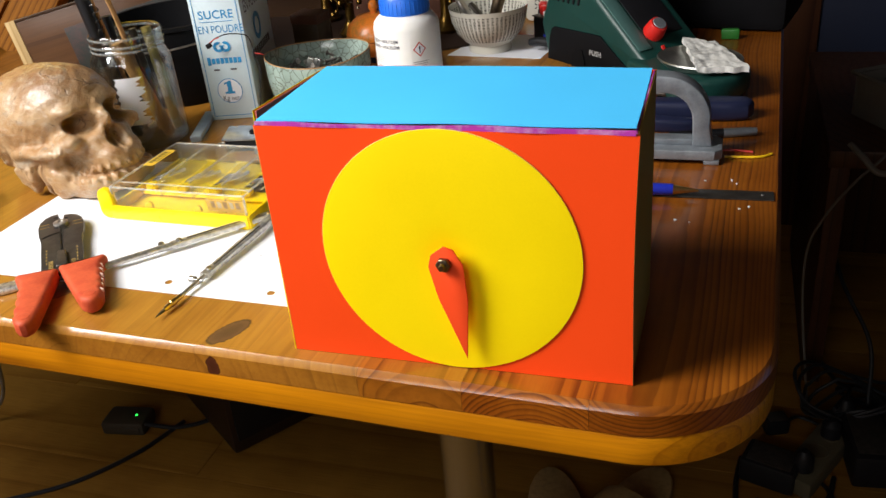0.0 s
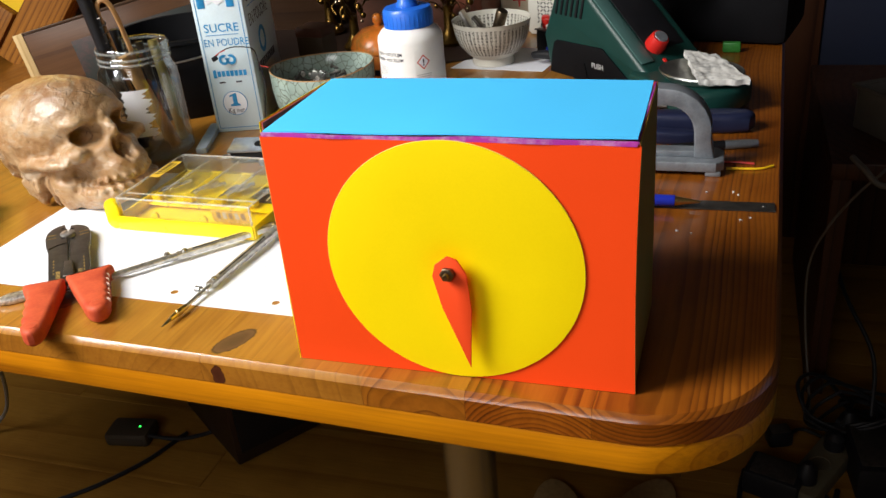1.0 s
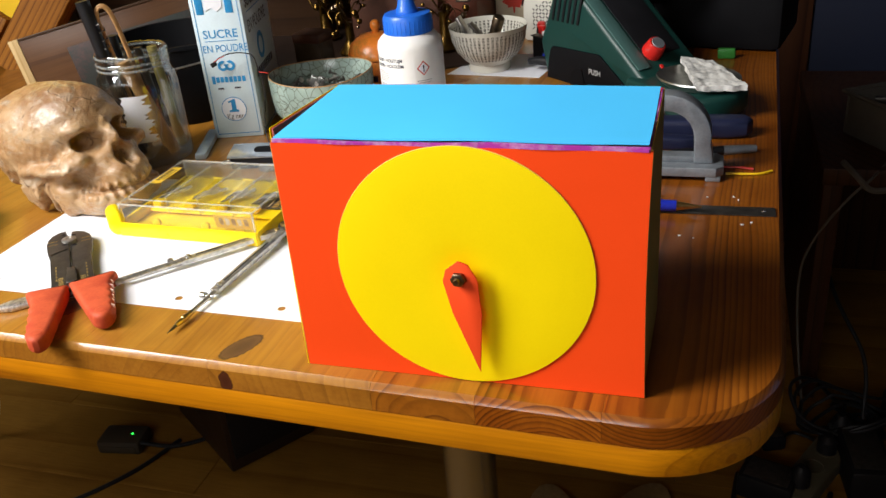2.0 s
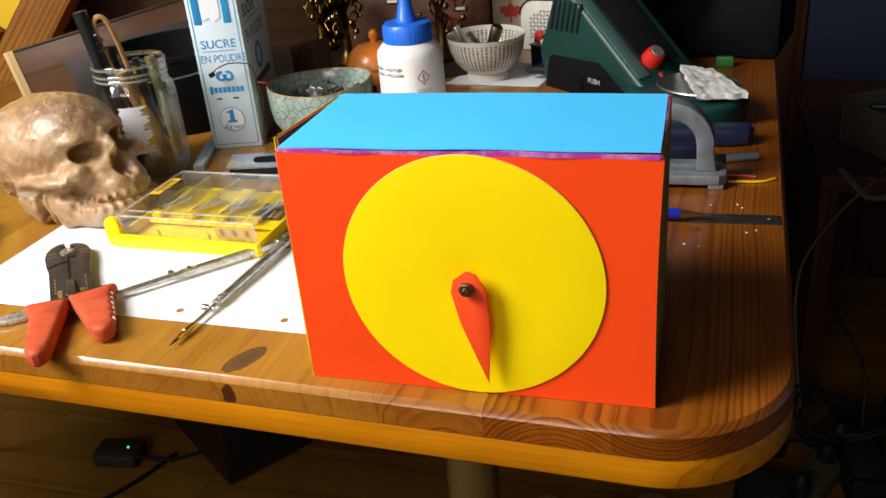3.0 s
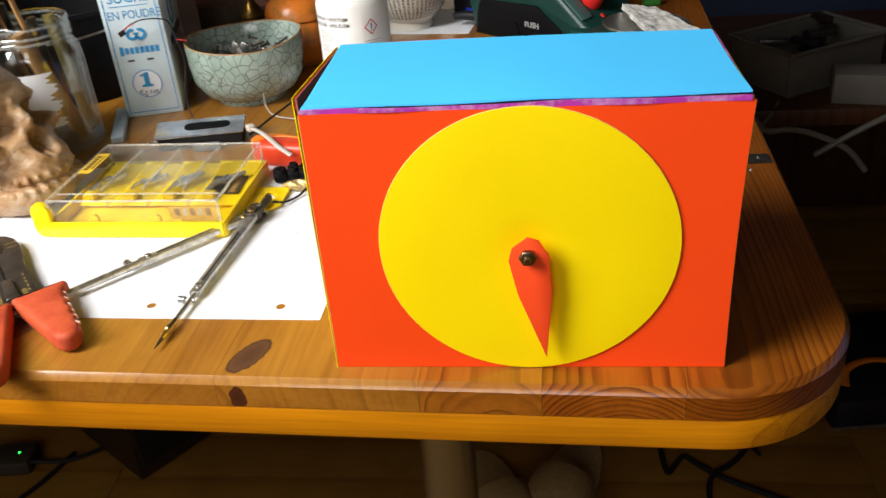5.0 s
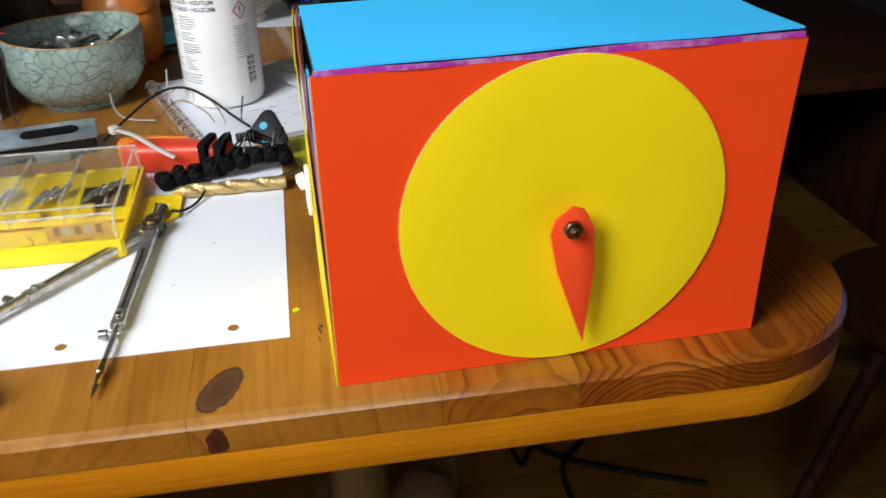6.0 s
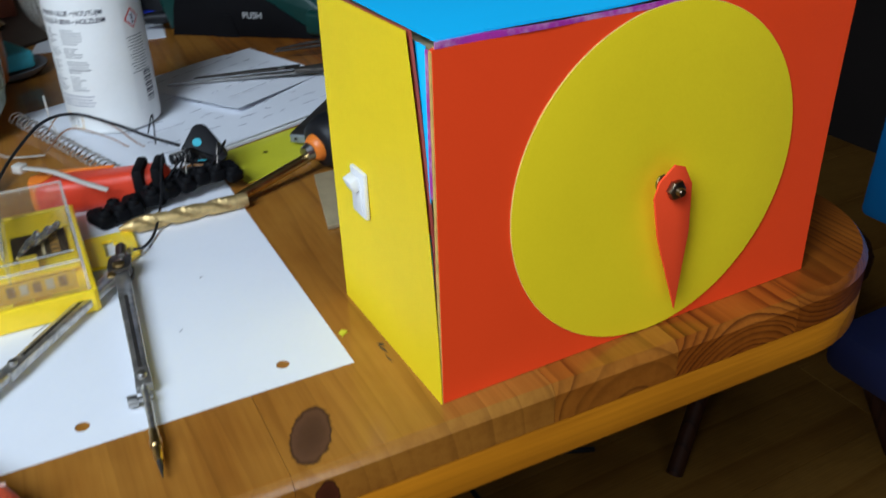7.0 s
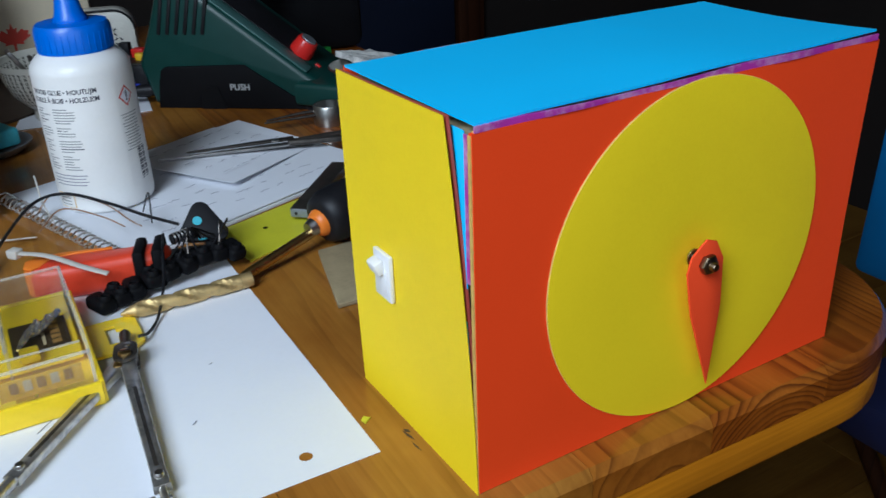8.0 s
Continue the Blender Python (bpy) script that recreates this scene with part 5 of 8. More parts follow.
def wrapped(w, h, material, parent, at, radius, label="", name="print", n=None):
    """A printed patch round a cylinder, centred at angle 0 (-y), from z 0 to h."""
    n = n or max(1, int(w / radius * 8))
    bm = bmesh.new()
    cols = []
    for i in range(n + 1):
        a = (i / n - 0.5) * w / radius
        cols.append([bm.verts.new((radius * math.sin(a), -radius * math.cos(a), z)) for z in (0, h)])
    for a, b in zip(cols, cols[1:]):
        bm.faces.new((a[0], b[0], b[1], a[1]))
    return part(name, bm, material, parent, label, at=at)


# ---- sugar carton ----
def make_sugar():
    W, D, H = 0.0505, 0.112, 0.205
    s = thing("sugar_carton", pose(-0.2695, 0.3665, TOP, 0, 0, 15), "pale blue and white tall carton of sugar", "carton")
    part("body", box((W, D, H), (W / 2, D / 2, H / 2), 0.0012), CARTON, s)
    y = -0.0003
    up = lambda x, z: pose(x, y, z, 90, 0, 0)
    line = lambda a, c, size: part("print_line", box(size, (a, y + 0.0001, c)), PRINTBLUE, s)
    for x in (0.0035, W - 0.0035):
        line(x, 0.085, (0.0006, 0.0003, 0.16))
    line(W / 2, 0.0045, (W - 0.007, 0.0003, 0.0006))
    for x, w in ((0.0085, 0.0075), (0.0375, 0.0075)):
        part("blue_panel", box((w, 0.0004, 0.085), (x + 0.001, y + 0.0001, 0.1695), 0.00005), PRINTBLUE, s)
    part("torn_label", slab([(0.015, 0.13), (0.021, 0.133), (0.026, 0.129), (0.032, 0.133), (0.0335, 0.2), (0.0145, 0.2)], 0, 0.0003), WHITE, s, "torn white paper label", at=pose(0, y, 0, 90, 0, 0))
    letters("SUCRE", 0.0115, PRINTBLUE, s, up(0.0075, 0.1035), bold=0.0001, squeeze=1.03)
    line(0.0245, 0.1005, (0.033, 0.0003, 0.0006))
    letters("EN POUDRE", 0.0105, PRINTBLUE, s, up(0.0045, 0.0895), squeeze=0.8)
    # two broad hooks that meet in the middle, open at the top
    for x, d in ((0.0216, 1), (0.0287, -1)):
        hook = arc(0, 0.001, 0.0052, 60, 335, 16) + [(0.0044, 0.0026), (0.0012, 0.0026), (0.0012, 0.0012), (0.0022, 0.0012)] + arc(0, 0.001, 0.0026, 325, 75, 12)
        part("emblem", slab([(d * a, b) for a, b in hook][::d], 0, 0.0003), PRINTBLUE, s, at=up(x, 0.0745))
    for k in range(8):
        part("bar", box((0.0032, 0.0003, 0.0055 if k else 0.008), (0.0095 + 0.0044 * k, y, 0.0615)), PRINTBLUE, s)
    for x in (0.0155, 0.0325):
        part("bar", box((0.006, 0.0003, 0.0016), (x, y, 0.0525)), PRINT, s)
    part("seal", lathe([(0, 0), (0.0125, 0), (0.0125, 0.0002), (0, 0.0002)], 40), WHITE, s, "white round seal", at=up(0.0245, 0.0305))
    part("seal_ring", lathe([(0.0122, 0), (0.0128, 0), (0.0128, 0.0004), (0.0122, 0.0004)], 40, closed=True), PRINTBLUE, s, at=up(0.0245, 0.0305))
    part("lettering", slab([(-0.005, 0), (0.005, 0), (0.005, 0.0018), (0.0026, 0.0026), (0.0026, 0.0135), (0.0008, 0.0135), (-0.0048, 0.0112), (-0.0048, 0.0098), (-0.0018, 0.0104), (-0.0018, 0.0026), (-0.005, 0.0018)], 0, 0.0002), PRINTBLUE, s, "large blue figure one", at=pose(0.0245, y - 0.0003, 0.0275, 90, 0, 0))
    letters("Kg net", 0.0075, PRINT, s, pose(0.0245, y - 0.0004, 0.0205, 90, 0, 0), align="CENTER", squeeze=0.85)
    # the broad side
    side = lambda yy, z: pose(W + 0.0004, yy, z, 90, 0, 90)
    letters("SUCRE", 0.0175, PRINT, s, side(0.012, 0.128), bold=0.0003)
    part("print_line", box((0.0003, 0.075, 0.0009), (W + 0.0003, 0.052, 0.1235)), PRINTBLUE, s)
    letters("EN POUDRE", 0.0175, PRINT, s, side(0.010, 0.104), squeeze=0.85)
    part("emblem", lathe([(0.009, 0), (0.014, 0), (0.014, 0.0003), (0.009, 0.0003)], 30, closed=True), PRINTBLUE, s, at=side(0.05, 0.083))
    for k in range(9):
        part("bar", box((0.0003, 0.006, 0.008), (W + 0.0003, 0.02 + 0.0085 * k, 0.061)), PRINT, s)
    part("blue_panel", box((0.0004, 0.1, 0.05), (W + 0.0002, 0.056, 0.178)), PRINTBLUE, s)
    part("print_line", box((0.0003, 0.1, 0.0006), (W + 0.0003, 0.056, 0.0045)), PRINTBLUE, s)


make_sugar()


# ---- wire with a plug hung over the carton ----
def make_plug_wire():
    w = thing("plug_wire", pose(0, 0, TOP), "thin black wire with a small black plug", "wire")
    pts = [(-0.2495, 0.3605, 0.082), (-0.243, 0.359, 0.087), (-0.232, 0.363, 0.0905), (-0.2205, 0.3695, 0.089), (-0.213, 0.372, 0.085), (-0.2085, 0.370, 0.07), (-0.204, 0.367, 0.052), (-0.2065, 0.362, 0.03), (-0.205, 0.356, 0.012), (-0.198, 0.35, 0.0012), (-0.185, 0.345, 0.0012)]
    part("cable", tube(pts, 0.0006, 6), DARK, w)
    part("plug", box((0.0055, 0.0035, 0.0045), (-0.2515, 0.3605, 0.080), 0.0006, Matrix.Rotation(radians(-30), 4, "Y")), DARK, w)
    part("red_core", tube([(-0.2495, 0.3598, 0.083), (-0.244, 0.3585, 0.0862), (-0.238, 0.360, 0.0885)], 0.0005, 6), WIRER, w)
    part("red_core", tube([(-0.2085, 0.37, 0.07), (-0.204, 0.371, 0.0692), (-0.2, 0.372, 0.068)], 0.0005, 6), WIRER, w)


make_plug_wire()


# ---- glue bottle ----
def make_glue():
    R = 0.0328
    g = thing("glue_bottle", pose(-0.0515, 0.38, TOP + 0.0044, 0, 0, 12) @ Matrix.Diagonal((0.93, 0.93, 1.02, 1)), "white glue bottle with a blue screw cap and nozzle", "bottle")
    prof = [(0, 0), (R - 0.003, 0), (R - 0.0005, 0.002), (R, 0.005), (R, 0.088), (R - 0.001, 0.0925), (R - 0.0045, 0.0965), (0.0245, 0.0995), (0.023, 0.101), (0, 0.101)]
    part("body", lathe(prof, 64), GLUEWHITE, g)
    capp = [(0, 0.1), (0.0246, 0.1), (0.0246, 0.1135), (0.0228, 0.1162), (0.011, 0.117), (0.0108, 0.119), (0.0095, 0.121), (0.0048, 0.141), (0, 0.141)]
    cap = part("cap", lathe(capp, 60), GLUEBLUE, g, "blue ribbed screw cap and nozzle")
    for k in range(36):
        part("rib", box((0.0008, 0.0005, 0.011), (0, -0.0246, 0.1065), 0.0002), GLUEBLUE, cap, at=pose(0, 0, 0, 0, 0, 10 * k))
    part("tip", lathe([(0, 0.140), (0.005, 0.140), (0.0046, 0.1485), (0.0036, 0.15), (0, 0.15)], 24), DARK, cap, "black nozzle tip")
    r = R + 0.0002
    turn = lambda a, z: pose(0, 0, z, 0, 0, a)
    letters("WOOD GLUE \u2022 HOUTLIJM", 0.0041, PRINT, g, turn(-92, 0.0785), r, bold=0.00008)
    letters("COLLE \u00c0 BOIS \u2022 HOLZLEIM", 0.0041, PRINT, g, turn(-92, 0.0735), r, bold=0.00008)
    rnd = random.Random(3)
    z = 0.069
    while z > 0.03:
        x = -90.0
        for col in range(2):
            w = rnd.uniform(0.007, 0.017) if col else rnd.uniform(0.004, 0.011)
            wrapped(w, 0.0006, PRINT if rnd.random() < 0.15 else FAINTPRINT, g, turn(x + math.degrees(w / 2 / r), z), r, name="bar")
            x += 25 + col
        z -= 0.0017 if rnd.random() < 0.85 else 0.0032
    for k in range(4):
        wrapped(0.029 - 0.003 * (k % 2), 0.0006, INK, g, turn(-64, 0.0265 - 0.0021 * k), r + 0.0001, name="bar")
    lab = wrapped(0.0195, 0.07, GLUEWHITE, g, turn(29, 0.013), r, "paler printed panel", "panel")
    # warning diamond
    dm = turn(27, 0.072)
    for h, mat, dr in ((0.0068, PRINTRED, 0.0002), (0.0054, WHITE, 0.0003)):
        bm = bmesh.new()
        n = 8
        for i in range(n):
            x0, x1 = (-1 + 2 * i / n) * h, (-1 + 2 * (i + 1) / n) * h
            q = [(x, s * (h - abs(x))) for x, s in ((x0, -1), (x1, -1), (x1, 1), (x0, 1))]
            vs = [bm.verts.new(((r + dr) * math.sin(x / r), -(r + dr) * math.cos(x / r), zz)) for x, zz in q]
            bm.faces.new(vs)
        bmesh.ops.remove_doubles(bm, verts=bm.verts[:], dist=1e-6)
        part("warning_diamond", bm, mat, g, "red-edged warning diamond", at=dm)
    letters("!", 0.0085, PRINT, g, turn(27, 0.069), r + 0.0005, bold=0.0003, align="CENTER")
    for k in range(13):
        wrapped(0.016 - 0.002 * (k % 3), 0.0005, FAINTPRINT, g, turn(28, 0.0605 - 0.0019 * k), r + 0.0002, name="bar")
    for k in range(16):
        wrapped(0.008, 0.0004 + 0.0004 * ((k * 7) % 3), PRINT, g, turn(36, 0.0165 + 0.00135 * k), r + 0.0002, name="barcode_bar")
    wrapped(0.016, 0.0095, LABELYELLOW, g, turn(-76, 0.0045), r, name="stamp", label="faint yellow outlined box")
    wrapped(0.0152, 0.0087, GLUEWHITE, g, turn(-76, 0.0049), r + 0.0002, name="stamp")
    for k in range(3):
        wrapped(0.01, 0.0006, FAINTPRINT, g, turn(-76, 0.0065 + 0.0022 * k), r + 0.0004, name="bar")


make_glue()


# ---- bowls ----
def make_crackle_bowl():
    b = thing("celadon_bowl", pose(-0.166, 0.419, TOP) @ Matrix.Diagonal((0.93, 0.93, 1.03, 1)), "pale green crackle-glazed bowl holding small screws", "bowl")
    prof = [(0, 0.004), (0.03, 0.004), (0.031, 0), (0.035, 0), (0.0362, 0.004), (0.0475, 0.0095), (0.0552, 0.0215), (0.0574, 0.037), (0.058, 0.0535), (0.0573, 0.0548), (0.0562, 0.0535), (0.0554, 0.038), (0.0528, 0.024), (0.045, 0.0135), (0.03, 0.0085), (0, 0.008)]
    bm = lathe(prof, 72)
    for v in bm.verts:
        a = math.atan2(v.co.y, v.co.x)
        v.co.z += 0.0016 * math.sin(2 * a + 0.7) * (v.co.z / 0.054) ** 2
        v.co.x *= 1 + 0.012 * math.sin(3 * a) * v.co.z / 0.054
    part("bowl", bm, CRACKLE, b)
    part("rim", tube([(0.0572 * math.cos(a) * (1 + 0.012 * math.sin(3 * a)), 0.0572 * math.sin(a), 0.0549 + 0.0016 * math.sin(2 * a + 0.7)) for a in [k * math.pi / 30 for k in range(61)]], 0.0006, 6, smooth=False), BAMBOO, b, "thin brown unglazed rim")
    rnd = random.Random(11)
    for k in range(34):
        a, d = rnd.uniform(0, 6.28), 0.04 * math.sqrt(rnd.random())
        m = pose(d * math.cos(a), d * math.sin(a), 0.032 + 0.012 * rnd.random(), rnd.uniform(40, 140), rnd.uniform(0, 90), rnd.uniform(0, 360))
        l = rnd.uniform(0.007, 0.014)
        part("screw", lathe([(0, 0), (0.0028, 0), (0.0028, 0.0012), (0.0012, 0.002), (0.0012, l), (0, l + 0.001)], 8), (AGED, GUNMETAL, GUNMETAL)[k % 3], b, "loose small screw", at=m)
    part("screw_heap", lathe([(0, 0.038), (0.02, 0.036), (0.04, 0.032), (0.049, 0.028), (0.045, 0.02), (0, 0.012)], 24), GUNMETAL, b, "heap of small screws")
    for dx, dy in ((-0.008, 0.004), (0.002, 0.001)):
        part("metal_clip", box((0.008, 0.005, 0.011), (dx, dy - 0.006, 0.045), 0.001, Matrix.Rotation(radians(25), 4, "Y")), CHROME, b)


make_crackle_bowl()


def make_white_bowl():
    b = thing("inscribed_bowl", pose(-0.038, 0.624, TOP + 0.001) @ Matrix.Scale(0.97, 4), "white porcelain bowl with rows of dark marks", "bowl")
    prof = [(0, 0.003), (0.022, 0.003), (0.023, 0), (0.0258, 0), (0.0262, 0.004), (0.025, 0.009), (0.032, 0.014), (0.0405, 0.024), (0.0455, 0.037), (0.048, 0.053), (0.0485, 0.0542), (0.0473, 0.0535), (0.044, 0.038), (0.038, 0.025), (0.028, 0.016), (0, 0.013)]
    part("bowl", lathe(prof, 72), INSCRIBED, b)
    part("rusty_cylinder", lathe([(0, -0.012), (0.007, -0.012), (0.0072, 0.012), (0.006, 0.0135), (0, 0.0135)], 24), BRONZE, b, "rusty threaded metal plug", at=pose(0.012, -0.004, 0.052, 12, 20, 0))
    part("metal_strip", box((0.004, 0.016, 0.034), (-0.028, -0.005, 0.05), 0.0008, Matrix.Rotation(radians(-30), 4, "Y")), STEEL, b)
    part("metal_strip", box((0.0035, 0.012, 0.026), (-0.012, -0.008, 0.048), 0.0008, Matrix.Rotation(radians(-40), 4, "Y")), GUNMETAL, b)


make_white_bowl()
under = part("paper_scrap", slab([(-0.085, 0.598), (0.03, 0.585), (0.045, 0.68), (-0.06, 0.69)], 0.0002, 0.0007), WHITE, at=pose(0, 0, TOP))
tagged(under, "white paper sheet under the inscribed bowl", "paper")
bag = thing("clear_bag", pose(-0.04, 0.565, TOP + 0.001, 0, 0, 4), "small clear plastic sleeve lying flat", "bag")
part("film", sheet_grid(lambda u, v: (0.054 * (u - 0.5), 0.032 * (v - 0.5), 0.0012 + 0.0008 * math.sin(7 * u) * math.sin(5 * v)), 12, 8, 0.0004), CLEAR, bag)


def make_orange_jar():
    j = thing("lidded_jar", pose(-0.138, 0.515, TOP) @ Matrix.Scale(0.9, 4), "orange lacquered round jar with a knobbed lid", "jar")
    part("body", lathe([(0, 0), (0.026, 0), (0.033, 0.008), (0.036, 0.028), (0.0355, 0.05), (0.034, 0.052), (0, 0.052)], 48), ORANGE, j)
    lid = part("lid", lathe([(0.0345, 0.0523), (0.0365, 0.0535), (0.0365, 0.057), (0.033, 0.068), (0.022, 0.077), (0.009, 0.0805), (0, 0.081)], 48), ORANGE, j)
    part("knob", lathe([(0, 0.079), (0.0045, 0.079), (0.004, 0.083), (0.0062, 0.087), (0.0058, 0.0925), (0.003, 0.0955), (0, 0.096)], 24), ORANGE, lid)
    part("patch", box((0.009, 0.001, 0.007), (0.006, -0.0358, 0.032), 0.0003), NAVY, j, "small blue painted patch")


make_orange_jar()
sp = thing("sponge", pose(-0.108, 0.548, TOP + 0.008, 0, 0, 20), "small cyan sponge block on a grey dish", "sponge")
part("block", box((0.03, 0.05, 0.014), (0, 0, 0.007), 0.003), CYAN, sp)
part("dish", lathe([(0, -0.007), (0.025, -0.007), (0.031, -0.002), (0.032, 0.0), (0.028, -0.001), (0, -0.003)], 36), GREYCAST, sp)


# ---- glass jar with brushes and sticks ----
def make_jar():
    j = thing("glass_jar", pose(-0.307, 0.312, TOP) @ Matrix.Scale(1.08, 4), "clear glass jar holding pens, tongs and brushes", "jar")
    o = [(0, 0.0), (0.031, 0.0), (0.0342, 0.003), (0.035, 0.008), (0.035, 0.072), (0.0335, 0.080), (0.0305, 0.0845), (0.03, 0.086), (0.031, 0.087), (0.031, 0.0888), (0.03, 0.09), (0.031, 0.091), (0.031, 0.0928), (0.03, 0.094), (0.031, 0.095), (0.031, 0.1005), (0.0303, 0.1015)]
    i = [(0.028, 0.101), (0.0278, 0.086), (0.0315, 0.078), (0.0325, 0.072), (0.0325, 0.009), (0.03, 0.0055), (0, 0.005)]
    glass = part("glass", lathe(o + i, 72), GLASS, j)
    for z in (0.0878, 0.092, 0.0985):
        part("thread", lathe([(0.0308, z - 0.0011), (0.0318, z), (0.0308, z + 0.0011), (0.0303, z)], 60, closed=True), GLASSRIM, glass, "raised glass thread")
    part("foot_rim", lathe([(0.031, 0.0004), (0.0346, 0.0024), (0.0352, 0.0062), (0.0335, 0.0075), (0.031, 0.006)], 60, closed=True), GLASSRIM, glass, "thick glass foot")

    def stick(a, b, r, mat, name, label="", n=10):
        part(name, tube([a, b], r, n, smooth=False), mat, j, label)
    stick((-0.006, -0.01, 0.0075), (-0.0235, -0.0165, 0.146), (0.005, 0.0062), DARK, "pen", "black marker pen")
    stick((-0.016, 0.008, 0.0075), (-0.018, 0.004, 0.112), (0.004, 0.004), DARK, "pen", "black marker pen")
    stick((0.004, 0.02, 0.0075), (-0.004, 0.016, 0.098), (0.003, 0.0035), GUNMETAL, "pen")
    stick((0.022, 0.0, 0.0075), (0.002, -0.016, 0.094), (0.0055, 0.006), BAMBOO, "brush_handle", "brown wooden brush handle")
    stick((0.02, 0.016, 0.0075), (0.012, 0.014, 0.1), (0.0045, 0.0045), OLIVE, "stick", "olive painted stick")
    part("spring", tube([(-0.015 + 0.004 * math.cos(k * 1.05), -0.013 + 0.004 * math.sin(k * 1.05), 0.02 + 0.0012 * k) for k in range(90)], 0.0006, 5, smooth=False), GUNMETAL, j, "coiled steel spring")
    part("tongs", tube([(0.0, -0.004, 0.012), (-0.013, -0.008, 0.1), (-0.0165, -0.0115, 0.13), (-0.0125, -0.0105, 0.14), (-0.006, -0.0065, 0.134), (0.001, -0.0045, 0.1), (0.016, -0.004, 0.012)], 0.0014, 8, ellipse=1.6), BAMBOO, j, "bent bamboo tongs")
    # torn white label on the outside
    bm = bmesh.new()
    rows = []
    for k in range(23):
        lo, hi = -0.013 + 0.0012 * math.sin(k * 1.9), 0.008 + 0.003 * math.sin(k * 0.9) + 0.003 * math.sin(k * 2.7)
        rows.append([bm.verts.new((0.0353 * math.sin(x / 0.0353), -0.0353 * math.cos(x / 0.0353), 0.026 + 0.0019 * k)) for x in [lo + (hi - lo) * i / 6 for i in range(7)]])
    for p, q in zip(rows, rows[1:]):
        for i in range(6):
            bm.faces.new((p[i], p[i + 1], q[i + 1], q[i]))
    part("torn_label", bm, WHITE, j, "torn remains of a white label", at=pose(0, 0, 0, 0, 0, 28))


make_jar()


def make_bucket():
    b = thing("black_bucket", pose(-0.352, 0.462, TOP), "black plastic bucket with a wire handle", "bucket")
    part("shell", lathe([(0, 0), (0.062, 0), (0.064, 0.002), (0.074, 0.083), (0.0765, 0.084), (0.0765, 0.088), (0.072, 0.088), (0.0715, 0.084), (0.061, 0.005), (0, 0.004)], 56), MATTBLACK, b)
    part("handle", tube([(0.072, -0.02, 0.078), (0.073, -0.045, 0.074), (0.055, -0.062, 0.07), (0.02, -0.076, 0.066), (-0.03, -0.074, 0.066), (-0.066, -0.045, 0.07), (-0.074, -0.018, 0.078)], 0.0011, 8), STEEL, b, "thin steel wire handle")


make_bucket()
bar = part("steel_bar", box((0.075, 0.0105, 0.006), (0.0375, 0, 0.003), 0.0008), PALECAST, at=pose(-0.254, 0.308, TOP, 0, 0, 109))
tagged(bar, "narrow steel bar lying beside the jar", "bar")


ALUGLOSS = plain("polished_grey_metal", (0.42, 0.46, 0.5), 0.22, 0.6, vary=0.3, scale=90, grain=600, bump=0.1)


def make_cutter():
    c = thing("metal_plane", pose(-0.176, 0.303, TOP, 0, 0, 10), "small grey metal tool with an oval slot", "tool")
    part("base", box((0.07, 0.022, 0.012), (0, 0, 0.006), 0.002), DARK, c)
    part("plate", box((0.074, 0.026, 0.002), (0, 0, 0.0145), 0.0008, Matrix.Rotation(radians(10), 4, "X")), ALUGLOSS, c, "pale grey top plate")
    part("slot", slab(arc(-0.008, 0, 0.005, 90, 270, 8) + arc(0.02, 0, 0.005, -90, 90, 8), 0.0, 0.0012, 0.0002), MATTBLACK, c, at=pose(0, 0, 0.0152, 10, 0, 0))
    part("foot", box((0.022, 0.004, 0.007), (0.006, -0.017, 0.0035), 0.001), GREYCAST, c)
    part("ring", tube([(-0.04 + 0.004 * math.cos(a), -0.006 + 0.004 * math.sin(a), 0.006) for a in [k * 0.7 for k in range(9)]], 0.0008, 6), STEEL, c)


make_cutter()


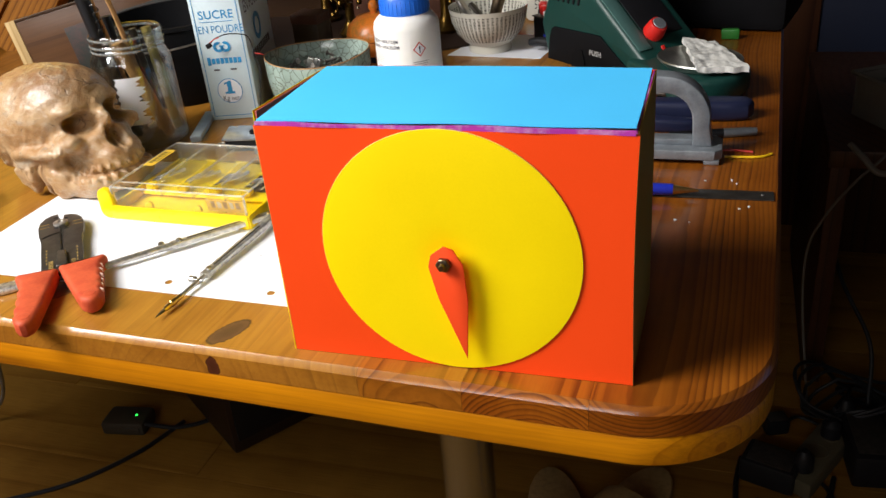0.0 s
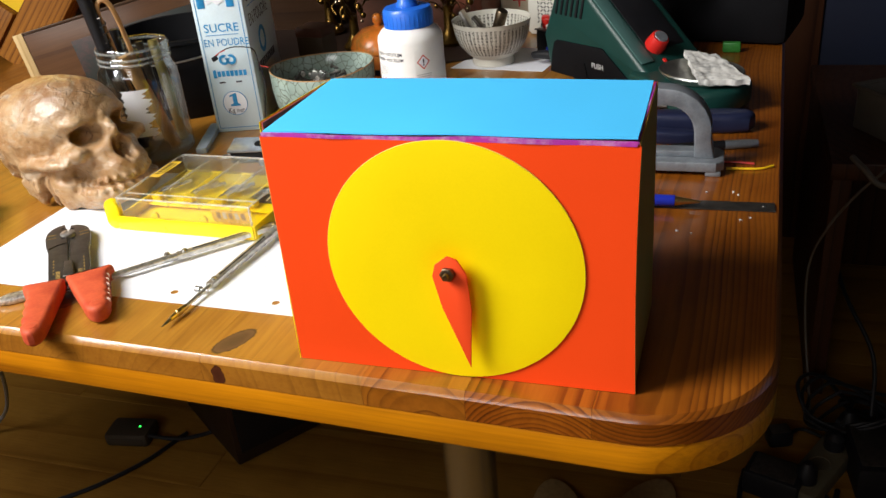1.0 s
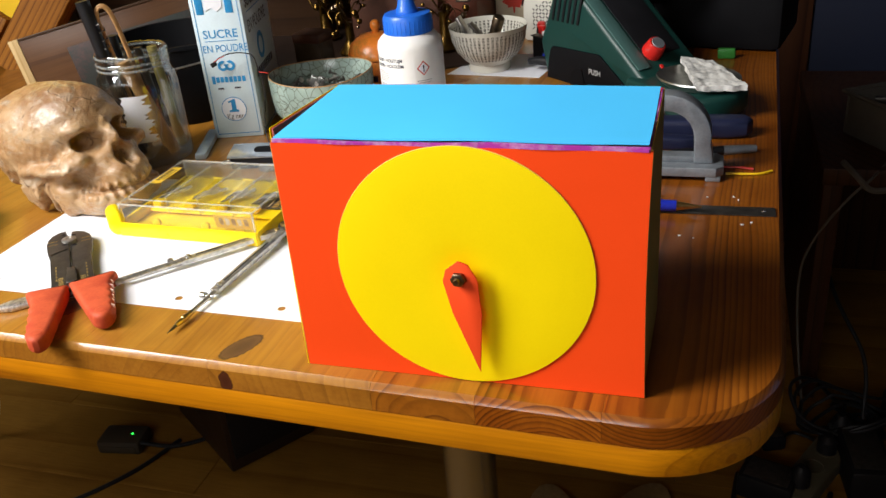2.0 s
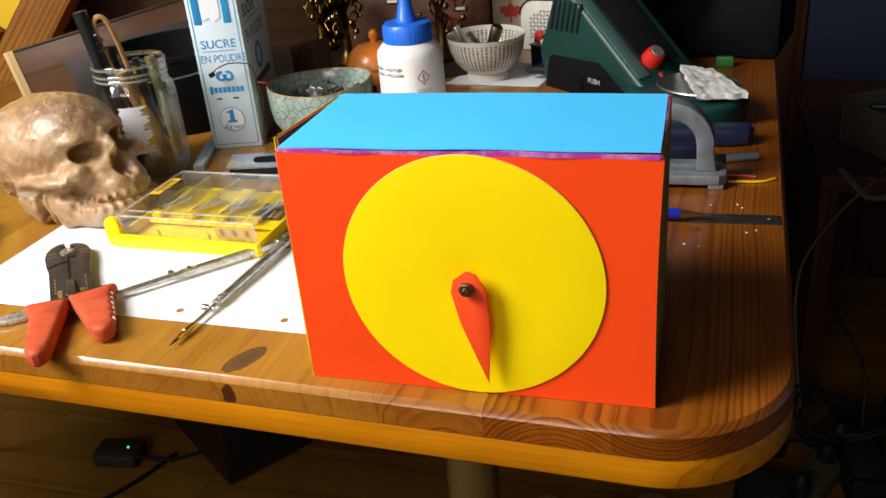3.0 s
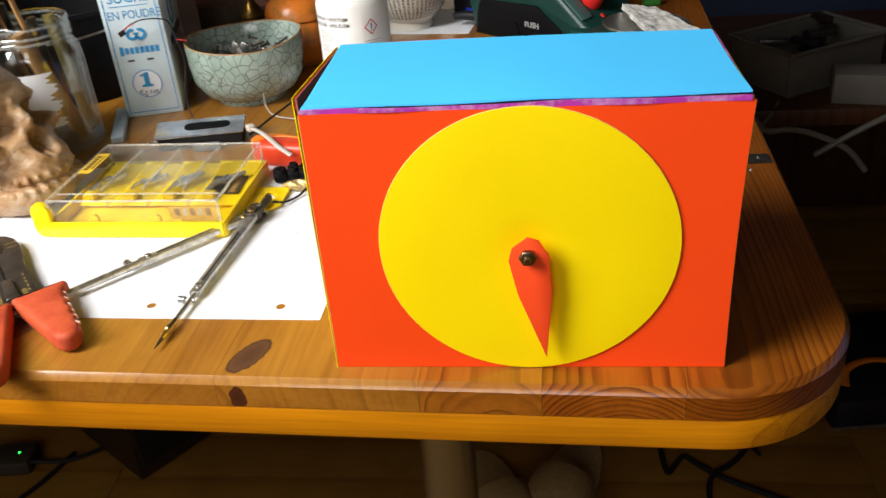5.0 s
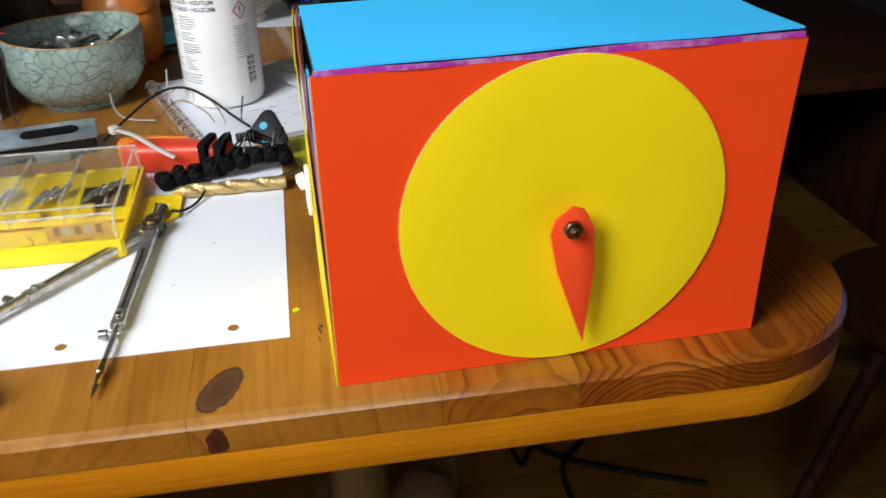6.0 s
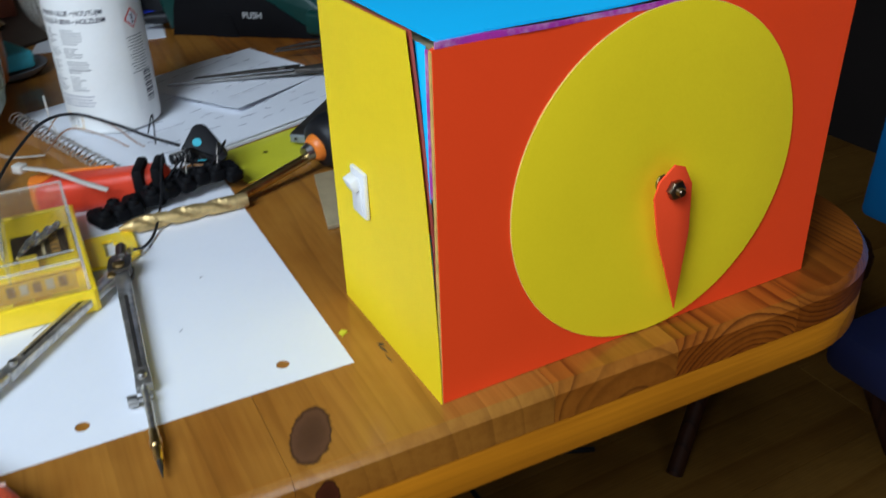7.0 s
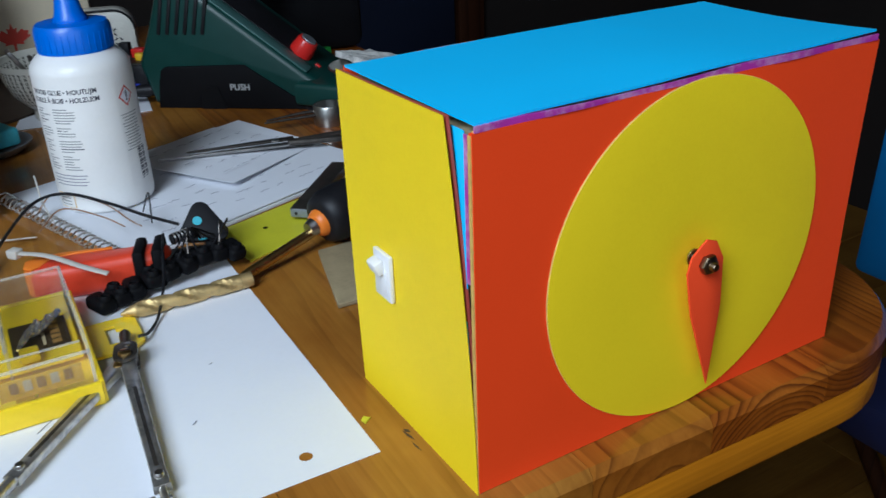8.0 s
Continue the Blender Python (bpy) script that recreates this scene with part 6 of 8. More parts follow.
# ---- green bench tool ----
def make_tool():
    a = -40
    t = thing("soldering_station", pose(0.033, 0.596, TOP, 0, 0, a), "dark green bench tool with red knob and oval tray", "tool")
    prof = [(0.004, 0.003), (-0.006, 0.04), (0.008, 0.071), (0.022, 0.108), (0.028, 0.116), (0.036, 0.119), (0.046, 0.112), (0.152, 0.030), (0.185, 0.010), (0.185, 0.003)]
    m = Matrix(((1, 0, 0, 0), (0, 0, -1, 0.085), (0, 1, 0, 0), (0, 0, 0, 1)))
    body = part("body", slab(prof, 0, 0.085, 0.006, segments=3), GREEN, t, at=m)
    sl = math.atan2(0.112 - 0.030, 0.152 - 0.046)
    # paler strip painted along the rounded ridge in place of its highlight
    part("stripe", box((0.126, 0.017, 0.0016), (0.1, 0.0105, 0.0712), 0.0006, Matrix.Rotation(sl, 4, "Y")), RIDGESHEEN, t, "painted highlight along the rounded ridge")
    part("panel", box((0.1, 0.05, 0.0015), (0.1, 0.0475, 0.0702), 0.0005, Matrix.Rotation(sl, 4, "Y")), DARK, t, "black control panel")
    cut = slab([(0.008, 0.0), (0.012, 0.024)] + arc(0.022, 0.03, 0.008, 180, 90, 5) + [(0.088, 0.04)] + arc(0.092, 0.031, 0.009, 80, 40, 4) + [(0.155, 0.0)], 0, 0.004, 0.0008)
    arch = part("arch", cut, MATTBLACK, t, "black arched recess", at=Matrix(((1, 0, 0, 0), (0, 0, -1, 0.002), (0, 1, 0, 0), (0, 0, 0, 1))))
    part("hollow", slab([(0.05, 0.0), (0.052, 0.014), (0.06, 0.02), (0.068, 0.02), (0.074, 0.0)], 0, 0.001), MATTBLACK, arch, at=pose(0, 0, 0.0042))
    letters("PUSH", 0.0078, LABELGREY, t, pose(0.079, -0.0025, 0.0175, 90, 0, 0), bold=0.0002)
    for k in range(7):
        part("grille_bar", box((0.0012, 0.001, 0.016), (0.018 + 0.004 * k, -0.0026, 0.018), 0.0003), NAVY, arch)
    for k in range(6):
        x = 0.0165 + 0.0082 * k
        part("vent", box((0.0034, 0.002, 0.034), (x + 0.006, -0.0004, 0.083), 0.0008, Matrix.Rotation(radians(14), 4, "Y")), DARK, body)
        body.children[-1].matrix_parent_inverse = m.inverted()
    kn = part("knob", lathe([(0, 0), (0.0108, 0), (0.011, 0.003), (0.0098, 0.012), (0.0086, 0.0148), (0, 0.0152)], 36), KNOBRED, t, "round red control knob", at=pose(0.136, 0.033, 0.0425, 0, math.degrees(sl), 0))
    part("knob_face", lathe([(0, 0.0152), (0.0072, 0.0152), (0.0068, 0.0162), (0, 0.0164)], 28), GREYCAST, kn, "grey knob face")
    part("indicator", box((0.005, 0.004, 0.002), (0.1515, 0.033, 0.0308), 0.0005, Matrix.Rotation(sl, 4, "Y")), KNOBRED, t, "small red indicator")
    base = slab(arc(0.212, 0.022, 0.046, -100, 100, 24) + [(0.14, 0.07), (0.14, -0.006)], 0.004, 0.026, 0.005, segments=3)
    part("tray_base", base, GREEN, t)
    part("foot", slab(arc(0.212, 0.022, 0.04, -100, 100, 16) + [(0.14, 0.06), (0.14, 0.0)], 0, 0.004), DARK, t)
    tray = part("tray", lathe([(0, 0.0268), (0.036, 0.0268), (0.041, 0.031), (0.0435, 0.0335), (0.0425, 0.0348), (0.038, 0.0315), (0.03, 0.029), (0, 0.0288)], 48), ALU, t, "dull metal oval tray", at=pose(0.208, 0.024, 0))
    tray.scale = (1.0, 0.85, 1)
    part("lever", tube([(0.004, 0.01, 0.014), (-0.014, 0.004, 0.014), (-0.026, 0.0, 0.012)], (0.006, 0.004), 10), DARK, t)
    # crumpled folded rag in the tray
    rnd = random.Random(5)

    c00, c10, c11, c01 = [Vector(q) for q in ((-0.029, 0.044, 0.012), (0.004, 0.036, 0.009), (0.035, -0.036, 0.006), (-0.011, -0.045, 0.008))]

    def cloth(u, v):
        p = c01 * (1 - u) * (1 - v) + c11 * u * (1 - v) + c10 * u * v + c00 * (1 - u) * v
        k = Vector((u * 5, v * 5, 0))
        return p + Vector((0.0018 * noise.noise(k), 0.0018 * noise.noise(k + Vector((7, 0, 0))), 0.0011 * noise.noise(k * 1.2) + 0.0002 * noise.noise(k * 5)))
    rag = part("rag", sheet_grid(cloth, 40, 30, 0.0055), RAGCLOTH, None, smooth=60)
    rag.matrix_world = pose(0.218, 0.481, TOP + 0.0295, 0, 0, 0)
    tagged(rag, "folded soiled white rag lying in the metal tray", "rag")


ALU = plain("dull_aluminium", (0.5, 0.5, 0.47), 0.38, 1.0, vary=0.3, scale=70)
make_tool()


# ---- cast clamp, ruler and small tools beside the box ----
def make_clamp():
    c = thing("cast_clamp", pose(0, 0.312, TOP), "grey cast-metal clamp with a curved arm", "clamp")
    part("base", slab([(0.13, -0.016), (0.228, -0.016), (0.234, -0.01), (0.234, 0.014), (0.228, 0.02), (0.13, 0.02)], 0.004, 0.0125, 0.0015), GREYCAST, c)
    for x in (0.136, 0.226):
        part("foot", box((0.012, 0.034, 0.0045), (x, 0.002, 0.00225), 0.001), GREYCAST, c)
    part("rib", box((0.08, 0.014, 0.006), (0.172, 0.002, 0.015), 0.002), GREYCAST, c)
    outer = [(0.226, 0.0125), (0.223, 0.03)] + arc(0.187, 0.034, 0.0365, -5, 88, 12)
    inner = [(0.17, 0.0718), (0.17, 0.055)] + arc(0.187, 0.034, 0.0225, 95, 2, 10) + [(0.2105, 0.0125)]
    part("arm", slab([(x, z) for x, z in outer + inner], -0.009, 0.009, 0.0018), GREYCAST, c, at=pose(0, 0.002, 0, 90, 0, 0))
    part("screw", lathe([(0, 0), (0.0042, 0), (0.0042, 0.03), (0.006, 0.031), (0.006, 0.036), (0, 0.036)], 20), CHROME, c, "chrome clamp screw", at=pose(0.176, 0.002, 0.0635, 0, -90, 0))


make_clamp()


def loose(name, bm, mat, at, label, category):
    return tagged(part(name, bm, mat, None, at=at), label, category)


ruler = thing("steel_ruler", pose(0.155, 0.2405, TOP, 0, 0, 1), "dark steel ruler lying flat behind the box", "ruler")
part("blade", slab([(0, -0.0075), (0.117, -0.0075), (0.117, 0.0075), (0, 0.0075)], 0.0002, 0.0012, 0.0002), GUNMETAL, ruler)
part("rivet", lathe([(0, 0.0012), (0.0016, 0.0012), (0.0014, 0.0018), (0, 0.002)], 14), CHROME, ruler, at=pose(0.109, 0.001, 0))
pen = thing("blue_pen", pose(0.15, 0.2345, TOP + 0.0062, 0, 0, 0.5), "blue ballpoint pen with a bare metal tip", "pen")
part("barrel", lathe([(0, 0), (0.0044, 0), (0.0046, 0.03), (0.0044, 0.05), (0.0042, 0.0505), (0, 0.0505)], 20), PENBLUE, pen, at=pose(0, 0, 0, 0, 90, 0))
part("cone", lathe([(0, 0.05), (0.0038, 0.05), (0.0012, 0.066), (0.0006, 0.069), (0, 0.069)], 20), BRASS, pen, at=pose(0, 0, 0, 0, 90, 0))
nh = thing("cutter_handle", pose(0.165, 0.402, TOP + 0.009, 0, 0, 4), "navy blue plastic tool handle on the table", "handle")
part("grip", slab([(0, -0.011), (0.07, -0.013), (0.088, -0.01), (0.094, 0), (0.088, 0.01), (0.07, 0.012), (0, 0.01)], -0.009, 0.009, 0.005, segments=3), NAVY, nh)
part("grip", slab([(0, -0.008), (0.035, -0.009), (0.05, -0.004), (0.05, 0.004), (0, 0.008)], -0.006, 0.006, 0.003, segments=3), NAVY, nh, at=pose(-0.005, -0.028, -0.003, 0, 0, -6))
kn = thing("marker_pen", pose(0.19, 0.348, TOP + 0.004, 0, 0, 14), "thin black pen with a clear grey cap", "pen")
part("barrel", lathe([(0, 0), (0.0038, 0), (0.004, 0.045), (0, 0.045)], 16), DARK, kn, at=pose(0, 0, 0, 0, 90, 0))
part("cap", lathe([(0, 0.045), (0.0041, 0.045), (0.0036, 0.066), (0.003, 0.073), (0, 0.074)], 16), GREYCAST, kn, "clear grey cap", at=pose(0, 0, 0, 0, 90, 0))
loose("yellow_wire", tube([(0.236, 0.3135, 0.0012), (0.252, 0.314, 0.0012), (0.264, 0.316, 0.0012), (0.2725, 0.3225, 0.0012)], 0.0011, 8), WIREY, pose(0, 0, TOP), "short yellow insulated wire on the table", "wire")
loose("red_wire", tube([(0.232, 0.328, 0.0011), (0.245, 0.328, 0.0011), (0.258, 0.3255, 0.0011)], 0.001, 8), WIRER, pose(0, 0, TOP), "short red insulated wire on the table", "wire")
rnd = random.Random(2)
for k, (x, y) in enumerate(((0.206, 0.197), (0.214, 0.193), (0.249, 0.219), (0.2545, 0.2225), (0.243, 0.268), (0.222, 0.265), (0.246, 0.262))):
    s = rnd.uniform(0.0007, 0.0014)
    loose("paper_chip", slab([(0, 0), (s * 1.8, s * 0.2), (s * 1.4, s), (s * 0.4, s * 1.2)], 0.0002, 0.0009), WHITE, pose(x, y, TOP, 0, 0, rnd.uniform(0, 180)), "tiny white chip of card on the table", "chip")
nib = thing("metal_nib", pose(-0.252, 0.018, TOP + 0.002, 0, 0, 40), "worn shiny metal nib by the table edge", "nib")
part("nib", slab([(0, 0), (0.014, -0.006), (0.036, -0.006), (0.038, 0), (0.036, 0.006), (0.014, 0.006)], -0.0018, 0.0028, 0.0016), FOIL, nib)
loose("paper_chip", slab([(0, 0), (0.004, 0.001), (0.003, 0.004), (0.0005, 0.003)], 0.0002, 0.0009), LIME, pose(-0.0165, 0.062, TOP, 0, 0, 20), "tiny yellow scrap at the sheet's edge", "chip")


# ---- things behind the box ----
def make_notebook():
    n = thing("spiral_notebook", pose(-0.063, 0.272, TOP, 0, 0, 18), "white spiral-bound notepad with handwritten lines", "notebook")
    part("paper_block", box((0.205, 0.165, 0.0028), (0.1045, 0.0825, 0.0016), 0.0004), WHITE, n)
    part("page", sheet_grid(lambda u, v: (0.002 + 0.2 * u, 0.163 * v, 0.0036 + 0.002 * u * u), 10, 6, -0.0002), WHITE, n)
    for k in range(26):
        y = 0.007 + 0.006 * k
        part("coil", tube([(-0.001 + 0.0048 * math.cos(a), y + 0.0004 * a, 0.0042 + 0.0042 * math.sin(a)) for a in [i * 0.63 for i in range(11)]], 0.0006, 5, smooth=False), CHROME, n)
    rnd = random.Random(21)
    for row in range(11):
        x = 0.03 + rnd.uniform(0, 0.02)
        while x < 0.17:
            w = rnd.uniform(0.004, 0.014)
            part("pen_mark", scribble(w, 0.003, rnd), INK, n, "handwritten stroke", at=pose(x + w / 2, 0.02 + 0.0125 * row + rnd.uniform(-0.001, 0.001), 0.0041 + 0.002 * (x / 0.2) ** 2, 0, 0, rnd.uniform(-8, 8)))
            x += w + rnd.uniform(0.002, 0.03)


make_notebook()
loose_sheet = thing("loose_sheet", pose(0.04, 0.413, TOP + 0.0072, 0, 2, 31), "loose white paper sheet lying on the notepad", "paper")
part("sheet", sheet_grid(lambda u, v: (0.1 * (u - 0.5), 0.105 * (v - 0.5), 0.002 * math.sin(3 * u) * math.sin(2.5 * v)), 10, 8, 0.0002), WHITE, loose_sheet)
for k in range(5):
    for q in range(6):
        part("pen_mark", scribble(rnd.uniform(0.006, 0.013), 0.003, rnd), INK, loose_sheet, "handwritten stroke", at=pose(-0.036 + 0.015 * q, -0.036 + 0.018 * k, 0.0026))


def make_scissors():
    s = thing("scissors", pose(-0.008, 0.412, TOP + 0.0115, 0, 0, -14) @ Matrix.Diagonal((1, 0.75, 1, 1)), "long narrow polished steel scissors on the paper", "scissors")
    part("blade", slab([(0, 0), (0.07, -0.0035), (0.095, -0.004), (0.095, 0.003), (0.07, 0.003)], -0.001, 0.001, 0.0004), STEEL, s)
    part("blade", slab([(0.02, 0.002), (0.07, -0.002), (0.1, -0.003), (0.1, 0.005), (0.07, 0.005)], 0.0012, 0.003, 0.0004), GUNMETAL, s, at=pose(0, 0.002, 0, 0, 0, 3))
    part("pivot", lathe([(0, 0.003), (0.003, 0.003), (0.0028, 0.0045), (0, 0.0048)], 18), STEEL, s, at=pose(0.085, 0.001, 0))
    for d in (-1, 1):
        part("shank", tube([(0.095, 0.001 * d, 0.001), (0.12, 0.006 * d, 0.001), (0.145, 0.01 * d, 0.001)], 0.0024, 8), GUNMETAL, s)
        part("bow", tube([(0.158 + 0.013 * math.cos(a), 0.013 * d + 0.009 * math.sin(a), 0.001) for a in [i * 0.524 for i in range(13)]], 0.0022, 8), DARK, s)


make_scissors()
tw = thing("tweezers", pose(0.09, 0.455, TOP + 0.0095, 0, 0, -10), "thin dark steel tweezers behind the paper", "tweezers")
part("arm", tube([(0, 0, 0), (0.04, 0.002, 0), (0.09, 0.004, 0)], (0.0008, 0.0025), 8), GUNMETAL, tw)
part("arm", tube([(0.002, 0.003, 0.001), (0.04, 0.007, 0.002), (0.09, 0.005, 0)], (0.0008, 0.0025), 8), GUNMETAL, tw)
cap = thing("metal_pot", pose(0.145, 0.45, TOP, 0, 0, 0), "small dull metal pot standing on the table", "pot")
part("cup", lathe([(0, 0), (0.0125, 0), (0.013, 0.002), (0.013, 0.016), (0.0122, 0.0172), (0.011, 0.017), (0.011, 0.004), (0, 0.004)], 32), ALU, cap)

card = thing("yellow_card", pose(-0.003, 0.237, TOP + 0.001, 0, 0, 17), "yellow-green plastic card with a small hole", "card")
bm = bmesh.new()
for loop in ([(0.0, 0.0), (0.12, 0.0), (0.12, 0.05), (0.008, 0.05)], arc(0.034, 0.03, 0.0016, 0, 330, 11)):
    vs = [bm.verts.new((x, y, 0)) for x, y in loop]
    for a, b in zip(vs, vs[1:] + vs[:1]):
        bm.edges.new((a, b))
bmesh.ops.triangle_fill(bm, use_beauty=True, edges=bm.edges[:], normal=(0, 0, 1))
bmesh.ops.solidify(bm, geom=bm.faces[:], thickness=0.0012)
part("card", bm, LIME, card, smooth=None)
# black disc set into the hole to paint its shade
part("hole", lathe([(0, 0), (0.0016, 0), (0.0016, 0.0003), (0, 0.0003)], 14), MATTBLACK, card, "black disc that darkens the punched hole", at=pose(0.034, 0.03, -0.0001))
ms = thing("memory_stick", pose(0.043, 0.272, TOP + 0.0032, 0, 0, 47), "dark grey narrow metal memory stick", "stick")
part("shell", box((0.085, 0.013, 0.0065), (0.0425, 0, 0.0035), 0.0012), GUNMETAL, ms)
part("end_plate", box((0.0012, 0.0118, 0.0054), (-0.0002, 0, 0.0035), 0.0003), GREYCAST, ms)
part("end_hole", lathe([(0, 0), (0.001, 0), (0.001, 0.0004), (0, 0.0004)], 10), DARK, ms, at=pose(-0.0008, 0.002, 0.0035, 0, -90, 0))


def make_screwdriver():
    s = thing("screwdriver", pose(-0.018, 0.2115, TOP + 0.0045, 0, -9, 17), "screwdriver with a black and orange grip", "screwdriver")
    part("shaft", lathe([(0, 0), (0.0026, 0.001), (0.003, 0.008), (0.003, 0.06), (0, 0.06)], 14), BRASS, s, at=pose(0, 0, 0, 0, 90, 0))
    part("ferrule", lathe([(0, 0.051), (0.0042, 0.0515), (0.0055, 0.0558), (0, 0.056)], 24), STEEL, s, at=pose(0, 0, 0.003, 0, 90, 0))
    part("collar", lathe([(0, 0.056), (0.0055, 0.0562), (0.007, 0.0575), (0.0082, 0.0595), (0.0086, 0.061), (0, 0.061)], 28), ORANGEPL, s, "orange collar", at=pose(0, 0, 0.003, 0, 90, 0))
    part("grip", lathe([(0, 0.0611), (0.0105, 0.0611), (0.0145, 0.0635), (0.0168, 0.07), (0.0162, 0.082), (0.0145, 0.094), (0.015, 0.112), (0.014, 0.136), (0.008, 0.142), (0, 0.143)], 28), DARK, s, "black rubber grip", at=pose(0, 0, 0.003, 0, 90, 0))


make_screwdriver()


def make_drill_bit():
    d = thing("drill_bit", pose(-0.083, 0.208, TOP + 0.0052, 0, 0, -1), "gold-coloured twist drill bit lying on the paper", "drill bit")
    bm = bmesh.new()
    n, turns, length, R = 60, 1.6, 0.064, 0.0043
    rings = []
    for i in range(n + 1):
        u = i / n
        a0 = u * turns * 2 * math.pi
        taper = min(1, u * 8 + 0.15)
        ring = []
        for k in range(16):
            a = 2 * math.pi * k / 16
            r = R * taper * (1 - 0.42 * max(0, math.cos(2 * (a - a0))) ** 2)
            ring.append(bm.verts.new((u * length, r * math.cos(a), r * math.sin(a))))
        rings.append(ring)
    for p, q in zip(rings, rings[1:]):
        for k in range(16):
            bm.faces.new((p[k], p[(k + 1) % 16], q[(k + 1) % 16], q[k]))
    bm.faces.new(rings[0])
    bm.faces.new(rings[-1])
    part("fluted_shank", bm, TITAN, d)
    part("shank", lathe([(0, 0.063), (0.0042, 0.064), (0.0042, 0.07), (0, 0.0705)], 20), TITAN, d, "gold-coloured shank", at=pose(0, 0, 0, 0, 90, 0))


make_drill_bit()


def make_red_handle():
    h = thing("insulated_pliers", pose(-0.117, 0.264, TOP + 0.0095, 0, 0, -14), "red and orange insulated pliers with black-banded neck", "pliers")
    half = [(0.0, 0.0045), (0.003, 0.0088), (0.01, 0.0108), (0.022, 0.0112), (0.038, 0.0098), (0.052, 0.0088), (0.062, 0.0098), (0.07, 0.0078), (0.075, 0.003)]
    part("grip", slab([(x, -y) for x, y in half] + [(x, y * 0.9) for x, y in half[::-1]], -0.009, 0.0105, 0.005, segments=3), REDHANDLE, h)
    part("inlay", slab([(-0.0012, -0.004), (0.003, -0.0075), (0.0075, -0.0045), (0.012, 0.0035), (0.024, 0.0062), (0.044, 0.0058), (0.044, 0.0075), (0.018, 0.0098), (0.004, 0.0082), (-0.0012, 0.004)], 0.0095, 0.0112, 0.0007), ORANGEPL, h, "orange inlay along the back")
    part("butt_cap", slab([(-0.0012, -0.0046), (0.0035, -0.0085), (0.0035, 0.008), (-0.0012, 0.0046)], -0.006, 0.0094, 0.0012), ORANGEPL, h, "orange butt end")
    for x in (0.0585, 0.0685):
        part("clip_band", box((0.0062, 0.0225, 0.0235), (x, -0.0022, 0.0022), 0.0022, Matrix.Rotation(-0.12, 4, "Z")), MATTBLACK, h, "black rubber band")
    part("jaw", slab([(0.07, -0.007), (0.088, -0.006), (0.1, -0.002), (0.1, 0.003), (0.088, 0.006), (0.07, 0.006)], -0.005, 0.005, 0.0015), GUNMETAL, h, "dark steel jaws")


make_red_handle()


def make_circuit():
    c = thing("connector_tangle", pose(0, 0, TOP), "tangle of small black connectors and thin wires", "connectors")
    rnd = random.Random(17)
    # a row of round-shouldered clamps, each with two collars
    for k in range(9):
        u = k / 8
        x, y = -0.089 + 0.077 * u, 0.2262 + 0.012 * u + 0.004 * math.sin(3 * u)
        lift = 0.006 * max(0.0, math.sin(2.6 * u - 0.5))
        m = pose(x, y, lift, rnd.uniform(-8, 8), rnd.uniform(-6, 6), 10 + rnd.uniform(-12, 12))
        unit = part("connector", box((0.0105, 0.0165, 0.0085), (0, 0, 0.0052), 0.003, segments=3), MATTBLACK, c, at=m)
        for d in (-1, 1)[:1 + k % 2]:
            part("collar", lathe([(0, 0), (0.0036, 0), (0.0034, 0.0018), (0.0028, 0.0026), (0.0019, 0.0026), (0.0017, 0.0016), (0, 0.0016)], 14), MATTBLACK, unit, at=pose(0, 0.0044 * d, 0.0088))
    for k in range(5):
        part("coil", lathe([(0.0028, -0.0007), (0.0036, 0), (0.0028, 0.0007)], 16, closed=True), CHROME, c, "steel ring on the plug", at=pose(-0.0405 + 0.0022 * k, 0.2535 + 0.0006 * k, 0.019, 0, 90, 14))
    part("plug_body", lathe([(0, -0.006), (0.003, -0.006), (0.003, 0.008), (0, 0.008)], 16), DARK, c, at=pose(-0.036, 0.2545, 0.019, 0, 90, 14))
    for k in range(6):
        a, b = Vector((-0.05 + 0.006 * k, 0.236, 0.014)), Vector((-0.03 + 0.004 * k, 0.252, 0.016))
        part("wire", tube([a, (a + b) / 2 + Vector((rnd.uniform(-0.01, 0.01), 0, 0.012)), b], 0.0006, 6), (DARK, DARK, GUNMETAL)[k % 3], c)


make_circuit()


def make_pick():
    p = thing("sensor_pad", pose(-0.0205, 0.262, TOP + 0.0195, 48, 6, -14) @ Matrix.Scale(0.84, 4), "black rounded triangular sensor with a blue dot", "sensor")
    tri = arc(-0.0015, 0.0095, 0.0068, 35, 150, 8) + arc(-0.0095, -0.006, 0.0066, 160, 270, 8) + arc(0.0105, -0.0065, 0.0062, -90, 25, 8)
    part("plate", slab(tri, -0.0025, 0.0025, 0.001, segments=3), DARK, p)
    part("dot", lathe([(0, 0.0024), (0.0033, 0.0024), (0.0031, 0.0029), (0, 0.003)], 24), CYAN, p, "small cyan dot", at=pose(-0.004, 0.002, 0))
    part("edge_mark", box((0.006, 0.0015, 0.001), (-0.001, -0.0115, 0.0022), 0.0003), CYAN, p)


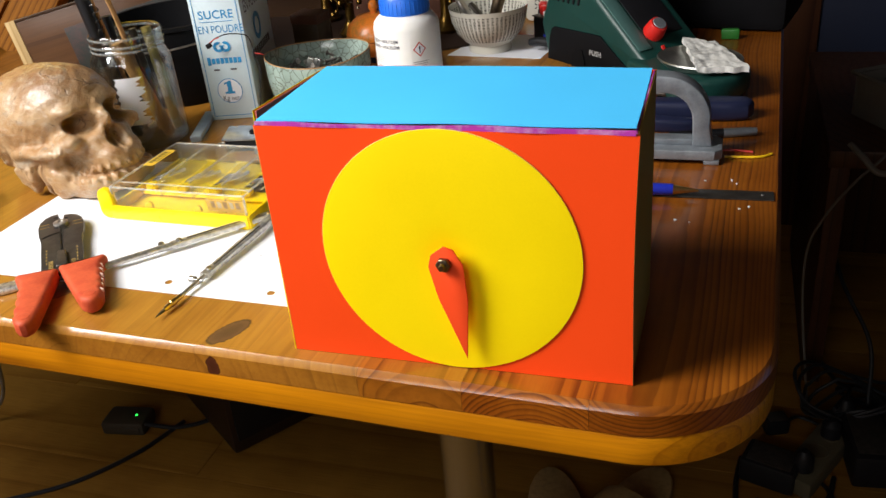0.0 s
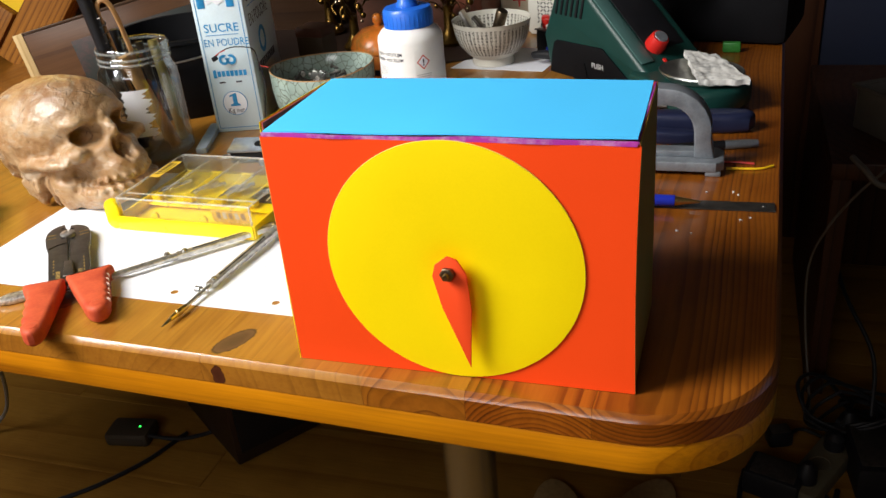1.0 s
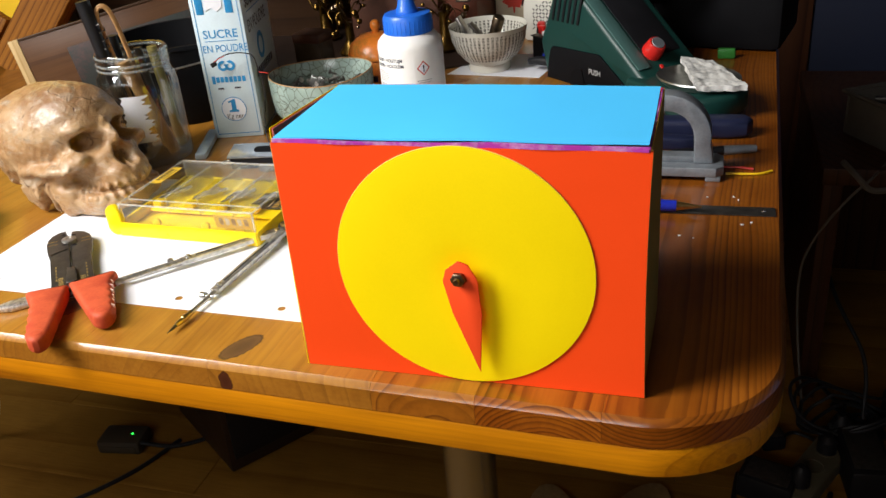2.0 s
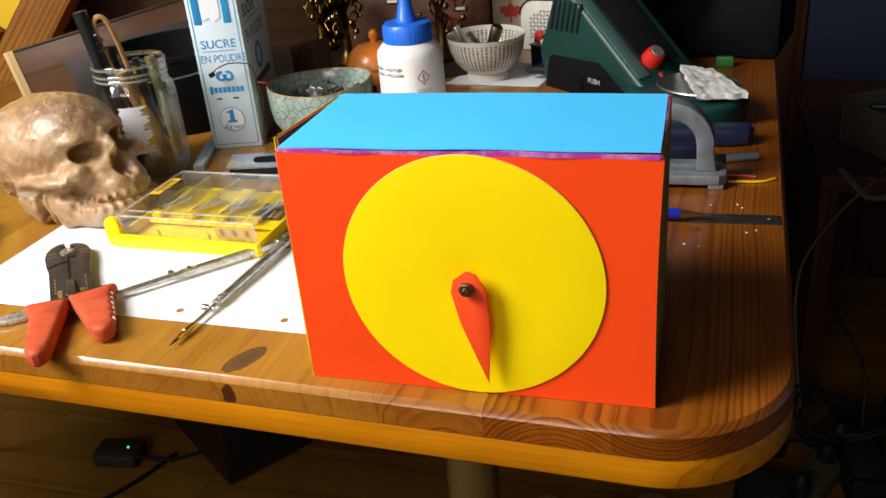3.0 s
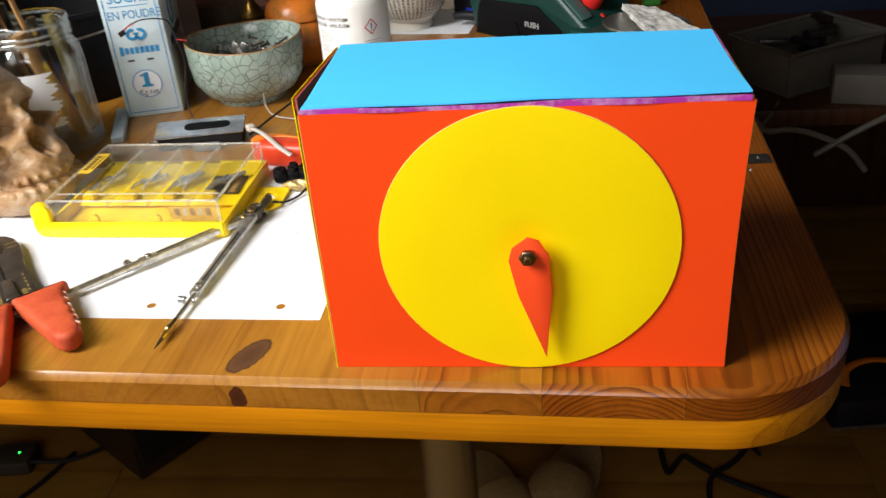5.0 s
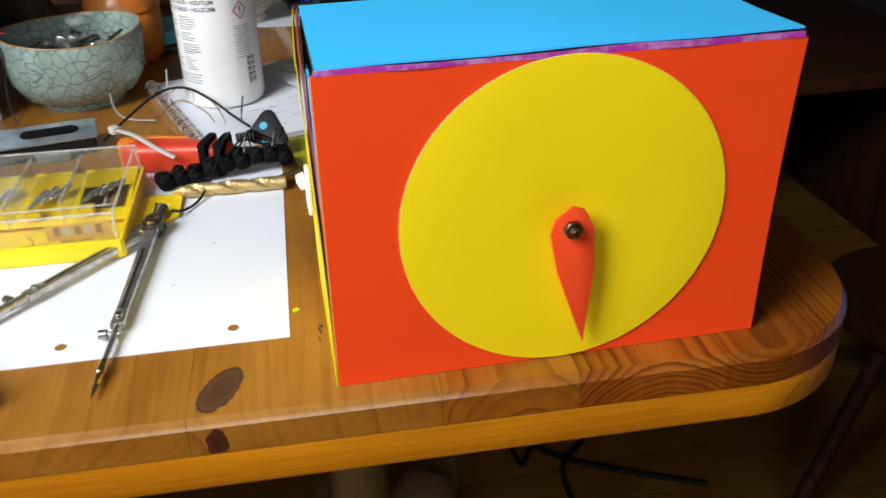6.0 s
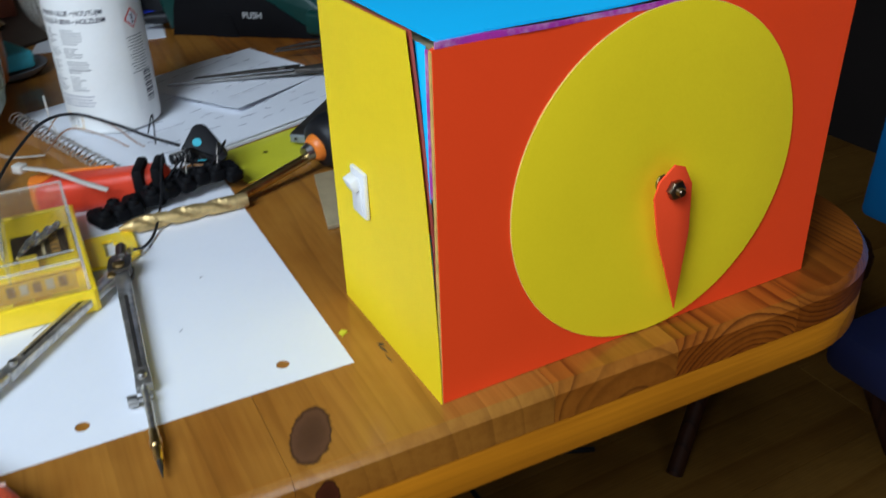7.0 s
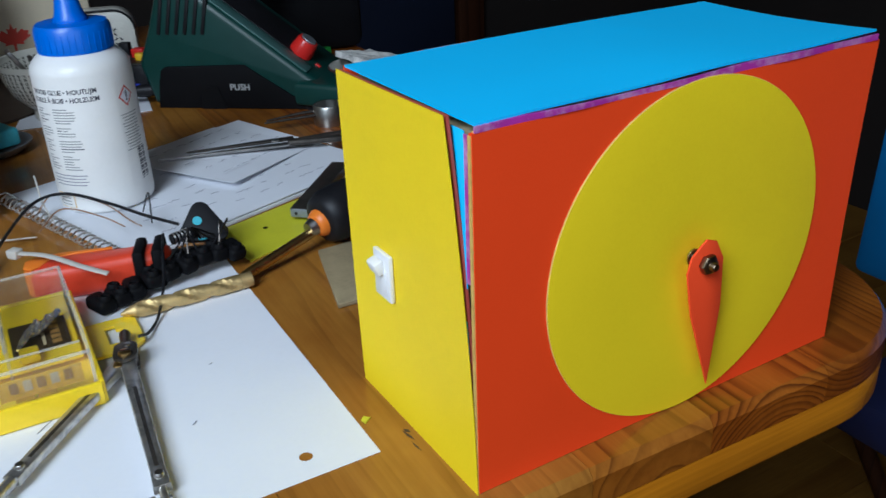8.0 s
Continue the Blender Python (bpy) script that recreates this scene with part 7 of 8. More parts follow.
make_pick()
sl = thing("sensor_cable", pose(0, 0, TOP), "thin black cable arching to the sensor", "cable")
part("cable", tube([(-0.135, 0.305, 0.006), (-0.122, 0.335, 0.01), (-0.1, 0.362, 0.018), (-0.08, 0.362, 0.02), (-0.06, 0.335, 0.018), (-0.045, 0.3, 0.018), (-0.033, 0.27, 0.02)], 0.001, 8), DARK, sl)
wires = thing("bare_wires", pose(0, 0, TOP), "thin brown and clear wires beside the bottle", "wire")
for k, pts in enumerate((((-0.1, 0.37, 0.006), (-0.085, 0.372, 0.018), (-0.062, 0.342, 0.016), (-0.052, 0.312, 0.012), (-0.05, 0.29, 0.016)), ((-0.102, 0.34, 0.007), (-0.085, 0.352, 0.014), (-0.066, 0.33, 0.012), (-0.058, 0.3, 0.014)), ((-0.094, 0.38, 0.03), (-0.094, 0.368, 0.016), (-0.092, 0.352, 0.008)), ((-0.04, 0.31, 0.008), (-0.037, 0.32, 0.024), (-0.04, 0.332, 0.008)))):
    part("wire", tube(pts, 0.0005, 6), WIREC if k < 2 else NYLON if k == 2 else DARK, wires)
tie = thing("cable_tie", pose(0, 0, TOP), "white toothed nylon cable tie", "cable tie")
part("strap", tube([(-0.119, 0.268, 0.0265), (-0.106, 0.2555, 0.0262), (-0.092, 0.243, 0.021), (-0.081, 0.236, 0.0165)], 0.0022, 6, ellipse=0.35), NYLON, tie)
part("head", box((0.007, 0.006, 0.005), (-0.1205, 0.2695, 0.0262), 0.001, Matrix.Rotation(-0.9, 4, "Z")), NYLON, tie)
tie2 = thing("nylon_thread", pose(0, 0, TOP), "bent white nylon strip near the bowl", "strip")
part("strip", tube([(-0.1335, 0.352, 0.024), (-0.1325, 0.3515, 0.012), (-0.125, 0.35, 0.004), (-0.104, 0.343, 0.003)], 0.001, 6, ellipse=0.6), NYLON, tie2)
bw = thing("black_wire", pose(0, 0, TOP), "thin black wire trailing over the paper", "wire")
part("wire", tube([(-0.046, 0.252, 0.024), (-0.051, 0.236, 0.022), (-0.057, 0.218, 0.012), (-0.066, 0.2, 0.003), (-0.0745, 0.186, 0.003), (-0.081, 0.176, 0.008)], 0.0008, 8), DARK, bw)
loose("cardboard_scrap", slab([(0.0, 0.0), (0.06, -0.004), (0.062, 0.066), (0.018, 0.066)], 0.0002, 0.003, 0.0005), KRAFT, pose(0.0155, 0.157, TOP), "brown torn corrugated cardboard scrap", "cardboard")


# ---- back of the table ----
def leather_box(m, w, d, h, mat, label):
    b = thing("storage_box", m, label, "box")
    part("body", box((w, d, h * 0.72), (0, 0, h * 0.36), 0.004), mat, b)
    lid = part("lid", box((w + 0.003, d + 0.003, h * 0.28 - 0.002), (0, 0, h * 0.86 + 0.001), 0.004), mat, b)
    plate = part("label_holder", box((0.02, 0.0016, 0.0075), (0.006, -d / 2 - 0.0012, h * 0.46), 0.0008), GUNMETAL, b, "dark metal label holder")
    part("tag", box((0.014, 0.0006, 0.0035), (0.006, -d / 2 - 0.0022, h * 0.46), 0.0002), CREAM, plate)
    return b


leather_box(pose(-0.19, 0.79, TOP, 0, 0, -4), 0.13, 0.12, 0.16, LEATHER, "dark brown leather storage box on the table")
leather_box(pose(-0.103, 0.8, TOP, 0, 0, -2), 0.05, 0.12, 0.13, REDBROWN, "red-brown lacquered storage box on the table")


def make_leaf_bag():
    b = thing("paper_bag", pose(-0.03, 0.84, TOP, 0, 0, -4), "cream paper bag printed with a red leaf", "bag")
    part("bag", box((0.11, 0.045, 0.15), (0.01, 0, 0.075), 0.004), CREAM, b)
    half = [(0, 1), (0.12, 0.6), (0.3, 0.7), (0.26, 0.36), (0.6, 0.62), (0.66, 0.48), (0.96, 0.46), (0.86, 0.26), (1, 0.12), (0.5, -0.2), (0.56, -0.36), (0.1, -0.3), (0.05, -0.8)]
    pts = [(0.017 * x, 0.017 * y) for x, y in [(-x, y) for x, y in half[:0:-1]] + half]
    part("leaf_print", slab(pts, 0, 0.0004), PRINTRED, b, "red maple leaf print", at=pose(-0.017, -0.0226, 0.036, 90, 0, 0))
    part("leaf_print", slab([(x * 0.6, y * 0.6) for x, y in pts], 0, 0.0004), PRINTRED, b, "red maple leaf print", at=pose(0.03, -0.0226, 0.078, 90, 0, 30))


make_leaf_bag()


def make_speaker():
    s = thing("perforated_tin", pose(0.022, 0.755, TOP + 0.001, 0, 0, -16), "white rounded tin with a perforated pattern", "tin")
    w, h = 0.084, 0.066
    out = arc(w / 2 - 0.02, h - 0.02, 0.02, 0, 90, 6) + arc(-w / 2 + 0.02, h - 0.02, 0.02, 90, 180, 6) + [(-w / 2, 0.004), (-w / 2 + 0.004, 0), (w / 2 - 0.004, 0), (w / 2, 0.004)]
    part("body", slab(out, 0, 0.03, 0.003), PORCELAIN, s, at=Matrix(((1, 0, 0, 0), (0, 0, -1, 0.015), (0, 1, 0, 0), (0, 0, 0, 1))))
    part("rim", tube([(x, -0.0155, z) for x, z in out[:14]], 0.0012, 6, smooth=False), DARK, s)
    for i in range(12):
        for j in range(10):
            x, z = -0.026 + 0.0048 * i, 0.008 + 0.0048 * j
            if (x / 0.03) ** 2 + ((z - 0.03) / 0.025) ** 2 < 1:
                part("slot", box((0.0036, 0.0006, 0.0013), (0, 0, 0), 0.0), DARK, s, at=pose(x, -0.0152, z, 0, 45 if (i + j) % 2 else -45, 0))


make_speaker()
def make_parts_tray():
    t = thing("parts_tray", pose(0.036, 0.655, TOP, 0, 0, -38), "small black tray with coloured electronic parts", "tray")
    part("tray", box((0.04, 0.038, 0.032), (0, 0, 0.016), 0.003), DARK, t)
    part("rim", box((0.042, 0.04, 0.0015), (0, 0, 0.0325), 0.0005), GUNMETAL, t)
    for x, y, w, h, mat in ((-0.012, -0.008, 0.009, 0.01, KNOBRED), (-0.002, -0.012, 0.008, 0.006, PLASTIC), (0.01, -0.006, 0.008, 0.007, WIREY), (0.004, 0.006, 0.012, 0.009, KNOBRED), (-0.01, 0.008, 0.01, 0.014, DARK)):
        part("component", box((w, w * 0.8, h), (x, y, 0.0332 + h / 2), 0.0012), mat, t)
    part("component", box((0.012, 0.002, 0.005), (0.006, -0.02, 0.012), 0.0008), PENBLUE, t, "small blue connector")


make_parts_tray()
red_dot = thing("small_connector", pose(0.012, 0.7, TOP, 0, 0, 0), "small red and black plastic connector", "connector")
part("body", box((0.012, 0.012, 0.03), (0, 0, 0.015), 0.002), DARK, red_dot)
part("tip", box((0.01, 0.01, 0.008), (0, 0, 0.034), 0.002), KNOBRED, red_dot, "red tip")


def make_ornament(m, seed, scale, label):
    """A glittering gilded ornament: a small plinth, a stem and many curled leaves and beads."""
    o = thing("gilded_ornament", m, label, "ornament")
    rnd = random.Random(seed)
    part("plinth", lathe([(0, 0), (0.018 * scale, 0), (0.02 * scale, 0.004), (0.012 * scale, 0.012), (0.007 * scale, 0.02), (0.006 * scale, 0.05 * scale), (0, 0.052 * scale)], 20), GOLD, o)
    for k in range(16):
        a, z = rnd.uniform(0, 6.28), rnd.uniform(0.035, 0.1) * scale
        r = rnd.uniform(0.018, 0.036) * scale
        p = [(0.004 * math.cos(a), 0.004 * math.sin(a), z), (r * 0.6 * math.cos(a + 0.3), r * 0.6 * math.sin(a + 0.3), z + 0.014 * scale), (r * math.cos(a + 0.6), r * math.sin(a + 0.6), z + 0.006 * scale), (r * 0.8 * math.cos(a + 0.9), r * 0.8 * math.sin(a + 0.9), z - 0.006 * scale)]
        part("curl", tube(p, (0.0028 * scale, 0.0008), 6, steps=5, ellipse=0.4), GOLD, o)
    for k in range(14):
        a, z, r = rnd.uniform(0, 6.28), rnd.uniform(0.03, 0.11) * scale, rnd.uniform(0.01, 0.03) * scale
        q = rnd.uniform(0.0025, 0.006) * scale
        part("bead", lathe([(0, -q), (q * 0.7, -q * 0.7), (q, 0), (q * 0.7, q * 0.7), (0, q)], 12), GOLD if k % 3 else BRONZE, o, at=pose(r * math.cos(a), r * math.sin(a), z))


# sheet added here: the dim back of the table is put into its colour
mat = part("display_mat", slab([(-0.47, 0.575), (-0.165, 0.575), (-0.06, 0.64), (-0.06, 0.86), (-0.47, 0.86)], 0, 0.003, 0.001), DARKVENEER, at=pose(0, 0, TOP))
tagged(mat, "dark sheet added to dim the tabletop under the ornaments", "mat")
bb = thing("brown_box", pose(-0.231, 0.548, TOP, 0, 0, -8), "small dark brown card box with a yellow label", "box")
part("body", box((0.035, 0.03, 0.056), (0, 0, 0.028), 0.001), CARDBROWN, bb)
part("lid", box((0.0364, 0.0314, 0.011), (0, 0, 0.0608), 0.0012), LEATHER, bb, "red-brown lid")
part("label", box((0.008, 0.0004, 0.011), (-0.004, -0.0152, 0.028)), LABELYELLOW, bb, "small yellow paper label")
make_ornament(pose(-0.31, 0.76, TOP + 0.003), 1, 1.0, "gilded leafy ornament glinting in the dark")
make_ornament(pose(-0.24, 0.68, TOP + 0.003), 2, 0.85, "gilded beaded ornament on a small plinth")
make_ornament(pose(-0.4, 0.62, TOP + 0.003), 3, 0.95, "tall gilded ornament with curled leaves")
make_ornament(pose(-0.115, 0.7, TOP + 0.003), 4, 1.0, "small gilded ornament behind the orange jar")

# black case behind the green tool
bc = thing("black_case", pose(0.215, 0.76, TOP, 0, 0, -12), "black plastic tool case in the shade", "case")
part("body", box((0.19, 0.12, 0.11), (0, 0, 0.055), 0.012), MATTBLACK, bc)
part("lid", box((0.186, 0.116, 0.03), (0, 0, 0.1265), 0.01), MATTBLACK, bc)
part("handle", tube([(-0.04, -0.062, 0.1), (-0.036, -0.082, 0.1), (0.036, -0.082, 0.1), (0.04, -0.062, 0.1)], 0.006, 8), MATTBLACK, bc)
part("latch", box((0.016, 0.004, 0.02), (0.06, -0.061, 0.108), 0.001), GUNMETAL, bc)
part("motor", lathe([(0, 0), (0.034, 0), (0.036, 0.004), (0.036, 0.05), (0.03, 0.058), (0, 0.06)], 32), MATTBLACK, bc, "round black motor housing", at=pose(-0.055, -0.07, 0.09, 60, 0, 20))
ga = thing("green_clip", pose(0.235, 0.665, TOP, 0, 0, 0), "small green plastic clip", "clip")
part("clip", box((0.02, 0.008, 0.012), (0, 0, 0.006), 0.002), plain("clip_green", (0.03, 0.2, 0.03), 0.4), ga)


# ---- leaning boards at the left ----
def make_picture():
    p = thing("painted_board", pose(-0.545, 0.45, TOP + 0.001, -7, -10, 30), "dark painting on a pale wooden board, leaning back", "painting")
    part("board", box((0.23, 0.008, 0.083), (0.115, 0, 0.0415), 0.001), BROWNBOARD, p)
    part("edge", box((0.011, 0.0095, 0.086), (-0.0055, 0, 0.043), 0.0006), PINEY, p, "pale bare wood edge")
    part("top_edge", box((0.23, 0.0095, 0.003), (0.115, 0, 0.0845), 0.0006), DARKBOARD, p)
    part("picture", box((0.18, 0.002, 0.06), (0.139, -0.005, 0.031), 0.0004), CANVAS, p, "dark painted picture")


make_picture()


def make_frame():
    f = thing("framed_panel", pose(-0.78, 0.63, TOP, 0, 0, 0) @ Matrix.Scale(1.2, 4), "yellow panel in a broad pine frame, leaning", "panel")
    m = pose(0, 0, 0.012, -10, 38, 8)
    part("stile", box((0.05, 0.03, 0.5), (0.0275, 0, 0.25), 0.003), PINE, f, at=m)
    part("rail", box((0.4, 0.03, 0.055), (-0.2, 0, 0.0275), 0.003), PINE, f, at=m)
    part("panel", box((0.4, 0.01, 0.45), (-0.2, 0.004, 0.275), 0.001), YELLOWWALL, f, "bright yellow painted panel", at=m)


make_frame()
cab = thing("cabinet_board", pose(-0.52, 0.78, TOP, 0, 0, 6), "plain brown wooden board standing behind the jar", "board")
part("board", box((0.4, 0.02, 0.36), (0, 0, 0.18), 0.003), DARKBOARD, cab)


# ---- floor and right side ----
db = thing("floor_speaker", pose(-0.552, 0.634, 0, 0, 0, 54), "dark wooden speaker box standing on the floor", "speaker")
part("cabinet", box((0.17, 0.24, 0.42), (0.085, 0.12, 0.215), 0.004), DARKVENEER, db)
part("grille", box((0.15, 0.004, 0.38), (0.085, -0.001, 0.22), 0.001), DARK, db)
for x in (0.02, 0.15):
    part("foot", box((0.02, 0.02, 0.006), (x, 0.03, 0.003), 0.001), DARK, db)
ad = thing("power_adapter", pose(-0.8, 0.67, 0, 0, 0, 8), "pale plug-in adapter with a green light, its shade coloured in", "adapter")
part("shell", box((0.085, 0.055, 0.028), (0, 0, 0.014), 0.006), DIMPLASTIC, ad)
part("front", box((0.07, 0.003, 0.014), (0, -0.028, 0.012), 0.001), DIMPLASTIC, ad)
part("light", lathe([(0, 0), (0.0022, 0), (0.0018, 0.001), (0, 0.0014)], 12), glow("green_led", (0.02, 1.0, 0.08), 3), ad, "small green indicator light", at=pose(0.02, 0.0, 0.028))
cable = lambda pts, r, mat, label: loose("floor_cable", tube(pts, r, 8), mat, pose(0, 0, 0), label, "cable")
cable([(-0.76, 0.66, 0.02), (-0.7, 0.68, 0.006), (-0.64, 0.72, 0.006), (-0.56, 0.8, 0.006)], 0.004, DARK, "dark adapter cable running to the speaker")
cable([(-0.7, 0.7, 0.004), (-0.74, 0.6, 0.004), (-0.82, 0.5, 0.004), (-0.95, 0.42, 0.004)], 0.004, DARK, "dark cable lying on the floor")
cable([(-0.78, 0.36, 0.66), (-0.8, 0.42, 0.5), (-0.86, 0.5, 0.3), (-1.0, 0.6, 0.1), (-1.1, 0.62, 0.004)], 0.0035, GREYCAST, "pale cable hanging under the table")


def make_slipper(m, label):
    s = thing("slipper", m, label, "slipper", group="pair of slippers")
    sole = [(0.045 * math.cos(a) * (1 + 0.12 * math.cos(a + 1)), 0.13 * math.sin(a)) for a in [k * 0.2618 for k in range(24)]]
    part("sole", slab(sole, 0, 0.014, 0.004), SLIPPER, s)
    bm = lathe([(0.048, 0), (0.05, 0.02), (0.042, 0.045), (0.025, 0.06), (0, 0.064)], 28)
    for v in bm.verts:
        v.co.y = v.co.y * 1.7 + 0.035
    bmesh.ops.bisect_plane(bm, geom=bm.verts[:] + bm.edges[:] + bm.faces[:], plane_co=(0, -0.02, 0), plane_no=(0, -1, 0.35), clear_outer=True)
    bmesh.ops.solidify(bm, geom=bm.faces[:], thickness=0.004)
    part("upper", bm, SLIPPER, s, at=pose(0, 0, 0.012))


make_slipper(pose(0.135, 0.62, 0, 0, 0, 160), "worn beige felt slipper on the floor")
make_slipper(pose(0.04, 0.585, 0, 0, 0, 200), "beige felt slipper lying beside its pair")
cable([(0.3, 0.8, 0.004), (0.292, 0.73, 0.004), (0.296, 0.672, 0.004), (0.312, 0.69, 0.004), (0.326, 0.707, 0.004), (0.345, 0.69, 0.004), (0.379, 0.66, 0.005), (0.447, 0.624, 0.004), (0.56, 0.57, 0.004)], 0.0042, DARK, "black cable looping over the floor")
cable([(0.44, 0.78, 0.004), (0.427, 0.729, 0.004), (0.395, 0.69, 0.004), (0.365, 0.662, 0.011), (0.352, 0.622, 0.004), (0.35, 0.5, 0.004)], 0.0042, DARK, "black cable crossing another on the floor")

ps = thing("power_strip", pose(0.418, 0.815, 0, 0, 0, 62), "cream power strip with black plugs in it", "power strip")
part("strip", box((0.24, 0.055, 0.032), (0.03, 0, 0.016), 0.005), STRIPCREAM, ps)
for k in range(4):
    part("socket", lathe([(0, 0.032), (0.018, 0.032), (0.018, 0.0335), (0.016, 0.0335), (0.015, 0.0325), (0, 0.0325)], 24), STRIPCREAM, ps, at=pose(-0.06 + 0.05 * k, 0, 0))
for k, (x, h) in enumerate(((-0.06, 0.035), (0.04, 0.03), (0.09, 0.042))):
    part("plug", lathe([(0, 0.033), (0.016, 0.033), (0.015, 0.033 + h * 0.7), (0.006, 0.033 + h), (0, 0.033 + h)], 16), DARK, ps, "black mains plug", at=pose(x, 0, 0))
for m, s, lab in ((pose(0.344, 0.766, 0, 0, 0, -18), (0.085, 0.06, 0.045), "black power brick lying on the floor"), (pose(0.49, 0.83, 0, 0, 0, 6), (0.065, 0.12, 0.06), "large black power brick beside the strip"), (pose(0.355, 0.885, 0, 0, 0, 20), (0.04, 0.03, 0.03), "small black mains adapter on the floor")):
    b = thing("power_brick", m, lab, "adapter", group="power bricks")
    part("shell", box(s, (0, 0, s[2] / 2), 0.006), DARK, b)
    part("seam", box((s[0] * 0.8, s[1] * 0.8, 0.0012), (0, 0, s[2] + 0.0003), 0.0004), GUNMETAL, b)
    part("lead", tube([(s[0] / 2 - 0.004, 0, 0.015), (s[0] / 2 + 0.03, 0.02, 0.006), (s[0] / 2 + 0.07, -0.02, 0.004)], 0.003, 8), DARK, b)
for pts in ([(0.44, 1.1, 0.004), (0.46, 1.0, 0.03), (0.47, 0.94, 0.06), (0.44, 0.87, 0.07)], [(0.42, 1.3, 0.3), (0.45, 1.1, 0.2), (0.5, 1.0, 0.12), (0.5, 0.93, 0.04)], [(0.56, 0.98, 0.004), (0.5, 1.02, 0.01), (0.46, 0.99, 0.02), (0.52, 0.9, 0.05)]):
    cable(pts, 0.0038, DARK, "black mains cable among the plugs")

dv = thing("black_toolbox", pose(0.63, 0.86, 0, 0, 0, 8), "low black device with an orange stripe", "device")
part("body", box((0.2, 0.24, 0.06), (0.03, 0.04, 0.03), 0.008), DARK, dv)
part("stripe", tube([(-0.04, -0.04, 0.0605), (-0.02, 0.0, 0.0605), (0.03, 0.02, 0.0605), (0.1, 0.0, 0.0605)], 0.007, 8, ellipse=0.3), ORANGEPL, dv, "curved orange stripe")
part("rail", tube([(-0.072, -0.082, 0.008), (0.0, -0.084, 0.008), (0.03, -0.084, 0.008)], 0.003, 8), STEEL, dv)

shelf = thing("low_shelf", pose(0.85, 1.3, 0), "dark low shelf in the shade", "shelf")
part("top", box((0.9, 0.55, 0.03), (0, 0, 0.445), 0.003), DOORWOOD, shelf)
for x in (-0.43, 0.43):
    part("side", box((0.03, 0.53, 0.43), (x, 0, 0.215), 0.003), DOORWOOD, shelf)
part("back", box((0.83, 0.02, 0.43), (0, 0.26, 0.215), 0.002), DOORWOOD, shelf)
tub = thing("plastic_tub", pose(0.572, 1.19, 0.46, 0, 0, 31) @ Matrix.Diagonal((1.06, 0.96, 1, 1)), "white plastic tub of odds and ends, its shade coloured grey", "tub")
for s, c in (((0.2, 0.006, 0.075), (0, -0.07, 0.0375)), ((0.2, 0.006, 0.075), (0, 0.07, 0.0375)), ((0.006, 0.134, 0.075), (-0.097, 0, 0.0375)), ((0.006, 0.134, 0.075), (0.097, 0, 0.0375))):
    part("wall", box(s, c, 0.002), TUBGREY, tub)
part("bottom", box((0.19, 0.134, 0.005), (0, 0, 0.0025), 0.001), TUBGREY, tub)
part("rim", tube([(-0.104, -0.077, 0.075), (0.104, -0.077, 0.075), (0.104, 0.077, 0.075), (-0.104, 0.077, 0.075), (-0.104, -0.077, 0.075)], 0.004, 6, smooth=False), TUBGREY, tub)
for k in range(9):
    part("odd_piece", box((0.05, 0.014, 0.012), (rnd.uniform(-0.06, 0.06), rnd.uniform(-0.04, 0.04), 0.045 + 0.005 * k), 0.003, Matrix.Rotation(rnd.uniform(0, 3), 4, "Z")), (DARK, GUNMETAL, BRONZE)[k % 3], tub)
wb = thing("white_box", pose(0.63, 1.068, 0.46, 0, 0, -12), "white cardboard box on the shelf, its shade coloured grey", "box")
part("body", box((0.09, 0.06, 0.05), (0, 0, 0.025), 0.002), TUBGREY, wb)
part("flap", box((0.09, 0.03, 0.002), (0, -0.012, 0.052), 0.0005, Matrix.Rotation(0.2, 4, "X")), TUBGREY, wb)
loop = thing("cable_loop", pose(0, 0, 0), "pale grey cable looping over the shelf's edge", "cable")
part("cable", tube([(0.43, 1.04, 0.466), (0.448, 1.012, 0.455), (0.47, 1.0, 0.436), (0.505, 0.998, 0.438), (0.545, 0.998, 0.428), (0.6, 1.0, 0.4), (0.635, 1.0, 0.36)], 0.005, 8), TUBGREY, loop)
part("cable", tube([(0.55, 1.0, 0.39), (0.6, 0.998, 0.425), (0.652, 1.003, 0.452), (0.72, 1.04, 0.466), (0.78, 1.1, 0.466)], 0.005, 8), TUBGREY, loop)


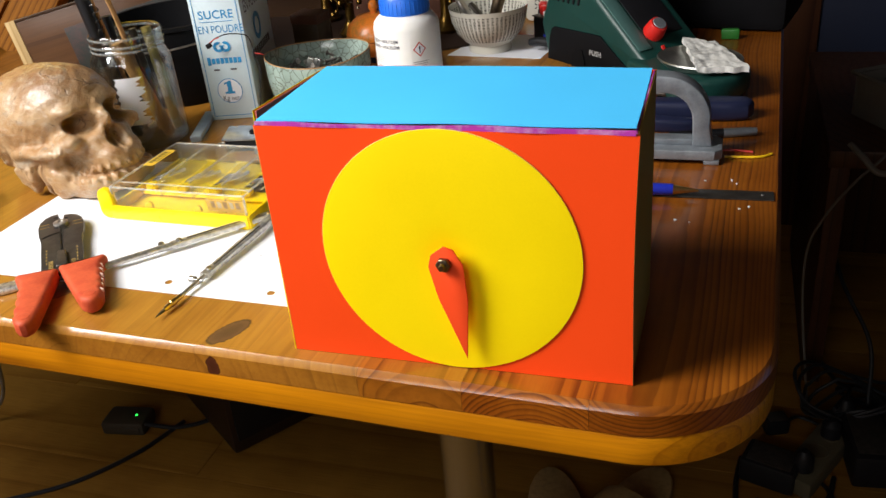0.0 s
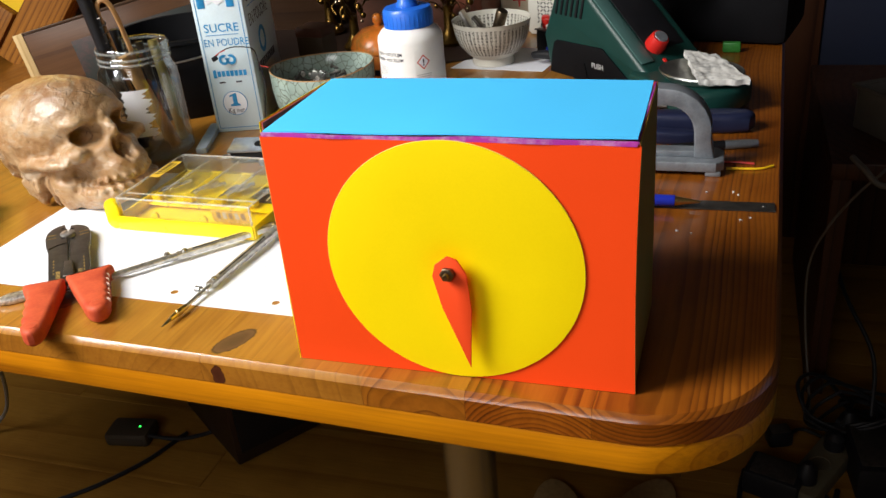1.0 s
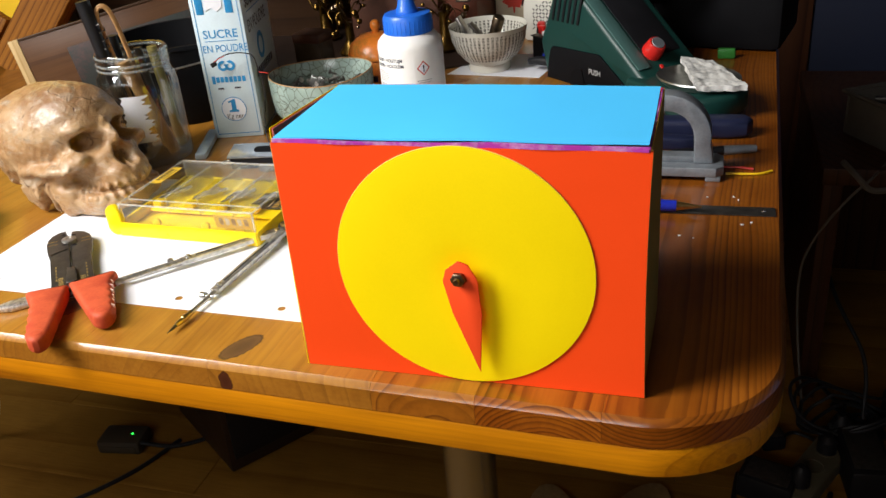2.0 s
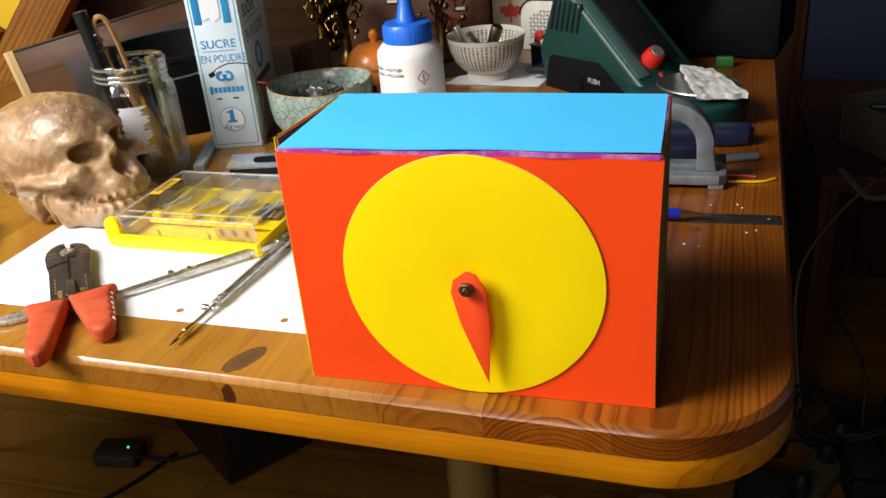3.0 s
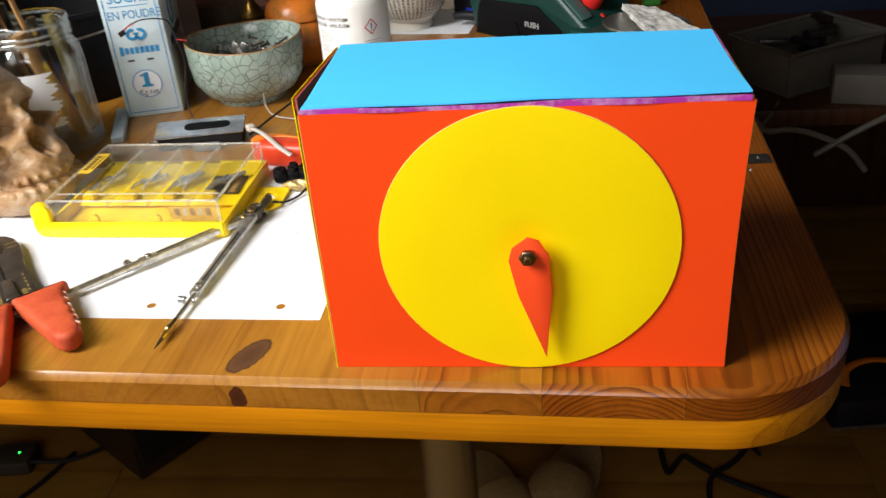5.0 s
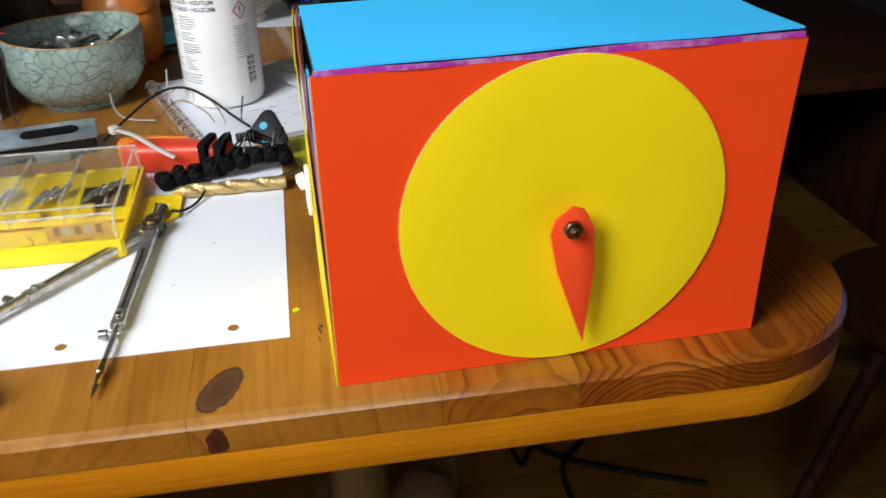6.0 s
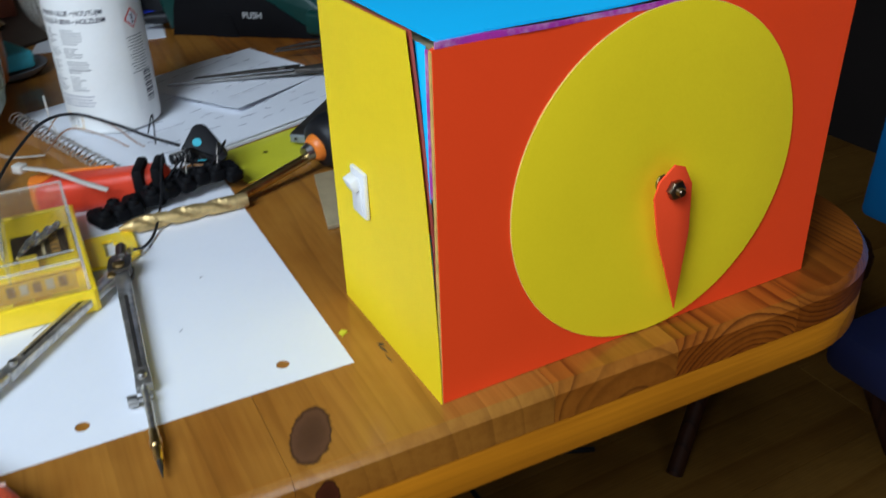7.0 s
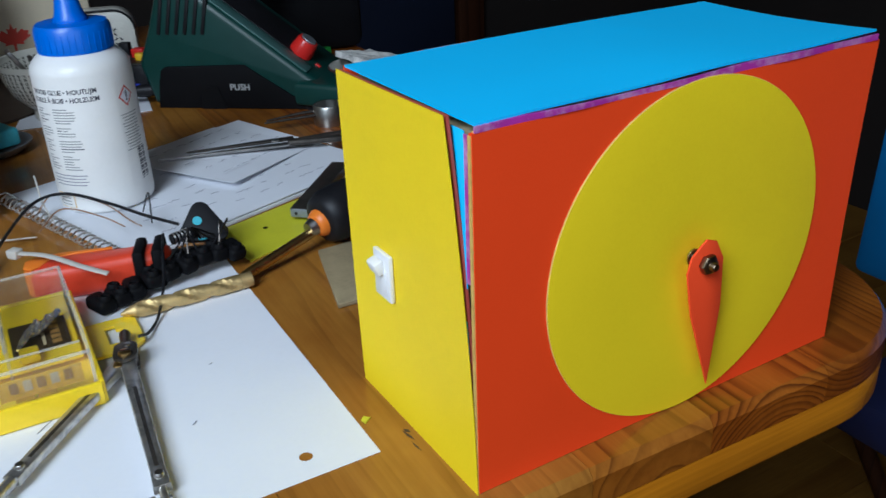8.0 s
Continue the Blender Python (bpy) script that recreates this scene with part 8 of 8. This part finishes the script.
def make_chair():
    c = thing("blue_chair", pose(0.52, 0.0, 0, 0, 0, 0), "blue upholstered chair standing beside the table", "chair")
    part("backrest", box((0.03, 0.37, 0.17), (0, -0.002, 0.69), 0.008, Matrix.Rotation(radians(3), 4, "Y")), CHAIRBLUE, c)
    part("seat", box((0.40, 0.40, 0.05), (0.2, 0, 0.45), 0.015), SEATBLUE, c, "darker blue padded seat")
    part("post", box((0.012, 0.05, 0.3), (0.012, 0, 0.5), 0.003), DARK, c, "black steel back post")
    part("column", lathe([(0, 0.06), (0.025, 0.06), (0.025, 0.42), (0, 0.42)], 20), DARK, c, at=pose(0.2, 0, 0))
    for k in range(5):
        a = k * 2 * math.pi / 5 + 0.3
        part("foot", tube([(0.2, 0, 0.075), (0.2 + 0.25 * math.cos(a), 0.25 * math.sin(a), 0.03)], (0.02, 0.014), 8, smooth=False), DARK, c)
        part("caster", lathe([(0, -0.012), (0.024, -0.012), (0.026, 0), (0.024, 0.012), (0, 0.012)], 18), DARK, c, at=pose(0.2 + 0.25 * math.cos(a), 0.25 * math.sin(a), 0.026, 90, 0, math.degrees(a)))


make_chair()


hang = thing("hanging_cable", pose(0, 0, 0), "thin pale grey cable hanging from the shelf", "cable")
part("cable", tube([(0.5, 1.06, 0.462), (0.47, 1.01, 0.45), (0.44, 1.0, 0.42), (0.404, 1.0, 0.36), (0.382, 1.0, 0.29), (0.386, 0.99, 0.18), (0.41, 0.96, 0.004)], 0.0022, 8), TUBGREY, hang)
coil = thing("cable_bundle", pose(0, 0, 0), "black mains cables looped in a loose bundle", "cable")
for k in range(6):
    a0, r = 0.9 * k, 0.05 + 0.008 * k
    part("loop", tube([(0.47 + r * math.cos(a0 + q * 0.7), 0.93 + 0.7 * r * math.sin(a0 + q * 0.7), 0.012 + 0.012 * k + 0.022 * math.sin(q * 1.4 + k)) for q in range(10)], 0.0032, 7), DARK, coil)


# ---- low stool in the dark beside the table ----
def make_stool():
    s = thing("low_stool", pose(0.86, 0.56, 0, 0, 0, 22), "dark low wooden stool with splayed legs", "stool")
    part("seat", slab(arc(0, 0, 0.15, 0, 345, 23), 0.28, 0.305, 0.006), DOORWOOD, s)
    for a in (202, 292, 22, 112):
        c, q = math.cos(radians(a - 22)), math.sin(radians(a - 22))
        part("leg", tube([(0.245 * c, 0.245 * q, 0.002), (0.1 * c, 0.1 * q, 0.285)], 0.013, 10, smooth=False), DOORWOOD, s)


make_stool()
